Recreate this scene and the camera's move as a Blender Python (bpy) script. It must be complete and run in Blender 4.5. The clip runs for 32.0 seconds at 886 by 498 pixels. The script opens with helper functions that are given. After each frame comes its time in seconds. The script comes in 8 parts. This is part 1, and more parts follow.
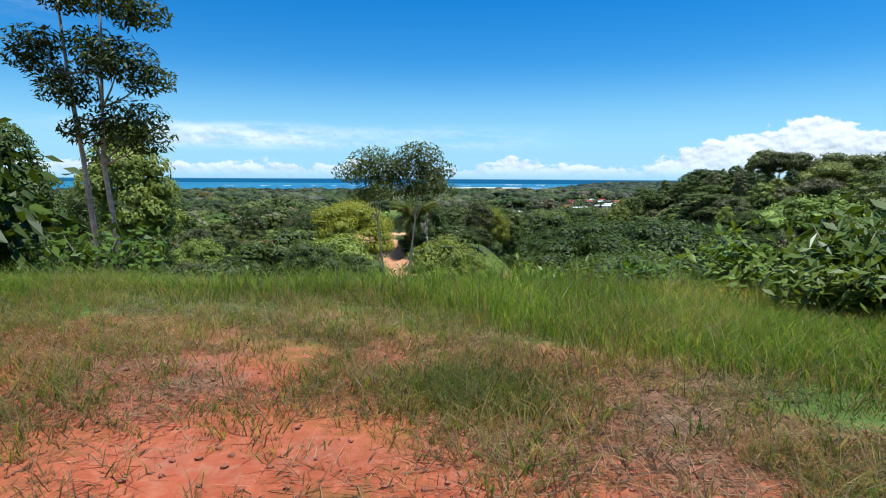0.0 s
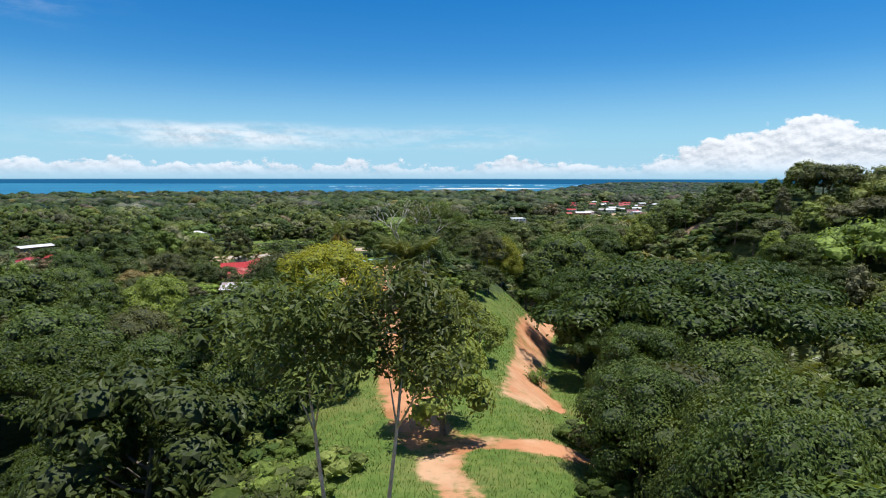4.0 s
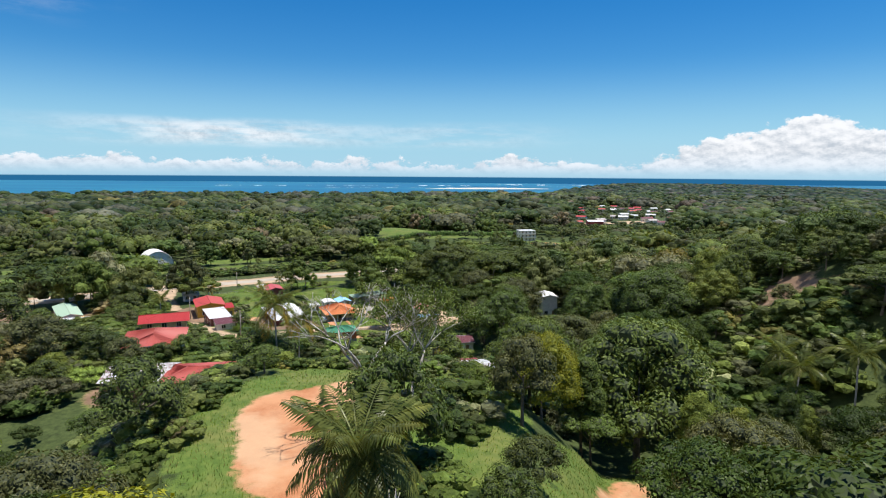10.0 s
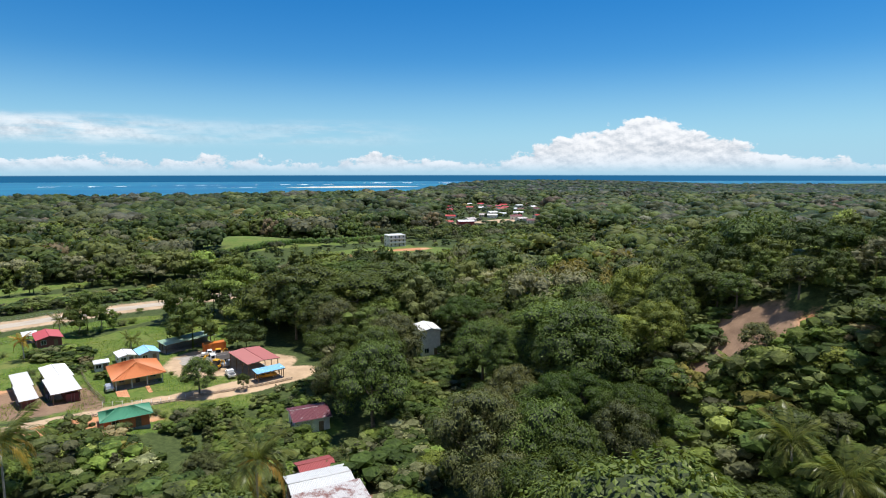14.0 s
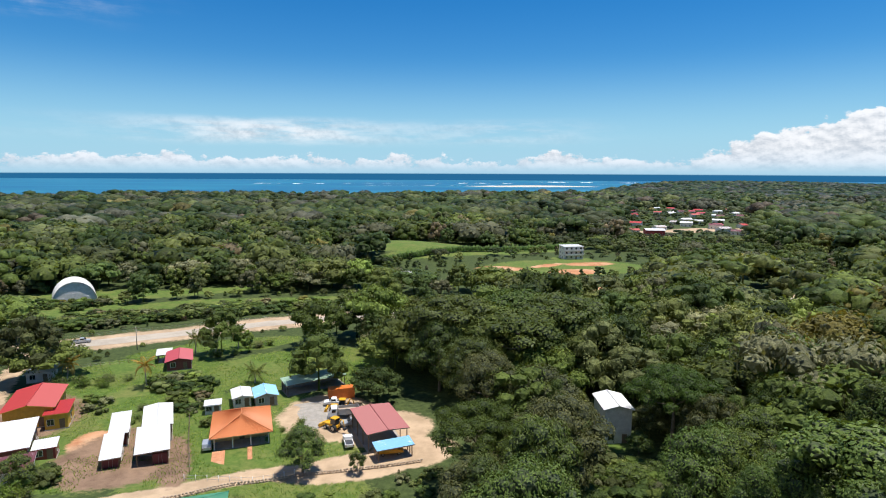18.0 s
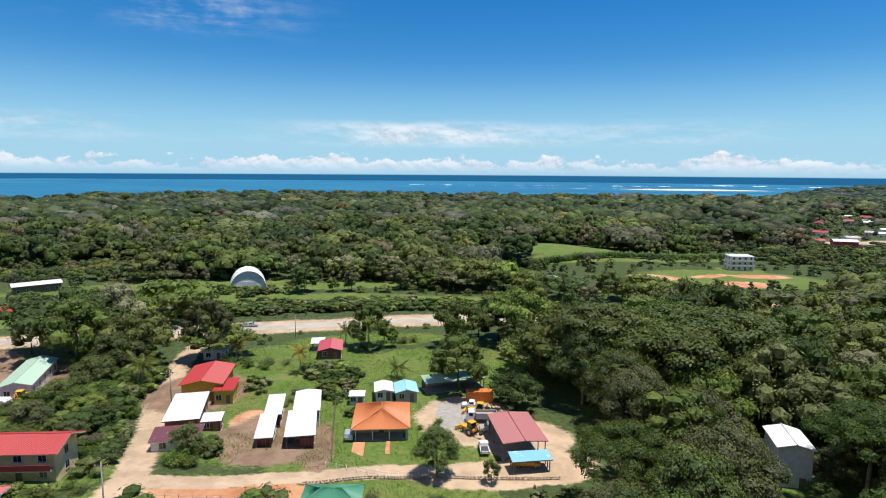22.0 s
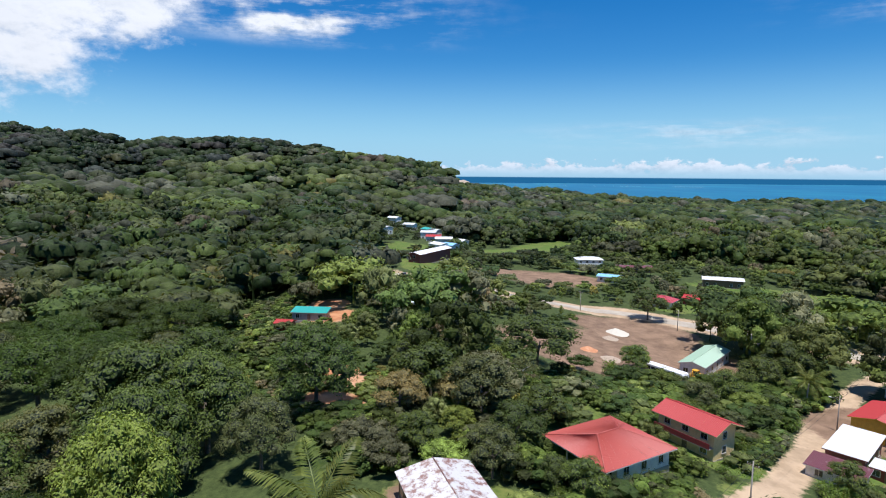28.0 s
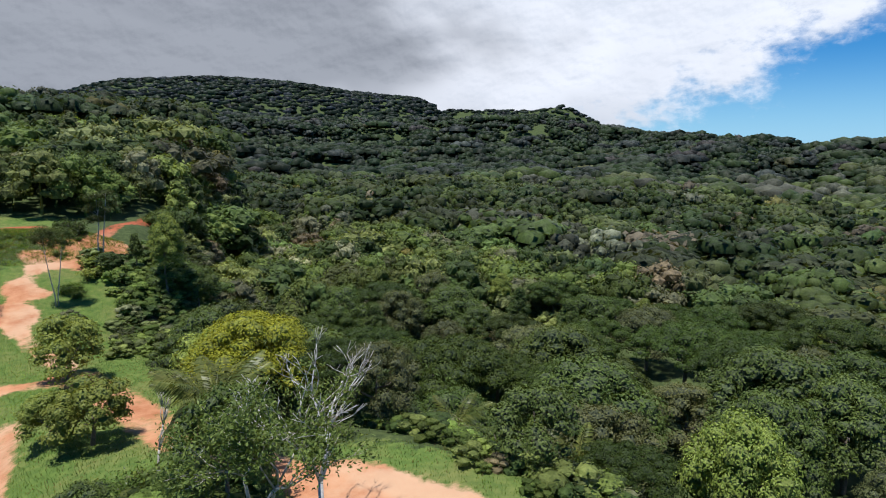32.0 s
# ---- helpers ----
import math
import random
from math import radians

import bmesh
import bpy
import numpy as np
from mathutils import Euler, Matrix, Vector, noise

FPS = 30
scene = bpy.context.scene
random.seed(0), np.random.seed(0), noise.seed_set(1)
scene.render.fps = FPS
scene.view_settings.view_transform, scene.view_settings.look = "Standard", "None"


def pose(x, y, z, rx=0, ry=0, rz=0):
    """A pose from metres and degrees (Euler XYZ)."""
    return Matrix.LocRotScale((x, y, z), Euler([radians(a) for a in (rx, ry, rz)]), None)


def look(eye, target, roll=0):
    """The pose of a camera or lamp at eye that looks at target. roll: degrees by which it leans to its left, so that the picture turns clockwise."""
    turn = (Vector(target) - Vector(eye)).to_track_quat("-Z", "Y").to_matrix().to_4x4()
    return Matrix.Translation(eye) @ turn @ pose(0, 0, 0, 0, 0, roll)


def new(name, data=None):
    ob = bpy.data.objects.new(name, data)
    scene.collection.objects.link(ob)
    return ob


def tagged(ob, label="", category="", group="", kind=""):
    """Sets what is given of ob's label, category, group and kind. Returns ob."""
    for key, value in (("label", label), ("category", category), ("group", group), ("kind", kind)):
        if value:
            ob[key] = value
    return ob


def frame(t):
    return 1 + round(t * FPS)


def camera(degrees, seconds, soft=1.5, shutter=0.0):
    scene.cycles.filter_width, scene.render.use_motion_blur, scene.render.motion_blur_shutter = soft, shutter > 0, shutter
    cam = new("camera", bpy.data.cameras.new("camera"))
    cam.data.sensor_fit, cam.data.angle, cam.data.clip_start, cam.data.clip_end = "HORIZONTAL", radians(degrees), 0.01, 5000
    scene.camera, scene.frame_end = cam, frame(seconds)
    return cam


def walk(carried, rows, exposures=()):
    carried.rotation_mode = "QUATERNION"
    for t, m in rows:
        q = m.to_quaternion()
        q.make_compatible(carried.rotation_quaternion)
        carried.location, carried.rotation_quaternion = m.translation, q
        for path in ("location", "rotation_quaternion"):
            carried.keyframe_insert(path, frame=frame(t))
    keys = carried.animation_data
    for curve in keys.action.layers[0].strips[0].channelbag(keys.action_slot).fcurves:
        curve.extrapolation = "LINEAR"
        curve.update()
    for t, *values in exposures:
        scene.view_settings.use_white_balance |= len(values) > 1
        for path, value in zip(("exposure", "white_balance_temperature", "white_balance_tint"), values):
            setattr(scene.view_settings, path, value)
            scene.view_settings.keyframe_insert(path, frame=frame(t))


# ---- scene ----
# camera and its flight: seconds, x, y, z, yaw, pitch, roll
cam = camera(74.6, 32.0, soft=1.05)
ROWS = [
    (0.0, 0.00, 0.00, 1.50, 0.04, -7.12, -0.31),
    (0.5, -0.04, 0.66, 1.19, 0.07, -7.12, -0.36),
    (1.0, -0.21, 2.15, 1.33, 0.10, -7.15, -0.38),
    (1.5, -0.24, 4.76, 1.51, 0.11, -7.19, -0.37),
    (2.0, -0.35, 8.15, 2.16, 0.03, -7.20, -0.31),
    (2.5, -0.43, 12.07, 2.90, -0.05, -7.17, -0.23),
    (3.0, -0.50, 16.33, 3.76, -0.06, -7.14, -0.16),
    (3.5, -0.61, 20.61, 5.14, -0.07, -7.14, -0.10),
    (5.5, -0.40, 38.01, 12.15, -0.01, -7.15, -0.05),
    (6.0, -0.47, 42.44, 13.31, -0.02, -7.15, -0.06),
    (6.5, -0.56, 47.02, 13.66, -0.04, -7.14, -0.10),
    (7.0, -0.54, 51.85, 13.68, -0.02, -7.16, -0.13),
    (7.5, -0.62, 56.92, 13.65, -0.04, -7.20, -0.17),
    (8.0, -0.63, 62.33, 13.64, -0.06, -7.23, -0.22),
    (8.5, -0.62, 67.92, 13.63, -0.08, -7.24, -0.28),
    (9.0, -0.58, 73.69, 13.63, -0.08, -7.26, -0.33),
    (9.5, -0.48, 79.51, 13.69, -0.07, -7.29, -0.38),
    (10.0, -0.34, 85.47, 13.77, -0.06, -7.33, -0.40),
    (10.5, -0.14, 91.62, 14.01, -0.04, -7.40, -0.40),
    (11.0, 0.10, 97.93, 14.20, 0.00, -7.45, -0.38),
    (11.5, 0.48, 104.27, 14.19, 0.10, -7.47, -0.36),
    (12.0, 1.12, 110.72, 14.08, -0.93, -7.47, -0.29),
    (12.5, 2.04, 117.12, 14.06, -4.91, -7.46, -0.18),
    (13.0, 3.18, 123.47, 14.10, -8.59, -7.48, -0.06),
    (13.5, 4.48, 129.87, 14.13, -12.05, -7.49, 0.01),
    (14.0, 5.90, 136.24, 14.17, -13.17, -7.50, 0.02),
    (14.5, 7.35, 142.55, 14.23, -13.20, -7.50, -0.03),
    (15.0, 8.60, 148.82, 14.31, -13.22, -7.51, -0.10),
    (15.5, 9.53, 154.96, 14.42, -2.06, -7.57, -0.18),
    (17.5, 12.11, 177.74, 16.29, 4.09, -7.62, -0.24),
    (18.0, 12.08, 181.22, 16.43, 4.08, -7.65, -0.22),
    (18.5, 12.06, 183.81, 16.45, 4.06, -7.63, -0.16),
    (19.0, 12.07, 185.28, 16.30, 4.03, -7.60, -0.12),
    (19.5, 12.06, 185.64, 15.83, 4.10, -7.57, -0.13),
    (20.0, 12.06, 185.64, 15.83, 5.96, -7.57, -0.16),
    (20.5, 12.06, 185.64, 15.83, 8.87, -7.59, -0.21),
    (21.0, 12.06, 185.64, 15.83, 11.86, -7.59, -0.26),
    (21.5, 12.06, 185.64, 15.83, 15.11, -7.57, -0.31),
    (22.0, 12.06, 185.64, 15.83, 18.71, -7.52, -0.37),
    (22.5, 12.06, 185.64, 15.83, 22.97, -7.47, -0.43),
    (23.0, 12.06, 185.64, 15.83, 28.90, -7.42, -0.46),
    (23.5, 12.06, 185.64, 15.83, 35.74, -7.40, -0.47),
    (24.0, 12.06, 185.64, 15.83, 42.43, -7.40, -0.53),
    (24.5, 12.06, 185.64, 15.83, 49.03, -7.41, -0.63),
    (25.0, 12.06, 185.64, 15.83, 54.96, -7.41, -0.68),
    (25.5, 12.06, 185.64, 15.83, 60.61, -7.39, -0.61),
    (27.5, 12.06, 185.64, 15.83, 73.71, -7.37, -0.46),
    (28.0, 12.06, 185.64, 15.83, 80.14, -7.37, -0.37),
    (28.5, 12.06, 185.64, 15.83, 90.72, -7.38, -0.40),
    (29.0, 12.06, 185.64, 15.83, 99.70, -7.42, -0.47),
    (29.5, 12.06, 185.64, 15.83, 107.62, -7.45, -0.54),
    (30.0, 12.06, 185.64, 15.83, 114.36, -7.47, -0.60),
    (30.5, 12.06, 185.64, 15.83, 121.15, -7.48, -0.64),
    (31.0, 12.06, 185.64, 15.83, 127.85, -7.50, -0.66),
    (31.5, 12.06, 185.64, 15.83, 134.47, -7.55, -0.67),
    (32.0, 12.06, 185.64, 15.83, 139.66, -7.62, -0.71),
]
walk(cam, [(t, pose(x, y, z, 90 + pitch, roll, yaw)) for t, x, y, z, yaw, pitch, roll in ROWS],
     exposures=[(0.0, 0.50, 5850, 5), (1.5, 0.44, 5950, 6), (3.5, 0.36, 6200, 9), (6.0, 0.36, 6500, 10), (15.0, 0.35, 6450, 10), (24.0, 0.33, 6300, 11), (28.0, 0.30, 6080, 12), (32.0, 0.30, 6050, 12)])

# ---------------------------------------------------------------- node helper
class Nodes:
    """Short hand for shader node trees."""

    def __init__(self, tree):
        self.t = tree
        tree.nodes.clear()

    def put(self, socket, value):
        if isinstance(value, bpy.types.NodeSocket):
            self.t.links.new(value, socket)
        else:
            socket.default_value = value

    def add(self, kind, props=None, **ins):
        n = self.t.nodes.new(kind)
        for k, v in (props or {}).items():
            setattr(n, k, v)
        for k, v in ins.items():
            self.put(n.inputs[int(k[1:])] if k[0] == "i" and k[1:].isdigit() else n.inputs[k.replace("_", " ")], v)
        return n

    def m(self, op, a, b=0.0, c=0.0):
        n = self.add("ShaderNodeMath", {"operation": op})
        self.put(n.inputs[0], a)
        self.put(n.inputs[1], b)
        self.put(n.inputs[2], c)
        return n.outputs[0]

    def step(self, lo, hi, x):
        n = self.add("ShaderNodeMapRange", {"interpolation_type": "SMOOTHSTEP"}, Value=x, From_Min=lo, From_Max=hi, To_Min=0.0, To_Max=1.0)
        return n.outputs[0]

    def mix(self, f, a, b, mode="MIX"):
        n = self.add("ShaderNodeMix", {"data_type": "RGBA", "blend_type": mode})
        self.put(n.inputs[0], f)
        self.put(n.inputs[6], a)
        self.put(n.inputs[7], b)
        return n.outputs[2]

    def noise(self, vec, scale, detail=5.0, rough=0.55, out=0):
        n = self.add("ShaderNodeTexNoise", None, Scale=scale, Detail=detail, Roughness=rough)
        if vec is not None:
            self.put(n.inputs["Vector"], vec)
        return n.outputs[out]

    def vec(self, x, y, z=0.0):
        return self.add("ShaderNodeCombineXYZ", None, X=x, Y=y, Z=z).outputs[0]


# ---------------------------------------------------------------- sky, clouds, sun
SUN_DIR = Vector((0.22, 0.02, 0.97)).normalized()
SUN_ELEV = math.asin(SUN_DIR.z)
SUN_AZ = math.atan2(SUN_DIR.x, SUN_DIR.y)
SKY = 0.074

world = bpy.data.worlds.new("world")
scene.world = world
world.use_nodes = True
w = Nodes(world.node_tree)
sky = w.add("ShaderNodeTexSky", {"sky_type": "NISHITA", "sun_disc": False, "sun_elevation": SUN_ELEV, "sun_rotation": SUN_AZ,
                                 "altitude": 60.0, "air_density": 1.0, "dust_density": 0.0, "ozone_density": 3.0})
xyz = w.add("ShaderNodeSeparateXYZ", None, Vector=w.add("ShaderNodeTexCoord").outputs["Generated"])
el = w.m("MULTIPLY", w.m("ARCSINE", xyz.outputs[2]), 57.2958)
az = w.m("MULTIPLY", w.m("ARCTAN2", xyz.outputs[0], xyz.outputs[1]), 57.2958)
n_big = w.noise(w.vec(az, w.m("MULTIPLY", el, 1.5)), 0.13, 9.0, 0.6)
n_fine = w.noise(w.vec(az, w.m("MULTIPLY", el, 1.6), 7.0), 0.55, 8.0, 0.62)
n_flat = w.noise(w.vec(w.m("MULTIPLY", az, 0.16), el, 3.0), 0.8, 7.0, 0.6)
nb = w.m("SUBTRACT", n_big, 0.5)
nf = w.m("SUBTRACT", n_fine, 0.5)


def bump(centre, width, height):
    q = w.m("DIVIDE", w.m("SUBTRACT", az, centre), width)
    return w.m("MULTIPLY", w.m("EXPONENT", w.m("MULTIPLY", w.m("MULTIPLY", q, q), -1.0)), height)


# cumulus bank along the sea horizon, with the tall heap to the north-west 
n_big2 = w.noise(w.vec(w.m("ADD", az, 0.5), w.m("ADD", w.m("MULTIPLY", el, 1.5), 1.5)), 0.13, 9.0, 0.6)
n_fine2 = w.noise(w.vec(w.m("ADD", az, 0.15), w.m("ADD", w.m("MULTIPLY", el, 1.6), 0.45), 7.0), 0.55, 8.0, 0.62)
relief = w.m("ADD", w.m("MULTIPLY", w.m("SUBTRACT", n_big2, n_big), 2.2), w.m("MULTIPLY", w.m("SUBTRACT", n_fine2, n_fine), 2.6))
top = w.m("ADD", w.m("ADD", bump(31.6, 4.4, 3.0), w.m("ADD", bump(36.5, 6.5, 1.6), bump(24.5, 4.5, 1.9))), w.m("ADD", bump(7.0, 3.4, 0.9), w.m("ADD", 1.0, bump(-31.0, 6.0, 0.5))))
top = w.m("ADD", top, w.m("ADD", w.m("MULTIPLY", nb, 3.0), w.m("MULTIPLY", nf, 3.4)))
bank = w.step(-0.08, 0.30, w.m("SUBTRACT", top, el))
bank = w.m("MULTIPLY", bank, w.step(-0.4, 1.1, el))
# thin streaked sheets
sheet = w.m("MULTIPLY", w.step(2.0, 3.3, el), w.step(5.2, 4.0, el))
sheet = w.m("MULTIPLY", sheet, w.m("ADD", bump(-20.0, 11.0, 0.85), w.m("ADD", bump(-57.0, 10.0, 0.5), bump(2.0, 7.0, 0.35))))
sheet = w.m("MULTIPLY", sheet, w.step(0.34, 0.64, n_flat))
streak = w.m("MULTIPLY", w.step(11.0, 13.5, el), w.step(19.0, 15.0, el))
streak = w.m("MULTIPLY", streak, w.m("ADD", bump(-94.0, 11.0, 1.3), bump(-41.0, 7.0, 0.5)))
streak = w.m("MULTIPLY", streak, w.step(0.44, 0.64, w.m("ADD", w.m("MULTIPLY", n_flat, 0.5), w.m("MULTIPLY", n_big, 0.5))))
# the mass over the mountains inland
edge = w.m("ADD", w.m("SUBTRACT", w.m("MULTIPLY", az, -1.0), 109.0), w.m("MULTIPLY", w.m("SUBTRACT", el, 10.0), 1.8))
edge = w.m("ADD", edge, w.m("ADD", w.m("MULTIPLY", nb, 30.0), w.m("MULTIPLY", nf, 12.0)))
mass = w.m("MULTIPLY", w.step(-3.0, 7.0, edge), w.step(1.0, 3.5, el))
mass = w.m("MULTIPLY", mass, w.step(60.0, 25.0, el))
cover = w.m("MINIMUM", w.m("MAXIMUM", w.m("MAXIMUM", bank, sheet), w.m("MAXIMUM", streak, mass)), 1.0)
soft = w.noise(w.vec(az, w.m("MULTIPLY", el, 1.8), 11.0), 0.06, 3.0, 0.5)
shade = w.m("MULTIPLY", w.step(-130.0, -160.0, w.m("ADD", az, w.m("MULTIPLY", w.m("SUBTRACT", soft, 0.5), 75.0))), w.step(46.0, 24.0, el))
low = w.m("MULTIPLY", w.step(2.4, 0.2, el), 0.45)
broad = w.noise(w.vec(az, w.m("ADD", w.m("MULTIPLY", el, 1.8), 2.0), 11.0), 0.06, 3.0, 0.5)
dim = w.m("ADD", w.m("MULTIPLY", w.step(-0.45, 0.75, relief), w.m("SUBTRACT", 1.0, w.m("MULTIPLY", mass, 0.72))), w.m("MULTIPLY", mass, w.m("ADD", 0.02, w.m("MULTIPLY", w.m("SUBTRACT", broad, soft), 2.0))))
dim = w.m("MINIMUM", w.m("MAXIMUM", dim, 0.0), 1.0)
white = w.mix(dim, (0.76, 0.775, 0.80, 1), (0.42, 0.47, 0.53, 1))
white = w.mix(w.m("MULTIPLY", w.step(0.42, 0.72, soft), w.m("MULTIPLY", mass, 0.5)), white, (0.36, 0.39, 0.43, 1))
white = w.mix(low, white, (0.42, 0.56, 0.69, 1))
white = w.mix(w.m("MULTIPLY", shade, 0.9), white, w.mix(dim, (0.26, 0.275, 0.30, 1), (0.10, 0.11, 0.13, 1)))
deep = w.add("ShaderNodeHueSaturation", None, Hue=0.5, Saturation=1.45, Value=1.0, Fac=1.0, Color=sky.outputs[0])
blue = w.mix(1.0, deep.outputs[0], (SKY * 0.80, SKY * 1.08, SKY * 1.20, 1), "MULTIPLY")
blue = w.mix(w.m("MULTIPLY", w.step(11.0, -1.0, el), 0.9), blue, (0.285, 0.505, 0.68, 1))
skycol = w.mix(cover, blue, white)
# the open sea goes on below the horizon
skycol = w.mix(w.step(-0.20, -0.32, el), skycol, (0.017, 0.115, 0.25, 1))
bg = w.add("ShaderNodeBackground", None, Color=skycol, Strength=1.0)
w.t.links.new(bg.outputs[0], w.add("ShaderNodeOutputWorld").inputs[0])

sun = new("sun", bpy.data.lights.new("sun", "SUN"))
sun.data.energy, sun.data.angle, sun.data.color = 5.0, radians(0.53), (1.0, 0.955, 0.88)
sun.matrix_world = look((0, 0, 400), Vector((0, 0, 400)) - SUN_DIR)

# ---------------------------------------------------------------- materials
def material(name):
    m = bpy.data.materials.new(name)
    m.use_nodes = True
    return m, Nodes(m.node_tree)


def finish(n, colour, rough=0.7, metal=0.0, height=None, strength=0.3, distance=0.05, spec=0.5, extra=None):
    b = n.add("ShaderNodeBsdfPrincipled")
    n.put(b.inputs["Base Color"], colour)
    n.put(b.inputs["Roughness"], rough)
    n.put(b.inputs["Metallic"], metal)
    n.put(b.inputs["Specular IOR Level"], spec)
    if height is not None:
        bump_n = n.add("ShaderNodeBump", None, Strength=strength, Distance=distance, Height=height)
        n.t.links.new(bump_n.outputs[0], b.inputs["Normal"])
    out = n.add("ShaderNodeOutputMaterial")
    n.t.links.new(extra(b) if extra else b.outputs[0], out.inputs[0])


def rgb(r, g, b):
    return (r, g, b, 1)


def ground_vec(n):
    return n.add("ShaderNodeNewGeometry").outputs["Position"]


def leaf_material(name, dark, light, through_amount=0.26, attr=False, rough=0.5, clumps=False):
    """Foliage: colour by plant, by leaf and by a soft patchiness; some light passes through."""
    m, n = material(name)
    g = n.add("ShaderNodeNewGeometry")
    island = g.outputs["Random Per Island"]
    patch = n.noise(g.outputs["Position"], 0.45, 4.0, 0.6)
    f = n.m("ADD", n.m("MULTIPLY", island, 0.62), n.m("ADD", 0.12, n.m("MULTIPLY", n.m("SUBTRACT", patch, 0.5), 1.7)))
    col = n.mix(n.m("MINIMUM", n.m("MAXIMUM", f, 0.0), 1.0), dark, light)
    if attr:
        a = n.add("ShaderNodeAttribute", {"attribute_name": "tint"})
        col = n.mix(1.0, col, a.outputs["Color"], "MULTIPLY")
    else:
        r = n.add("ShaderNodeObjectInfo").outputs["Random"]
        hs = n.add("ShaderNodeHueSaturation", None, Hue=n.m("ADD", 0.474, n.m("MULTIPLY", r, 0.026)), Saturation=1.0,
                   Value=n.m("ADD", 0.72, n.m("MULTIPLY", n.m("FRACT", n.m("MULTIPLY", r, 7.3)), 0.56)), Fac=1.0, Color=col)
        col = hs.outputs[0]

    def add_through(b):
        tr = n.add("ShaderNodeBsdfTranslucent", None, Color=n.mix(1.0, col, rgb(1.4, 1.28, 0.5), "MULTIPLY"))
        mx = n.add("ShaderNodeMixShader", None, Fac=through_amount)
        n.t.links.new(b.outputs[0], mx.inputs[1])
        n.t.links.new(tr.outputs[0], mx.inputs[2])
        return mx.outputs[0]

    h = None
    if clumps:
        h = n.noise(g.outputs["Position"], 1.6, 6.0, 0.75)
        # hollows of the noise coloured darker, imitating shade in gaps between clumps
        col = n.mix(n.step(0.40, 0.60, h), n.mix(1.0, col, rgb(0.62, 0.66, 0.56), "MULTIPLY"), col)
    finish(n, col, rough - 0.05, spec=0.14, extra=add_through, height=h, strength=0.55, distance=0.6)
    return m


LEAF = {
    "mid": leaf_material("leaf_mid", rgb(0.049, 0.084, 0.019), rgb(0.134, 0.193, 0.045)),
    "dark": leaf_material("leaf_dark", rgb(0.044, 0.068, 0.017), rgb(0.107, 0.145, 0.037)),
    "deep": leaf_material("leaf_deep", rgb(0.027, 0.051, 0.010), rgb(0.068, 0.108, 0.019), 0.25),
    "lime": leaf_material("leaf_lime", rgb(0.115, 0.162, 0.030), rgb(0.255, 0.315, 0.062)),
    "yellow": leaf_material("leaf_yellow", rgb(0.170, 0.190, 0.016), rgb(0.340, 0.345, 0.030)),
    "straw": leaf_material("leaf_straw", rgb(0.183, 0.154, 0.049), rgb(0.420, 0.340, 0.130)),
    "grey": leaf_material("leaf_grey", rgb(0.061, 0.077, 0.028), rgb(0.144, 0.156, 0.060)),
    "palm": leaf_material("leaf_palm", rgb(0.056, 0.083, 0.019), rgb(0.183, 0.209, 0.054), rough=0.4),
    "palm_yellow": leaf_material("leaf_palm_yellow", rgb(0.171, 0.143, 0.022), rgb(0.439, 0.308, 0.054), rough=0.4),
    "shrub": leaf_material("leaf_shrub", rgb(0.049, 0.094, 0.016), rgb(0.146, 0.220, 0.035), rough=0.4),
    "wood": leaf_material("leaf_woods", rgb(0.42, 0.45, 0.36), rgb(1.6, 1.6, 1.3), attr=True, clumps=True),
    "blade": leaf_material("grass_blade", rgb(0.75, 0.80, 0.60), rgb(1.9, 1.8, 1.5), attr=True, rough=0.45, through_amount=0.6),
}


def bark_material(name, dark, light, scale=6.0):
    m, n = material(name)
    p = ground_vec(n)
    a = n.noise(p, scale, 6.0, 0.65)
    b = n.noise(p, scale * 0.18, 3.0)
    col = n.mix(n.step(0.3, 0.7, n.m("ADD", n.m("MULTIPLY", a, 0.6), n.m("MULTIPLY", b, 0.4))), dark, light)
    finish(n, col, 0.85, height=a, strength=0.6, distance=0.03)
    return m


BARK = bark_material("bark", rgb(0.07, 0.052, 0.036), rgb(0.21, 0.175, 0.135))
# dark crown cores: the shade inside the foliage is put into their colour
CORE_SHADE = {key: bark_material("shaded_crown_core_" + key, rgb(*a), rgb(*b), 2.0) for key, a, b in (
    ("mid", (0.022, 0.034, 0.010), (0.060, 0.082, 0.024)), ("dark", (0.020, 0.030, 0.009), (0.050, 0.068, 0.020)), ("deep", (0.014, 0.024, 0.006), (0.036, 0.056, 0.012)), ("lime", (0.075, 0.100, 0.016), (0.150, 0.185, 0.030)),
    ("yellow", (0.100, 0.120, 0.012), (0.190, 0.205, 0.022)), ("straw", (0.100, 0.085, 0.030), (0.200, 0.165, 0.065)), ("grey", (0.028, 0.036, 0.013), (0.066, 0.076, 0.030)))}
BARK_PALE = bark_material("bark_pale", rgb(0.25, 0.22, 0.185), rgb(0.55, 0.51, 0.45))
BARK_DEAD = bark_material("bark_dead", rgb(0.30, 0.28, 0.25), rgb(0.58, 0.55, 0.50))

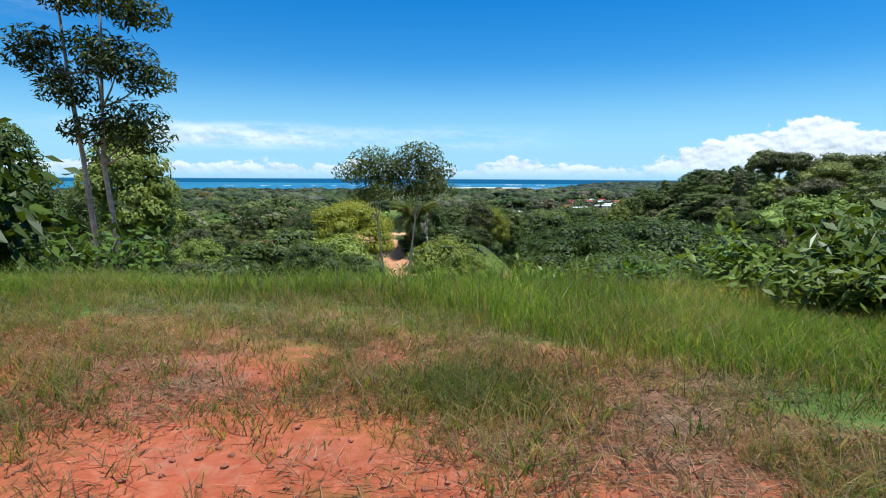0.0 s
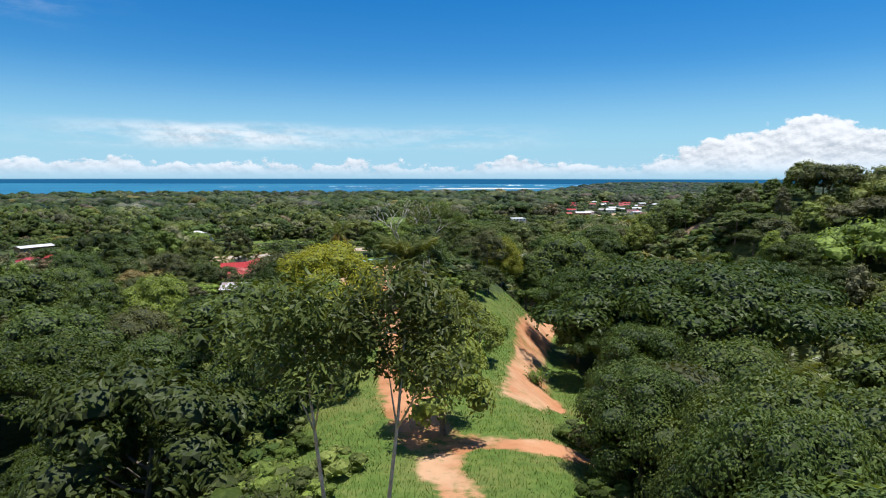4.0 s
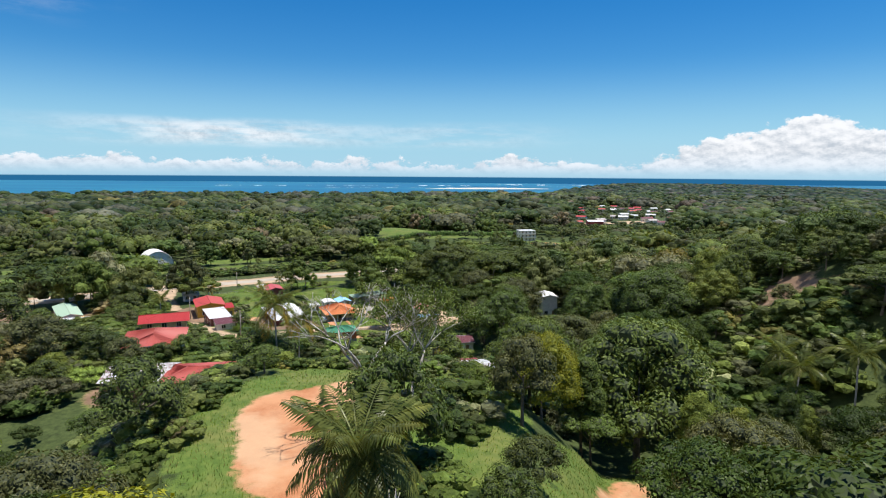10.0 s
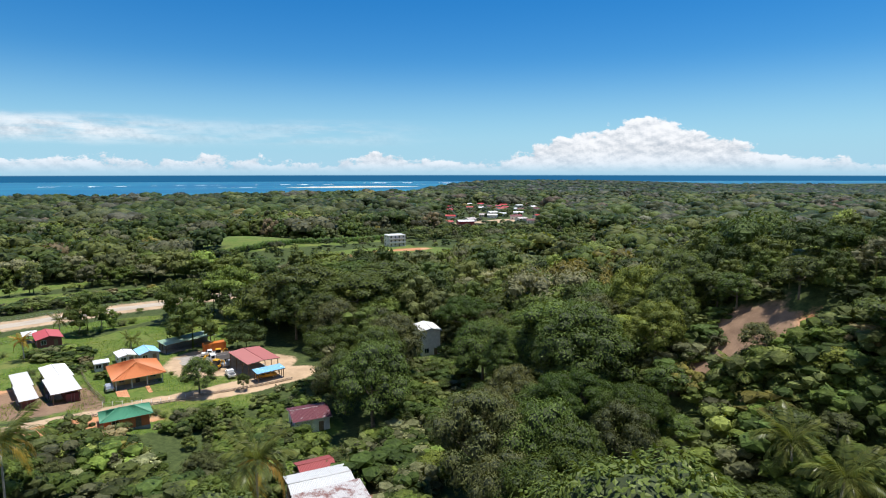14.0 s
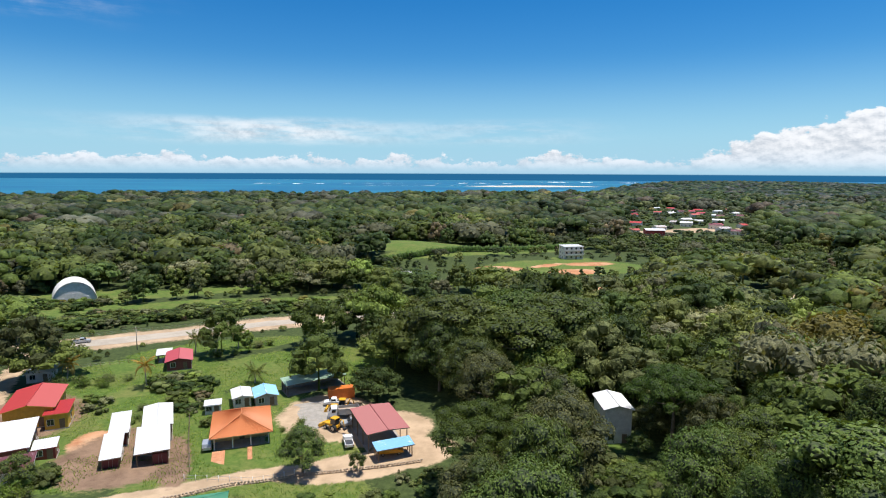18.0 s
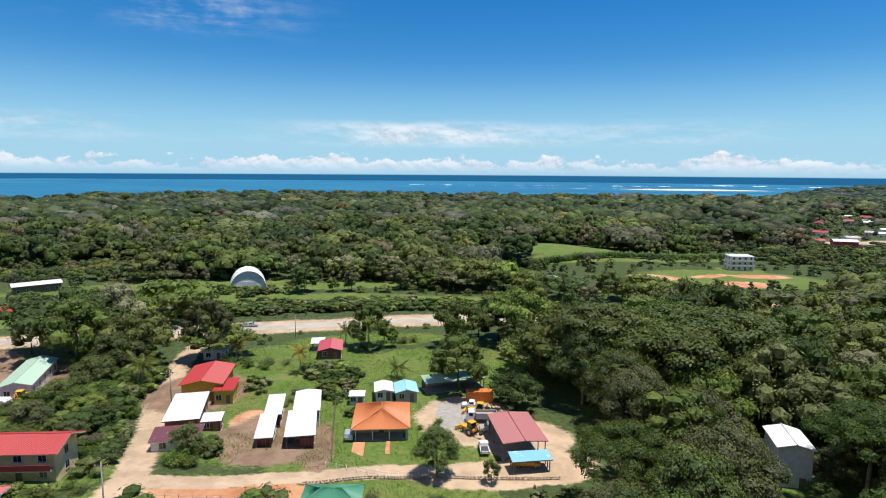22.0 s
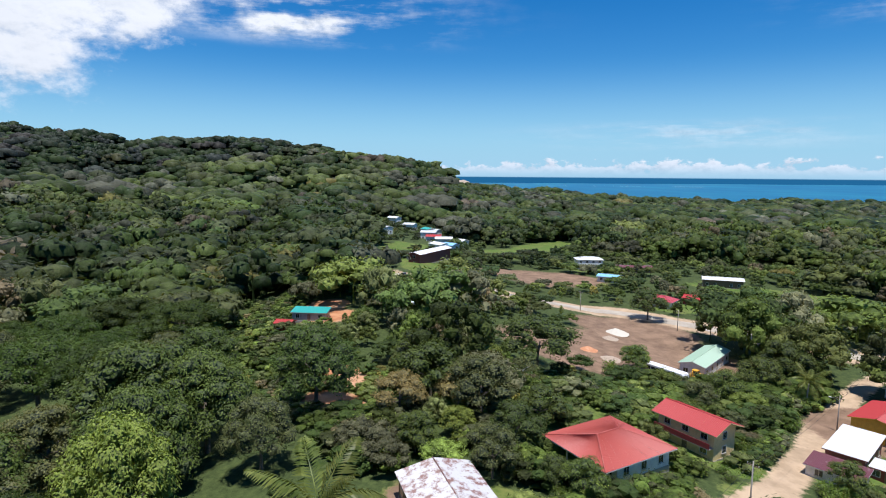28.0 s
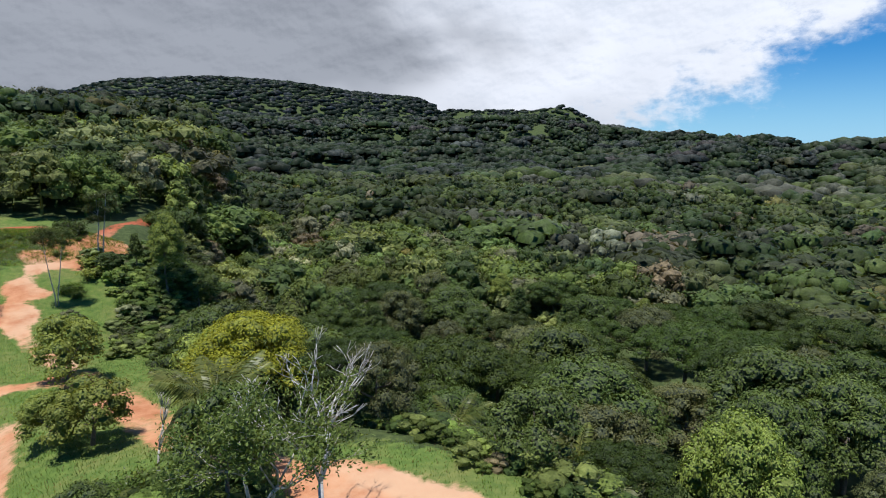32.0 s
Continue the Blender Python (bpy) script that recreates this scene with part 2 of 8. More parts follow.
# the ground: red earth, pale track, grass and woodland floor, after the "cover" layer
GROUND, n = material("ground")
p = ground_vec(n)
cov = n.add("ShaderNodeAttribute", {"attribute_name": "cover"})
sep = n.add("ShaderNodeSeparateColor", None, Color=cov.outputs["Color"])
big, mid, fine = n.noise(p, 0.12, 5.0), n.noise(p, 0.9, 6.0, 0.6), n.noise(p, 9.0, 6.0, 0.7)
edge_n = n.m("ADD", n.m("MULTIPLY", n.m("SUBTRACT", mid, 0.5), 1.0), n.m("ADD", n.m("MULTIPLY", n.m("SUBTRACT", big, 0.5), 0.6), n.m("MULTIPLY", n.m("SUBTRACT", fine, 0.5), 0.5)))
soil = n.m("ADD", n.m("MULTIPLY", n.noise(p, 0.2, 10.0, 0.66), 0.75), n.m("MULTIPLY", fine, 0.25))
red = n.mix(n.step(0.36, 0.64, soil), rgb(0.27, 0.056, 0.024), rgb(0.41, 0.108, 0.050))
# subsoil on the ridge and in the village is paler and more orange than the hilltop's
orange = n.mix(n.step(0.34, 0.62, soil), rgb(0.32, 0.122, 0.052), rgb(0.48, 0.245, 0.124))
orange = n.mix(n.m("MULTIPLY", n.step(0.44, 0.60, n.noise(p, 0.07, 6.0, 0.6)), 0.7), orange, rgb(0.52, 0.355, 0.215))
red = n.mix(n.step(9.0, 18.0, n.add("ShaderNodeSeparateXYZ", None, Vector=p).outputs[1]), red, orange)
red = n.mix(n.m("MULTIPLY", n.step(0.45, 0.75, fine), 0.5), red, rgb(0.46, 0.165, 0.085))
pale = n.mix(n.step(0.38, 0.6, soil), rgb(0.34, 0.245, 0.155), rgb(0.48, 0.35, 0.23))
pale = n.mix(n.m("MULTIPLY", n.step(0.5, 0.8, fine), 0.4), pale, rgb(0.36, 0.23, 0.13))
green = n.mix(n.step(0.3, 0.7, n.m("ADD", n.m("MULTIPLY", mid, 0.5), n.m("MULTIPLY", fine, 0.5))), rgb(0.050, 0.090, 0.016), rgb(0.122, 0.182, 0.034))
green = n.mix(n.m("MULTIPLY", n.step(0.42, 0.66, n.m("ADD", n.m("MULTIPLY", big, 0.6), n.m("MULTIPLY", mid, 0.4))), 0.65), green, rgb(0.17, 0.165, 0.052))
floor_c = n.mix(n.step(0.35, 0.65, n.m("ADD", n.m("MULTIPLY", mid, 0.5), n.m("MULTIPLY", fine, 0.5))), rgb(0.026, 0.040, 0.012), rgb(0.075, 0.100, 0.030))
litter = n.noise(n.add("ShaderNodeMapping", {"vector_type": "POINT"}, Vector=p, Scale=(38.0, 16.0, 16.0)).outputs[0], 1.0, 4.0, 0.7)
brown = n.mix(n.step(0.38, 0.62, n.m("ADD", n.m("MULTIPLY", soil, 0.7), n.m("MULTIPLY", litter, 0.3))), rgb(0.135, 0.085, 0.055), rgb(0.275, 0.180, 0.118))
thatch = n.mix(n.step(0.38, 0.62, n.m("ADD", n.m("MULTIPLY", mid, 0.35), n.m("MULTIPLY", litter, 0.65))), rgb(0.085, 0.056, 0.040), rgb(0.245, 0.165, 0.120))
brown = n.mix(n.step(9.0, 18.0, n.add("ShaderNodeSeparateXYZ", None, Vector=p).outputs[1]), thatch, brown)
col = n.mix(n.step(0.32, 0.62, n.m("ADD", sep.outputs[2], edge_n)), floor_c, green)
col = n.mix(n.step(0.30, 0.72, n.m("ADD", sep.outputs[0], edge_n)), col, red)
col = n.mix(n.step(0.30, 0.72, n.m("ADD", sep.outputs[1], edge_n)), col, pale)
col = n.mix(n.step(0.28, 0.74, n.m("ADD", cov.outputs["Alpha"], edge_n)), col, brown)
finish(n, col, 0.92, height=n.m("ADD", n.m("MULTIPLY", mid, 1.0), n.m("MULTIPLY", fine, 0.35)), strength=0.3, distance=0.06, spec=0.2)

WATER, n = material("sea_water")
p = ground_vec(n)
wv = n.noise(n.add("ShaderNodeMapping", {"vector_type": "POINT"}, Vector=p, Scale=(0.02, 0.05, 0.05)).outputs[0], 1.0, 8.0, 0.7)
band = n.noise(n.add("ShaderNodeMapping", {"vector_type": "POINT"}, Vector=p, Scale=(0.0012, 0.0032, 0.003)).outputs[0], 1.0, 4.0)
finish(n, n.mix(n.step(0.35, 0.7, band), rgb(0.011, 0.105, 0.205), rgb(0.024, 0.170, 0.255)), 0.45, height=wv, strength=0.35, distance=1.5, spec=0.25)

FOAM, n = material("surf_foam")
finish(n, n.mix(n.noise(ground_vec(n), 0.05, 5.0), rgb(0.55, 0.62, 0.66), rgb(0.9, 0.92, 0.92)), 0.6)
SAND, n = material("sand")
finish(n, n.mix(n.noise(ground_vec(n), 0.02, 5.0), rgb(0.40, 0.36, 0.30), rgb(0.60, 0.55, 0.46)), 0.9)

ROAD_M, n = material("road_gravel")
p = ground_vec(n)
a, b2 = n.noise(p, 0.15, 4.0), n.noise(p, 2.5, 6.0, 0.65)
finish(n, n.mix(n.step(0.3, 0.7, n.m("ADD", n.m("MULTIPLY", a, 0.6), n.m("MULTIPLY", b2, 0.4))), rgb(0.30, 0.255, 0.20), rgb(0.45, 0.39, 0.315)), 0.9, height=b2, strength=0.3)


def plain(name, colour, vary=0.25, scale=1.2, rough=0.7, metal=0.0, dirt=None):
    """Painted or bare surface with soft blotches, fine speckle and some dirt."""
    m, n = material(name)
    p = ground_vec(n)
    a, b = n.noise(p, scale, 5.0, 0.6), n.noise(p, scale * 9.0, 4.0)
    dk = tuple(c * (1 - vary) for c in colour[:3]) + (1,)
    col = n.mix(n.step(0.3, 0.7, n.m("ADD", n.m("MULTIPLY", a, 0.65), n.m("MULTIPLY", b, 0.35))), dk, colour)
    if dirt:
        col = n.mix(n.m("MULTIPLY", n.step(0.52, 0.75, n.noise(p, scale * 0.6, 6.0, 0.7)), 0.7), col, dirt)
    finish(n, col, rough, metal, height=b, strength=0.15, distance=0.02)
    return m


def sheet_metal(name, colour, worn, amount=0.4, rough=0.6):
    """Roof sheets: each sheet a little different, with faded and rusty patches."""
    m, n = material(name)
    g = n.add("ShaderNodeNewGeometry")
    p = g.outputs["Position"]
    r = g.outputs["Random Per Island"]
    a = n.noise(p, 0.8, 6.0, 0.65)
    val = n.m("ADD", 0.82, n.m("MULTIPLY", r, 0.3))
    hs = n.add("ShaderNodeHueSaturation", None, Hue=0.5, Saturation=1.0, Value=val, Fac=1.0, Color=colour)
    lim = 0.72 - 0.42 * amount
    wear = n.step(lim, lim + 0.14, n.m("ADD", n.m("MULTIPLY", a, 0.75), n.m("MULTIPLY", n.m("FRACT", n.m("MULTIPLY", r, 5.7)), 0.25)))
    finish(n, n.mix(wear, hs.outputs[0], worn), rough, 0.0, height=n.noise(p, 6.0, 4.0), strength=0.1, distance=0.02)
    return m


ROOF = {
    "orange": sheet_metal("roof_orange", rgb(0.52, 0.175, 0.060), rgb(0.56, 0.22, 0.095), 0.3),
    "red": sheet_metal("roof_red", rgb(0.37, 0.026, 0.026), rgb(0.42, 0.060, 0.050), 0.25),
    "faded_red": sheet_metal("roof_faded_red", rgb(0.40, 0.082, 0.066), rgb(0.47, 0.155, 0.125), 0.4),
    "pink": sheet_metal("roof_pink", rgb(0.38, 0.050, 0.070), rgb(0.56, 0.16, 0.16), 0.3),
    "rose": sheet_metal("roof_rose", rgb(0.30, 0.072, 0.070), rgb(0.38, 0.12, 0.105), 0.35),
    "maroon": sheet_metal("roof_maroon", rgb(0.13, 0.040, 0.050), rgb(0.46, 0.42, 0.42), 0.5),
    "white": sheet_metal("roof_white", rgb(0.60, 0.60, 0.60), rgb(0.46, 0.455, 0.44), 0.4),
    "patched": sheet_metal("roof_patched", rgb(0.48, 0.47, 0.47), rgb(0.20, 0.10, 0.085), 0.72),
    "zinc": sheet_metal("roof_zinc", rgb(0.52, 0.53, 0.53), rgb(0.33, 0.22, 0.17), 0.35),
    "green": sheet_metal("roof_green", rgb(0.30, 0.42, 0.31), rgb(0.46, 0.52, 0.44), 0.4),
    "deepgreen": sheet_metal("roof_deep_green", rgb(0.060, 0.230, 0.135), rgb(0.10, 0.28, 0.17), 0.3),
    "teal": sheet_metal("roof_teal", rgb(0.020, 0.300, 0.270), rgb(0.05, 0.33, 0.29), 0.3),
    "blue": sheet_metal("roof_blue", rgb(0.22, 0.46, 0.68), rgb(0.70, 0.76, 0.80), 0.5),
    "bluegrey": sheet_metal("roof_blue_grey", rgb(0.40, 0.47, 0.58), rgb(0.55, 0.60, 0.66), 0.4),
}
WALL = {
    "cream": plain("wall_cream", rgb(0.74, 0.56, 0.28), dirt=rgb(0.58, 0.42, 0.22)),
    "yellow": plain("wall_yellow", rgb(0.70, 0.42, 0.05)),
    "white": plain("wall_white", rgb(0.74, 0.73, 0.70), dirt=rgb(0.45, 0.42, 0.37)),
    "red": plain("wall_red", rgb(0.24, 0.030, 0.035), rough=0.5),
    "maroon": plain("wall_maroon", rgb(0.20, 0.045, 0.050), rough=0.5),
    "grey": plain("wall_grey", rgb(0.40, 0.39, 0.37), dirt=rgb(0.22, 0.20, 0.17)),
    "wood": plain("wall_wood", rgb(0.20, 0.125, 0.075), 0.4, 2.5),
    "orange": plain("wall_orange", rgb(0.62, 0.16, 0.06)),
    "green": plain("wall_green", rgb(0.16, 0.30, 0.20)),
}
CONCRETE = plain("concrete", rgb(0.36, 0.33, 0.29), 0.3, 0.8, 0.9, dirt=rgb(0.30, 0.24, 0.18))
TERRACOTTA = plain("terracotta_drive", rgb(0.56, 0.25, 0.12), 0.3, 0.9, 0.85, dirt=rgb(0.62, 0.42, 0.28))
DARK = plain("dark_inside", rgb(0.025, 0.022, 0.02), 0.3)
FRAME_M = plain("frame_paint", rgb(0.70, 0.69, 0.66), 0.1)
TIMBER = plain("timber", rgb(0.24, 0.165, 0.105), 0.4, 4.0, 0.85)
STONE = plain("rubble_stone", rgb(0.46, 0.36, 0.27), 0.4, 3.0, 0.9)
RUBBER = plain("rubber", rgb(0.022, 0.022, 0.023), 0.2, 6.0, 0.8)
STEEL = plain("steel", rgb(0.45, 0.45, 0.46), 0.2, 4.0, 0.35, 0.8)
PAINT = {
    "white": plain("paint_white", rgb(0.78, 0.78, 0.77), 0.08, 2.0, 0.3),
    "yellow": plain("paint_yellow", rgb(0.72, 0.38, 0.02), 0.15, 2.0, 0.4),
    "orange": plain("paint_orange", rgb(0.68, 0.19, 0.035), 0.15, 2.0, 0.45),
    "silver": plain("paint_silver", rgb(0.48, 0.50, 0.52), 0.08, 2.0, 0.3, 0.4),
    "blue": plain("paint_blue", rgb(0.12, 0.36, 0.66), 0.1, 2.0, 0.35),
    "dark": plain("paint_dark", rgb(0.05, 0.052, 0.058), 0.1, 2.0, 0.35),
    "grey": plain("paint_grey", rgb(0.36, 0.35, 0.33), 0.2, 2.0, 0.5),
}
GLASS, n = material("window_glass")
finish(n, rgb(0.02, 0.025, 0.03), 0.06, spec=0.8)
GROUND_CLOD = plain("red_clod", rgb(0.30, 0.105, 0.06), 0.5, 8.0, 0.95)

# ---------------------------------------------------------------- mesh helpers
def tri_mesh(name, verts, tris, mat, tint=None, smooth=False):
    """A mesh of triangles out of two arrays; tint: a colour for each vertex."""
    verts, tris = np.asarray(verts, np.float32), np.asarray(tris, np.int32)
    me = bpy.data.meshes.new(name)
    me.vertices.add(len(verts))
    me.vertices.foreach_set("co", verts.ravel())
    me.loops.add(tris.size)
    me.loops.foreach_set("vertex_index", tris.ravel())
    me.polygons.add(len(tris))
    k = tris.shape[1]
    me.polygons.foreach_set("loop_start", np.arange(0, tris.size, k, dtype=np.int32))
    me.polygons.foreach_set("use_smooth", np.full(len(tris), smooth))
    me.update(calc_edges=True)
    if tint is not None:
        a = me.color_attributes.new("tint", "FLOAT_COLOR", "POINT")
        a.data.foreach_set("color", np.asarray(tint, np.float32).ravel())
    me.materials.append(mat)
    return me


def part(name, bm, mat, parent=None, label=""):
    """Links a bmesh, or a ready mesh, as one mesh object under a thing or a part."""
    if isinstance(bm, bmesh.types.BMesh):
        me = bpy.data.meshes.new(name)
        bm.to_mesh(me)
        bm.free()
        me.materials.append(mat)
    else:
        me = bm
    ob = new(name, me)
    ob.parent = parent
    if label:
        tagged(ob, label)
    return ob


def thing(name, m, label, category, group="", kind=""):
    ob = new(name)
    ob.empty_display_size = 0.5
    ob.matrix_world = m
    return tagged(ob, label, category, group, kind)


def box(x0, y0, z0, x1, y1, z1, bevel=0.0, bm=None):
    own = bmesh.new() if bm is None else bm
    mat = Matrix.Translation(((x0 + x1) / 2, (y0 + y1) / 2, (z0 + z1) / 2)) @ Matrix.Diagonal((abs(x1 - x0), abs(y1 - y0), abs(z1 - z0), 1))
    r = bmesh.ops.create_cube(own, size=1.0, matrix=mat)
    if bevel:
        es = list({e for v in r["verts"] for e in v.link_edges})
        bmesh.ops.bevel(own, geom=es, offset=bevel, segments=2, affect="EDGES", profile=0.6)
    return own


def tube(points, radii, sides=7, bm=None):
    """A tapered round bar through the points."""
    own = bmesh.new() if bm is None else bm
    rings = []
    pts = [Vector(q) for q in points]
    for i, q in enumerate(pts):
        d = (pts[min(i + 1, len(pts) - 1)] - pts[max(i - 1, 0)]).normalized()
        u = d.orthogonal().normalized() if abs(d.z) < 0.9 else (Vector((1, 0, 0)) - d * d.x).normalized()
        v = d.cross(u)
        rings.append([own.verts.new(q + radii[i] * (math.cos(2 * math.pi * k / sides) * u + math.sin(2 * math.pi * k / sides) * v)) for k in range(sides)])
    for a, b in zip(rings, rings[1:]):
        for k in range(sides):
            f = own.faces.new((a[k], a[(k + 1) % sides], b[(k + 1) % sides], b[k]))
            f.smooth = True
    own.faces.new(rings[0][::-1])
    own.faces.new(rings[-1])
    return own


# ---------------------------------------------------------------- the lie of the land
def sstep(a, b, x):
    t = np.clip((x - a) / (b - a), 0, 1)
    return t * t * (3 - 2 * t)


def gauss(x, y, cx, cy, sx, sy, h):
    return h * np.exp(-((x - cx) / sx) ** 2 - ((y - cy) / sy) ** 2)


def waves(x, y, size, seed=0.0):
    """A cheap smooth roughness between -1 and 1."""
    a, b = x / size + seed, y / size - seed * 1.7
    return (np.sin(a * 1.0 + 1.3 * np.sin(b * 0.7 + seed)) * np.cos(b * 1.1 - 0.8 * np.sin(a * 0.6)) +
            0.5 * np.sin(a * 2.3 + b * 1.9 + seed * 3.1) * np.cos(b * 2.1 - a * 0.7)) / 1.5


RIDGE_Y = [-400, -250, -120, -40, -6, 7.5, 12, 25, 37, 50, 70, 82, 95, 110, 122, 133, 150, 162, 172, 184, 196, 212, 232]
RIDGE_Z = [56, 42, 22, 5, 0, 0, -1.25, -6.5, -11, -14.5, -17.8, -18.6, -18.6, -17.6, -16.4, -14.8, -14.0, -14.2, -16.0, -21.5, -27, -33, -37.5]
RIDGE_X = [-60, -40, -15, 0, 0, 0, 0, 0, 0, -1, -1, -2, -5, -7, -9, -11, -11, -11, -12, -14, -16, -18, -18]
RIDGE_W = [60, 50, 30, 14, 9, 9, 8, 8, 8, 8, 8, 8, 9, 9, 11, 14, 15, 14, 13, 12, 11, 10, 8]
# skylines of the ranges inland, as seen from the end of the flight: bearing, rise of the tree tops
RANGES = [
    (1120, 560, 1500, [(-125, 0.5), (-117, 1.6), (-112, 1.9), (-109.6, 2.1), (-106, 2.4), (-102.7, 2.75), (-97.8, 2.95), (-93.7, 2.4), (-90.8, 2.0), (-88, 1.25), (-85.2, 1.35), (-82, 0.97), (-80.7, 0.75), (-79.6, -0.4), (-78.8, -1.5), (-77.5, -3.5)]),
    (1500, 780, 2000, [(-200, 3.5), (-172, 4.5), (-160, 4.7), (-150, 4.75), (-136, 4.95), (-130.7, 5.3), (-123.7, 4.1), (-118, 3.45), (-113.4, 2.65), (-110, 2.2), (-106, 0.5), (-100, -3.0)]),
    (2550, 1560, 3300, [(-215, 4.0), (-190, 5.0), (-175.6, 5.6), (-172, 6.2), (-168, 7.4), (-161, 8.2), (-154.3, 8.1), (-148.6, 7.45), (-142, 7.0), (-138.8, 5.0), (-134, 2.0), (-125, -2.0)]),
    (3700, 2900, 4400, [(-150, 3.0), (-139, 6.0), (-133.4, 6.0), (-131, 5.9), (-128.4, 6.4), (-126, 5.3), (-123.7, 4.0), (-118, 1.0), (-112, -3.0)]),
]
END = (12.1, 185.7)


def village_rise(x, y):
    """The village ground climbs towards the hill."""
    return 0.14 * np.clip(285 - y, 0, 60) * sstep(-15, -45, x) * sstep(120, 190, y)


def spot(x, y):
    """Slides a plan point along its sight line from END, to fit the camera's view."""
    dx, dy = x - 6.8, y - 191.6
    dx, dy = dx * 0.99983 - dy * 0.01832, dx * 0.01832 + dy * 0.99983
    k = 1.04
    for _ in range(4):
        r = math.hypot(dx, dy) * k
        g = -38.5 - 0.009 * max(0.0, r - 180) + float(village_rise(END[0] + dx * k, END[1] + dy * k))
        k = (15.8 - g) / (51.8 + 0.009 * max(0.0, r - 180))
    return END[0] + dx * k, END[1] + dy * k


def coast_r(azd):
    return 1480 + 90 * np.sin(azd * 0.13) + np.clip(azd - 8, 0, 60) * 75


def land(x, y):
    x, y = np.asarray(x, float), np.asarray(y, float)
    dx, dy = x - END[0], y - END[1]
    r = np.hypot(dx, dy)
    azd = np.degrees(np.arctan2(dx, dy))
    base = -38.5 + village_rise(x, y) - 0.009 * np.clip(r - 180, 0, 2000) + 0.8 * waves(x, y, 70) * sstep(180, 400, r)
    # rise inland
    q = -0.62 * dx - 0.78 * dy
    base = base + 0.066 * np.clip(q - 190, 0, 760) * sstep(60, 400, q) + 8 * waves(x, y, 130, 2) * sstep(150, 600, q)
    side = -0.2 * dx - 0.98 * dy
    base = base + 0.03 * np.clip(side - 120, 0, 400) * sstep(40, 140, -dx)
    # wooded headland, foothills and mountains one behind the other
    azw = np.where(azd > 100, azd - 360, azd)
    for r0, r_in, r_out, line in RANGES:
        crest = 15.8 + r0 * np.tan(np.radians(np.interp(azw, [a for a, _ in line], [e for _, e in line]))) - 13.0
        s = sstep(r_in, r0, r) * (1 - sstep(r0, r_out, r))
        base = base + np.maximum(crest - base, 0) * s + 0.055 * r0 * waves(x, y, 0.07 * r0, 3) * s * (1 - s) * (crest > base)
    # hill on the other side of the valley
    base = base + gauss(x, y, 135, 218, 62, 62, 35) + gauss(x, y, 185, 105, 75, 75, 22) + gauss(x, y, 240, 20, 120, 120, 26) + gauss(x, y, 94, 222, 30, 36, 10) + gauss(x, y, 8, 213, 15, 17, 4.5)
    # far wooded rise beyond the town
    base = base + gauss(x, y, 900, 2300, 900, 380, 34) + gauss(x, y, -45, 575, 55, 45, 8)
    # sea bed
    sea = sstep(0, 60, r - coast_r(azd)) * sstep(-80.6, -78.6, azd) * (azd < 100)
    base = base * (1 - sea) - 66 * sea
    # the ridge from which the flight starts
    rx, rz, rw = np.interp(y, RIDGE_Y, RIDGE_X), np.interp(y, RIDGE_Y, RIDGE_Z), np.interp(y, RIDGE_Y, RIDGE_W)
    off = x - rx
    fall = np.where(off < 0, 38.0, 34.0) + 0 * off
    rw = rw + np.where(off < 0, np.interp(y, [-80, -30, 10, 40, 60], [30, 26, 15, 13, 0]), 0.0)
    s = 1 - sstep(0, 1, (np.abs(off) - rw) / fall)
    s = s * (y < 232)
    z = base + np.maximum(rz - base, 0) * s
    # spur with the side track
    sx, sz = np.interp(y, [88, 119, 144, 158, 175], [9, 13.5, 19.5, 24, 31]), np.interp(y, [88, 105, 119, 144, 160, 176], [-21.5, -24.5, -26, -28.2, -27.8, -34])
    z = z + np.maximum(sz - z, 0) * (1 - sstep(0, 1, (np.abs(x - sx) - 7.0) / 15.0)) * sstep(80, 92, y) * (1 - sstep(168, 184, y))
    z = z + 0.15 * waves(x, y, 5, 1) * (y > 8) * (r > 3)
    return z


def seg_dist(x, y, pts):
    """Distance to a line through points."""
    best = np.full(np.shape(x), 1e9)
    for (ax, ay), (bx, by) in zip(pts, pts[1:]):
        vx, vy = bx - ax, by - ay
        t = np.clip(((x - ax) * vx + (y - ay) * vy) / (vx * vx + vy * vy), 0, 1)
        best = np.minimum(best, np.hypot(x - ax - t * vx, y - ay - t * vy))
    return best


def blob(x, y, cx, cy, rx, ry, turn=0.0):
    """1 at the middle of an oval area, 0.5 on its edge, 0 outside."""
    c, s = math.cos(radians(turn)), math.sin(radians(turn))
    u, v = ((x - cx) * c + (y - cy) * s) / rx, (-(x - cx) * s + (y - cy) * c) / ry
    d = np.hypot(u, v)
    return 1 - sstep(0.75, 1.25, d)


MAIN_ROAD = [spot(*q) for q in [(-330, 188), (-305, 212), (-265, 247), (-194, 300), (-171, 316), (-124, 346), (-100, 359), (-64, 380), (-20, 400), (60, 425), (160, 440)]]
LANE = [spot(*q) for q in [(-50, 222), (-58, 236), (-67, 251), (-73, 266), (-82, 279), (-92, 291), (-111, 323), (-119, 344)]]
STREET = [spot(*q) for q in [(-72, 263), (-57.7, 267), (-45, 273), (-31, 280), (-14, 285), (-4, 288)]]
LOWER = [spot(*q) for q in [(-66, 249), (-52, 255), (-40, 262)]]
RED_TRACK = [(-45, -27), (-34, -9), (-20, 11), (-10, 24), (-1, 32), (3, 40), (5, 46), (4, 53), (2.6, 61), (-1, 72), (1, 78), (8, 77), (14, 79)]
